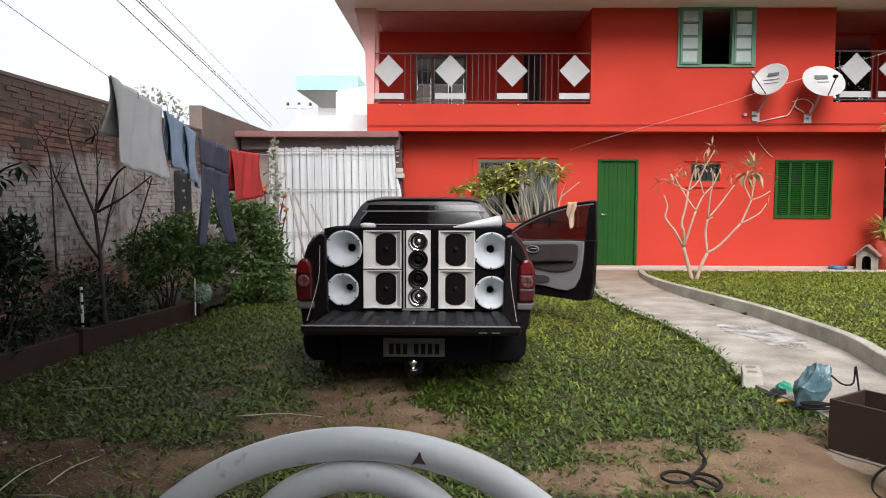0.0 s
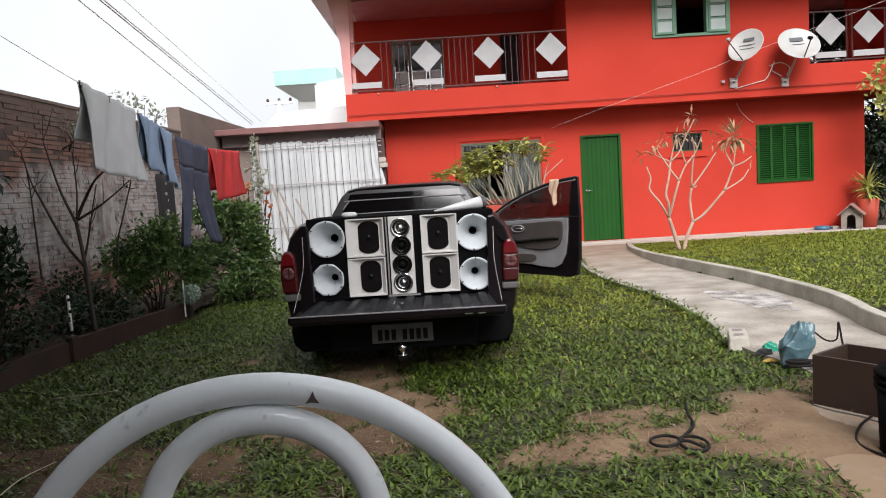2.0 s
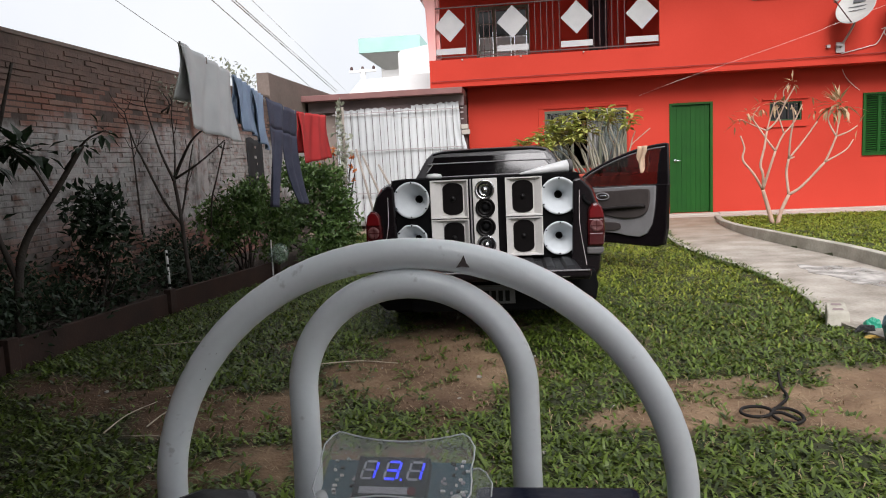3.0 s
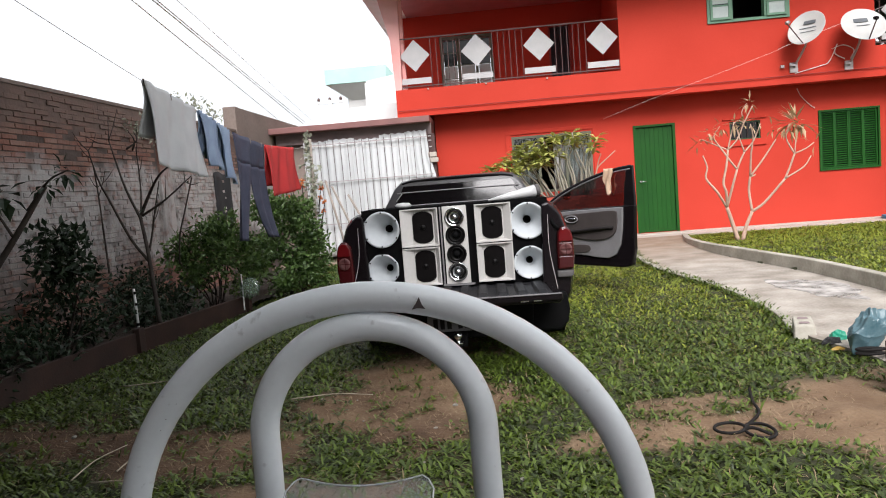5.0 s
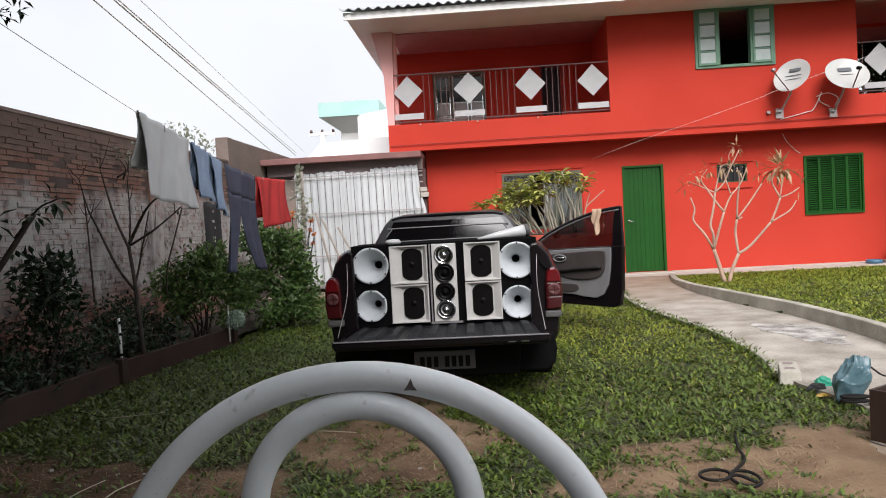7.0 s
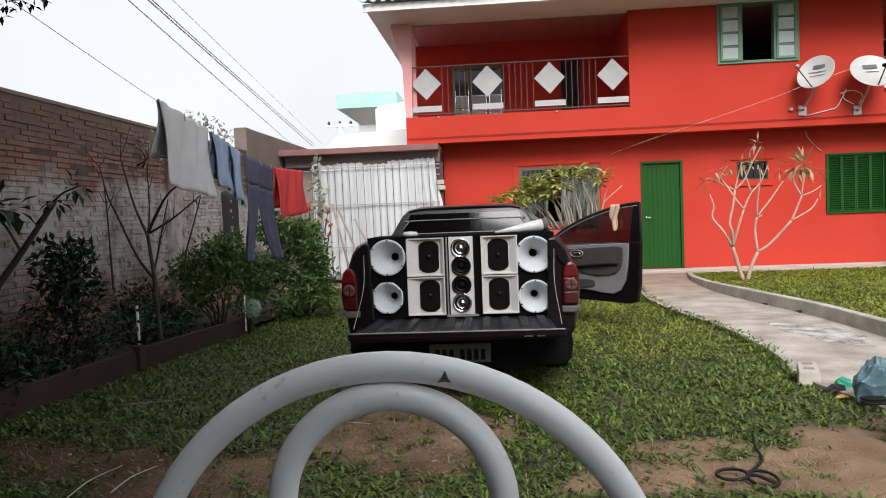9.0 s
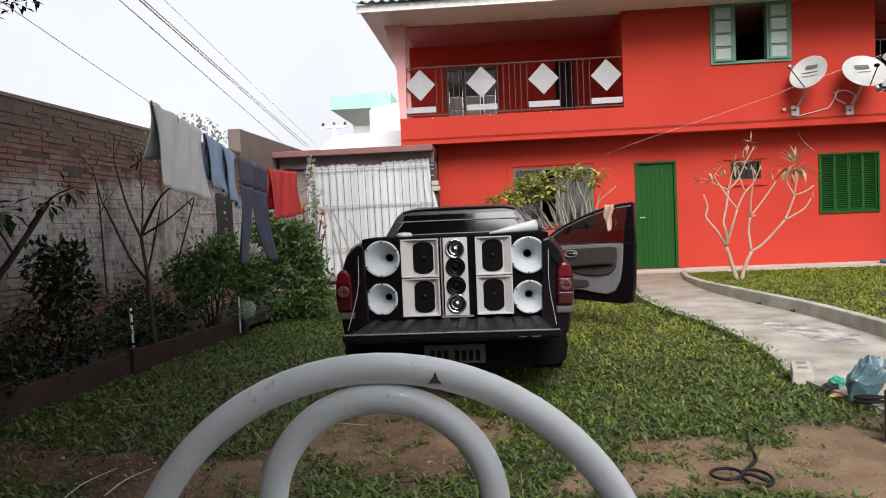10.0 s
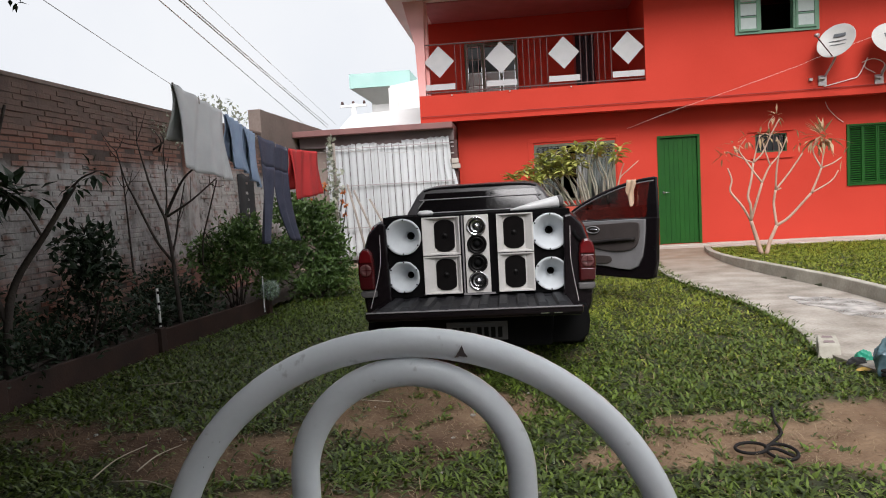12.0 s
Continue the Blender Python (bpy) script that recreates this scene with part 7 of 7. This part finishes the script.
def trousers(y0, y1, drop, material, label):
    """Trousers pegged by the waist: a short seat and two legs that fall in long folds."""
    t = thing("trousers", line_at((y0 + y1) / 2), label, "trousers")
    w = y1 - y0

    def fall(u, d, sway):
        """A spot of the cloth at share u of the waist, d metres down, with the leg swayed by sway."""
        p = line_at(y0 + w * u)
        k = min(1.0, d / drop)
        mid = 0.25 if u < 0.5 else 0.75
        return (p.x + 0.018 * math.sin(u * 19 + 2.5 * k) * (0.4 + k) + 0.03 * math.sin(3.0 * k + 4 * mid), p.y + w * ((mid - u) * 0.40 * k) + sway * k * k, p.z + 0.004 - d)
    part("waist", Shape().sheet(24, 6, lambda u, v: fall(u, 0.27 * v, (0.34 if u > 0.5 else -0.03) * 1.0)), material, t, smooth=True, solid=0.006)
    for a, b, sway in ((0.0, 0.495, -0.03), (0.505, 1.0, 0.34)):
        part("leg", Shape().sheet(16, 22, lambda u, v: fall(a + (b - a) * u, 0.265 + (drop - 0.265) * v, sway)), material, t, smooth=True, solid=0.006)


trousers(7.0, 8.0, 1.02, NAVY_CLOTH, "navy trousers hung by the waist on the washing line")
hung("shirt", 8.04, 9.18, 0.56, 0.52, RED_CLOTH, "bright red shirt hung on the washing line", "shirt", back=0.8)
for y in (5.12, 5.55, 6.0, 6.3, 6.8, 7.05, 7.6, 7.95, 8.3, 9.1):
    p = line_at(y)
    tagged(part("clothes_peg", Shape().box(p.x - 0.006, p.x + 0.006, p.y - 0.006, p.y + 0.006, p.z - 0.03, p.z + 0.018), WOOD, bevel=0.002), "small wooden peg on the washing line", "peg", "pegs on the line")
tagged(part("dark_cloth", Shape().sheet(8, 8, lambda u, v: (-4.0 + 0.012 * math.sin(u * 8), 10.7 + 0.6 * u, 1.72 - 0.75 * v + 0.02 * math.sin(u * 7))), DARK_CLOTH, smooth=True, solid=0.01), "dark cloth hanging against the brick wall", "cloth")

# ---- things beside the path ----
box = thing("brown_box", (2.35, 4.35, 0.006), "open dark brown board box on the concrete", "box")
BM = Matrix.Translation((2.015, 4.19, 0.006)) @ Matrix.Rotation(radians(-56), 4, "Z")
part("front_wall", Shape().box(0, 0.62, 0, 0.016, 0, 0.262, BM), BROWN_BOX, box, bevel=0.002)
part("back_wall", Shape().box(0, 0.62, 0.334, 0.35, 0, 0.262, BM), BROWN_BOX, box, bevel=0.002)
part("end_wall", Shape().box(0, 0.016, 0.016, 0.334, 0, 0.262, BM), BROWN_BOX, box, bevel=0.002)
part("end_wall", Shape().box(0.604, 0.62, 0.016, 0.334, 0, 0.262, BM), BROWN_BOX, box, bevel=0.002)
part("base", Shape().box(0.016, 0.604, 0.016, 0.334, 0, 0.014, BM), BROWN_BOX, box)
tagged(part("cloth_scrap", Shape().sheet(8, 6, lambda u, v: BM @ Vector((0.30 + 0.2 * u, 0.30 + 0.09 * v, 0.264 + 0.03 * math.sin(u * 6 + v * 4)))), SHEET_WHITE, smooth=True, solid=0.004), "white cloth scrap on the rim of the brown box", "cloth")


def crumpled(name, at, rx, ry, h, material, label, seed, cat="bag", lean=0.0, pinch=0.0):
    """A crushed lump of sheet: facets cut by many planes, with sharp creases between them."""
    r = random.Random(seed)
    cuts = []
    for _ in range(24):
        d = Vector((r.gauss(0, 1), r.gauss(0, 1), abs(r.gauss(0, 0.9)) - 0.1)).normalized()
        cuts.append((d, r.uniform(0.70, 1.05)))
    ph = [r.uniform(0, 6) for _ in range(3)]

    def fn(u, v):
        a, e = u * 6.2832, v * math.pi * 0.5
        d = Vector((math.cos(a) * math.cos(e), math.sin(a) * math.cos(e), math.sin(e)))
        k = min(q / max(d.dot(c), 0.25) for c, q in cuts) * (1 - 0.09 * abs(math.sin(2.0 * a + ph[0] + 5 * e)) - 0.05 * abs(math.sin(5 * a + ph[1] - 4 * e)))
        w = k * (1 - pinch * max(0.0, 1 - d.z / 0.5) ** 0.8)
        return (at[0] + rx * d.x * w + lean * d.z * k, at[1] + ry * d.y * w, at[2] + h * d.z * k)
    return tagged(part(name, Shape().sheet(64, 24, fn), material), label, cat)


crumpled("plastic_bag", (2.28, 4.93, 0.01), 0.175, 0.14, 0.31, BAG_TEAL, "crumpled blue-green plastic bag on the path edge", 21, lean=0.035, pinch=0.5)
crumpled("plastic_bag", (2.40, 4.66, 0.004), 0.10, 0.09, 0.17, SHEET_WHITE, "crumpled white plastic bag beside the brown box", 5)
crumpled("plastic_bag", (2.29, 5.27, 0.02), 0.075, 0.05, 0.085, BAG_GREEN, "crumpled bright green plastic wrapper by the bag", 8)
crumpled("shoe", (2.20, 5.18, 0.02), 0.075, 0.045, 0.06, DARK_CLOTH, "dark scuffed shoe on the path edge", 9, "shoe")
crumpled("yellow_scrap", (2.18, 5.04, 0.012), 0.065, 0.018, 0.022, YELLOW, "yellow plastic scrap in the grass", 12, "scrap")
tagged(part("coiled_cord", Shape().tube(bent([(2.27 + 0.095 * math.cos(a), 4.80 + 0.05 * math.sin(a), 0.03 + 0.004 * a) for a in np.linspace(0, 12, 22)], 2), 0.009, 6), CORD, smooth=True), "coiled dark cord under the plastic bag", "cord")
KB = Matrix.Translation((2.15, 5.46, 0.0)) @ Matrix.Rotation(radians(-12), 4, "Z")
block = thing("concrete_block", (2.15, 5.46, 0), "pale broken hollow concrete block ending the path edging", "block")
part("body", Shape().add([KB @ Vector(p) for p in ((-0.075, -0.07, -0.02), (0.07, -0.075, -0.02), (0.072, 0.10, -0.02), (-0.06, 0.10, -0.02), (-0.065, -0.045, 0.085), (0.066, -0.05, 0.09), (0.066, 0.10, 0.135), (-0.052, 0.10, 0.13))],
                         [(3, 2, 1, 0), (4, 5, 6, 7), (0, 1, 5, 4), (1, 2, 6, 5), (2, 3, 7, 6), (3, 0, 4, 7)]), KERB, block, bevel=0.010)
# each hollow is a flat quad with its shade put into the colour
for yy in (0.0, 0.065):
    part("hollow", Shape().add([KB @ Vector(p) for p in ((-0.032, yy - 0.014, 0.100 + yy * 0.3), (0.04, yy - 0.016, 0.100 + yy * 0.3), (0.034, yy + 0.014, 0.108 + yy * 0.3), (-0.022, yy + 0.016, 0.108 + yy * 0.3))], [(0, 1, 2, 3)]), SHED_BEAM, block, "flat dark patch for a hollow in the block")
tagged(part("strap", Shape().tube(bent([(2.44, 4.98, 0.20), (2.50, 4.95, 0.15), (2.56, 4.94, 0.16), (2.565, 4.93, 0.27), (2.585, 4.92, 0.13), (2.60, 4.9, 0.03)], 5), 0.006, 6), CORD, smooth=True), "thin dark strap standing beside the bag", "strap")
smear = []
for i, a in enumerate(np.linspace(0, 6.283, 41)[:-1]):
    r = 1 + 0.16 * math.sin(3 * a + 1) + 0.10 * math.sin(7 * a) + 0.06 * math.sin(13 * a + 2)
    smear.append((0.27 * r * math.cos(a), 0.62 * r * math.sin(a)))
tagged(part("cement_smear", Shape().prism(smear, 0.003, Matrix.Translation((3.02, 7.25, 0.028)) @ Matrix.Rotation(radians(8), 4, "Z")), CHALK), "chalky white cement smear dried on the path", "cement smear", kind="structure")
knot = [(1.385, 4.32, 0.02), (1.33, 4.12, 0.014), (1.30, 3.95, 0.014), (1.20, 3.80, 0.016), (1.165, 3.745, 0.022)]
knot += [(1.215 + 0.062 * math.cos(a), 3.705 + 0.085 * math.sin(a), 0.016 + 0.004 * math.sin(a)) for a in np.linspace(2.6, -3.3, 14)]
knot += [(1.095 + 0.066 * math.cos(a), 3.745 + 0.066 * math.sin(a), 0.020 + 0.004 * math.cos(a)) for a in np.linspace(-0.2, 5.8, 14)]
knot += [(1.19, 3.70, 0.03), (1.24, 3.64, 0.02)]
tagged(part("cable_coil", Shape().tube(bent(knot, 4), 0.0075, 8), CORD, smooth=True), "loosely coiled black cable on the bare earth", "cable")
tagged(part("cable", Shape().tube(bent([(2.17, 3.93, 0.014), (2.05, 3.82, 0.014), (1.945, 3.68, 0.014), (1.905, 3.57, 0.014), (1.93, 3.46, 0.014), (2.00, 3.33, 0.014)], 5), 0.006, 6), CORD, smooth=True), "black cable looping from the brown box", "cable")
tagged(part("cord", Shape().tube(bent([(2.00, 4.16, 0.010), (2.05, 4.05, 0.010), (2.12, 3.96, 0.010), (2.18, 3.82, 0.010), (2.30, 3.66, 0.010), (2.42, 3.50, 0.010)], 5), 0.004, 6), TRIM_GREY, smooth=True), "thin grey cord lying along the brown box", "cord")
BUCKET = Matrix.Translation((2.06, 3.47, 0.005))
bucket = thing("bucket", (2.06, 3.47, 0.005), "black plastic bucket with a ribbed rim on the path", "bucket")
part("body", Shape().lathe([(0.0, 0.0), (0.110, 0.0), (0.116, 0.008), (0.128, 0.30), (0.124, 0.30), (0.112, 0.012), (0.0, 0.012)], BUCKET, 32), PLASTIC, bucket, smooth=True)
for z in (0.285, 0.315, 0.345):
    part("rim", Shape().lathe([(0.124, z), (0.138, z), (0.139, z + 0.012), (0.128, z + 0.016), (0.122, z + 0.032), (0.120, z)], BUCKET, 32), PLASTIC, bucket, smooth=True)
for pts in ([(-2.50, 5.02, 0.05), (-2.34, 5.03, 0.055), (-2.11, 5.13, 0.05)], [(-1.90, 3.50, 0.02), (-1.91, 3.72, 0.028), (-1.87, 3.94, 0.02)], [(-1.73, 3.58, 0.02), (-1.72, 3.75, 0.03), (-1.68, 3.93, 0.02)],
            [(-1.78, 3.46, 0.02), (-1.60, 3.44, 0.03), (-1.42, 3.36, 0.02)], [(-1.2, 4.6, 0.02), (-0.95, 4.66, 0.02), (-0.7, 4.6, 0.02)]):
    tagged(part("twig", Shape().tube(bent(pts, 4), 0.0042, 5, r1=0.002), PALE_TWIG, smooth=True), "thin pale dry twig lying on the ground", "twig", "twigs on the ground")
peb = Shape()
for _ in range(45):
    x, y, r = RNG.uniform(-3.0, 2.0), RNG.uniform(2.8, 5.0), RNG.uniform(0.006, 0.018)
    peb.lathe([(0, 0), (r, 0.1 * r), (r * 0.9, 0.6 * r), (0, 0.8 * r)], Matrix.Translation((x, y, -0.008)) @ Matrix.Rotation(RNG.uniform(0, 3), 4, "Z") @ Matrix.Diagonal((1, 0.7, 1, 1)), 7)
tagged(part("pebbles", peb, STONE), "scattered small pebbles and leaves on bare earth", "pebbles", kind="stuff")

# ---- beyond the yard ----
far = thing("neighbour_house", (-3.2, 22, 0), "white neighbouring house with a teal concrete canopy", "house", kind="structure")
part("wall", Shape().box(-4.4, -0.6, 23.5, 30, 0, 5.0), WHITE, far)
part("canopy", loft([[(-4.95, 22.8, 5.25), (-3.0, 22.8, 5.25), (-3.0, 30, 5.25), (-4.95, 30, 5.25)], [(-4.95, 22.8, 4.80), (-3.0, 22.8, 4.80), (-3.0, 30, 4.80), (-4.95, 30, 4.80)]]), TEAL, far)
part("canopy_underside", loft([[(-4.93, 22.85, 4.795), (-1.0, 22.85, 4.795), (-1.0, 29, 4.795), (-4.93, 29, 4.795)], [(-4.28, 23.5, 4.34), (-1.0, 23.5, 4.34), (-1.0, 28.9, 4.34), (-4.28, 28.9, 4.34)]]), WHITE, far)
shop = thing("white_annexe", (-2.5, 18.5, 0), "low white annexe behind the shed", "house", kind="structure")
part("roof", loft([[(-4.6, 17.6, 2.5), (-1.6, 17.6, 2.5), (-1.6, 21.5, 2.5), (-4.6, 21.5, 2.5)], [(-4.0, 18.6, 3.45), (-1.6, 18.6, 3.55), (-1.6, 21.0, 3.55), (-4.0, 21.0, 3.45)]]), WHITE, shop)
part("gable", Shape().prism([(-3.62, 0.0), (-1.6, 0.0), (-1.6, 5.05), (-3.60, 4.76)], 0.15, upright(0, 22.7, 0)), WHITE, shop)
part("corner_strip", Shape().box(-3.66, -3.36, 22.51, 22.548, 0.0, 4.70), WHITE, shop, bevel=0.01)
upole = thing("utility_pole", (-6.6, 30, 0), "concrete utility pole with a crossarm and insulators", "pole")
part("pole", Shape().tube([(-6.9, 32, 0), (-6.9, 32, 5.6)], 0.12, 10), WHITE, upole, smooth=True)
part("crossarm", Shape().box(-7.5, -6.3, 31.9, 32.0, 5.45, 5.56), WHITE, upole)
for x in (-7.4, -6.9, -6.4):
    part("insulator", Shape().lathe([(0, 0), (0.05, 0), (0.07, 0.06), (0.05, 0.14), (0, 0.16)], Matrix.Translation((x, 31.95, 5.56)), 10), IRON, upole, smooth=True)


def wire(a, b, sag, r, label):
    a, b = Vector(a), Vector(b)
    pts = [a.lerp(b, k / 14) - Vector((0, 0, sag * 4 * (k / 14) * (1 - k / 14))) for k in range(15)]
    tagged(part("overhead_wire", Shape().tube(pts, r * 1.4, 6), CABLE_GREY), label, "wire", "overhead wires")


wire((-3.34, 0.0, 4.57), (-8.44, 30.0, 4.42), 0.0, 0.008, "thin grey overhead wire over the wall")
wire((-3.33, 0.0, 4.57), (-7.66, 30.0, 4.42), 0.0, 0.010, "thicker grey overhead wire over the wall")
wire((-3.28, 0.0, 4.60), (-7.60, 30.0, 4.50), 0.05, 0.008, "grey overhead wire running beside another")
wire((-3.05, 0.0, 4.55), (-7.25, 30.0, 4.5), 0.0, 0.004, "faint thin overhead wire")
shrub("wall_creeper", (-4.0, 8.4, 1.9), [((-3.93, 8.3, 2.16), 0.09), ((-3.93, 8.55, 2.20), 0.10), ((-3.92, 8.8, 2.14), 0.09)], 45, 0.055, LEAF_PALE, "pale-leaved creeper hanging over the wall top", 3, "plant")
shrub("tree_beyond_wall", (-4.7, 11.1, 0), [((-4.48, 11.0, 2.88), 0.15), ((-4.28, 11.1, 2.74), 0.14), ((-4.12, 11.2, 2.60), 0.10)], 90, 0.08, LEAF_PALE, "pale sparse treetop rising behind the brick wall", 6, "tree")
# crown lumps out of view, placed to shade the left of the yard
CROWN = [((-4.3, 4.4, 4.1), 0.8)]
for k in range(26):
    CROWN.append(((RNG.uniform(-5.2, -0.9), RNG.uniform(-3.2, 2.6), RNG.uniform(4.1, 6.0)), RNG.uniform(0.6, 0.95)))
for k in range(12):
    CROWN.append(((RNG.uniform(-5.6, -4.1), RNG.uniform(2.4, 4.6), RNG.uniform(3.6, 5.8)), RNG.uniform(0.6, 0.85)))
for k in range(24):
    yy = 1.8 + 2.5 * (k % 8) / 7
    rr = RNG.uniform(0.5, 0.65)
    CROWN.append(((-4.6 + 2.6 * (k // 8) / 2 + RNG.uniform(-0.3, 0.3), yy, max(3.0, 1.35 + 0.345 * yy) + rr * 1.15 + 0.15 + RNG.uniform(0, 0.5)), rr))
for k in range(22):
    yy, xx, rr = 4.4 + 3.6 * (k % 11) / 10, -5.6 + 1.9 * (k // 11) + RNG.uniform(-0.4, 0.3), RNG.uniform(0.5, 0.65)
    CROWN.append(((xx, yy, 1.45 + 0.37 * (yy - 0.55) + 0.06 * abs(xx) + rr * 1.2 + RNG.uniform(0, 0.5)), rr))
for k in range(8):
    yy, xx, rr = 4.75 + 0.65 * (k // 4), -4.3 + 0.6 * (k % 4), 0.46
    CROWN.append(((xx, yy, 1.27 + 0.352 * (yy - 0.55) + 0.06 * abs(xx) + rr * 1.15 + RNG.uniform(0.05, 0.3)), rr))
shade = shrub("shade_tree", (-5.0, 1.0, 0), CROWN, 41000, 0.17, LEAF_DARK, "leafy tree overhanging the wall, its unseen crown spread wide to shade the yard", 16, "tree")
part("branch", Shape().tube(bent([(-4.4, 3.6, 3.9), (-3.6, 4.5, 3.3), (-3.0, 5.0, 2.86)], 5), 0.03, 8, r1=0.008), BARK, shade, smooth=True)
tw = Shape()
for c in ((-3.05, 5.0, 2.78), (-3.12, 4.98, 2.70), (-2.86, 5.02, 2.80), (-3.0, 4.95, 2.88), (-3.2, 4.9, 2.82), (-2.93, 5.0, 2.76)):
    for _ in range(13):
        d = rand_dir(-0.4)
        tw.leaf(Vector(c) + rand_dir() * 0.05, d, Vector((0, 0, 1)), 0.085 * RNG.uniform(0.6, 1.2), 0.028)
part("leaf_spray", tw, LEAF_DARK, shade)
shrub("corner_shrub", (9.0, 13.3, 0.1), [((8.04, 13.4, 2.66), 0.15), ((8.24, 13.4, 2.42), 0.20), ((8.18, 13.4, 2.88), 0.15), ((8.5, 13.4, 2.6), 0.26), ((8.9, 13.3, 2.6), 0.35), ((8.12, 13.4, 2.22), 0.12)], 720, 0.13, LEAF_YELLOW, "yellow-green leafy shrub at the corner of the house", 5)
shrub("dark_hedge", (9.8, 16.2, 0), [((9.25, 15.9, 0.7), 0.42), ((9.3, 16.0, 1.35), 0.42), ((9.3, 15.9, 2.0), 0.40), ((9.9, 16.1, 0.9), 0.5), ((9.9, 16.1, 1.7), 0.5), ((10.5, 16.2, 1.2), 0.55), ((9.8, 16.0, 2.35), 0.35), ((10.5, 16.2, 2.1), 0.5)], 4200, 0.15, LEAF_DARK, "dense dark hedge beyond the corner of the house", 6)
shrub("garden_tree", (10.6, 18.4, 0), [((9.45, 17.9, 4.55), 0.42), ((9.95, 18.1, 4.75), 0.42), ((9.35, 17.8, 3.85), 0.40), ((9.95, 18.0, 4.05), 0.42), ((9.5, 18.1, 3.25), 0.40), ((10.2, 18.2, 3.4), 0.45), ((10.5, 18.2, 4.5), 0.45), ((9.25, 17.7, 3.0), 0.36), ((9.75, 17.9, 2.95), 0.36), ((11.0, 17.5, 4.6), 0.9), ((10.2, 18.0, 4.0), 0.8), ((11.8, 18, 3.6), 0.9), ((10.4, 17.6, 5.4), 0.7), ((9.6, 18.2, 4.9), 0.6)], 8200, 0.15, LEAF_DARK, "dark tree standing behind the side balcony", 5, "tree")

# ---- bricks of the boundary wall ----
MESHES = []
for k in range(7):
    r = random.Random(40 + k)
    dx = 0.008 + 0.007 * r.random()
    c = [(0, -0.0965 + 0.003 * r.random(), -0.0235 + 0.006 * r.random()), (0, 0.0965 - 0.003 * r.random(), -0.0235 + 0.006 * r.random()), (0, 0.0965 - 0.003 * r.random(), 0.0225 - 0.005 * r.random()), (0, -0.0965 + 0.003 * r.random(), 0.0225 - 0.005 * r.random())]
    s = Shape().add([(-0.02, *p[1:]) for p in c] + [(dx - 0.004, *p[1:]) for p in c] + [(dx, p[1] * 0.96, p[2] * 0.86) for p in c],
                    [(0, 1, 5, 4), (1, 2, 6, 5), (2, 3, 7, 6), (3, 0, 4, 7), (4, 5, 9, 8), (5, 6, 10, 9), (6, 7, 11, 10), (7, 4, 8, 11), (8, 9, 10, 11)])
    me = s.mesh("brick")
    me.materials.append(BRICK)
    MESHES.append(me)
rest, count = Shape(), 0
for row in range(48):
    z = 0.08 + row * 0.0505
    if z > 2.38:
        break
    for col in range(50):
        y = 2.4 + col * 0.193 + (0.0965 if row % 2 else 0)
        if y > 11.75 or any(a - 0.1 < y < b + 0.1 for a, b in ((9.0, 9.3),)) or RNG.random() < 0.06:
            continue
        x = -4.014 + RNG.uniform(-0.010, 0.006)
        if 4.7 < y < 8.4 and 0.9 < z < 2.1 and count < 300:
            part("brick", MESHES[(row * 7 + col * 3) % 7], BRICK, wall, at=Matrix.Translation((x, y, z)))
            count += 1
        else:
            q = MESHES[(row * 5 + col) % 7]
            rest.add([(v.co.x + x, v.co.y + y, v.co.z + z) for v in q.vertices], [tuple(p.vertices) for p in q.polygons])
tagged(part("bricks", rest, BRICK_FAR, wall), kind="stuff")
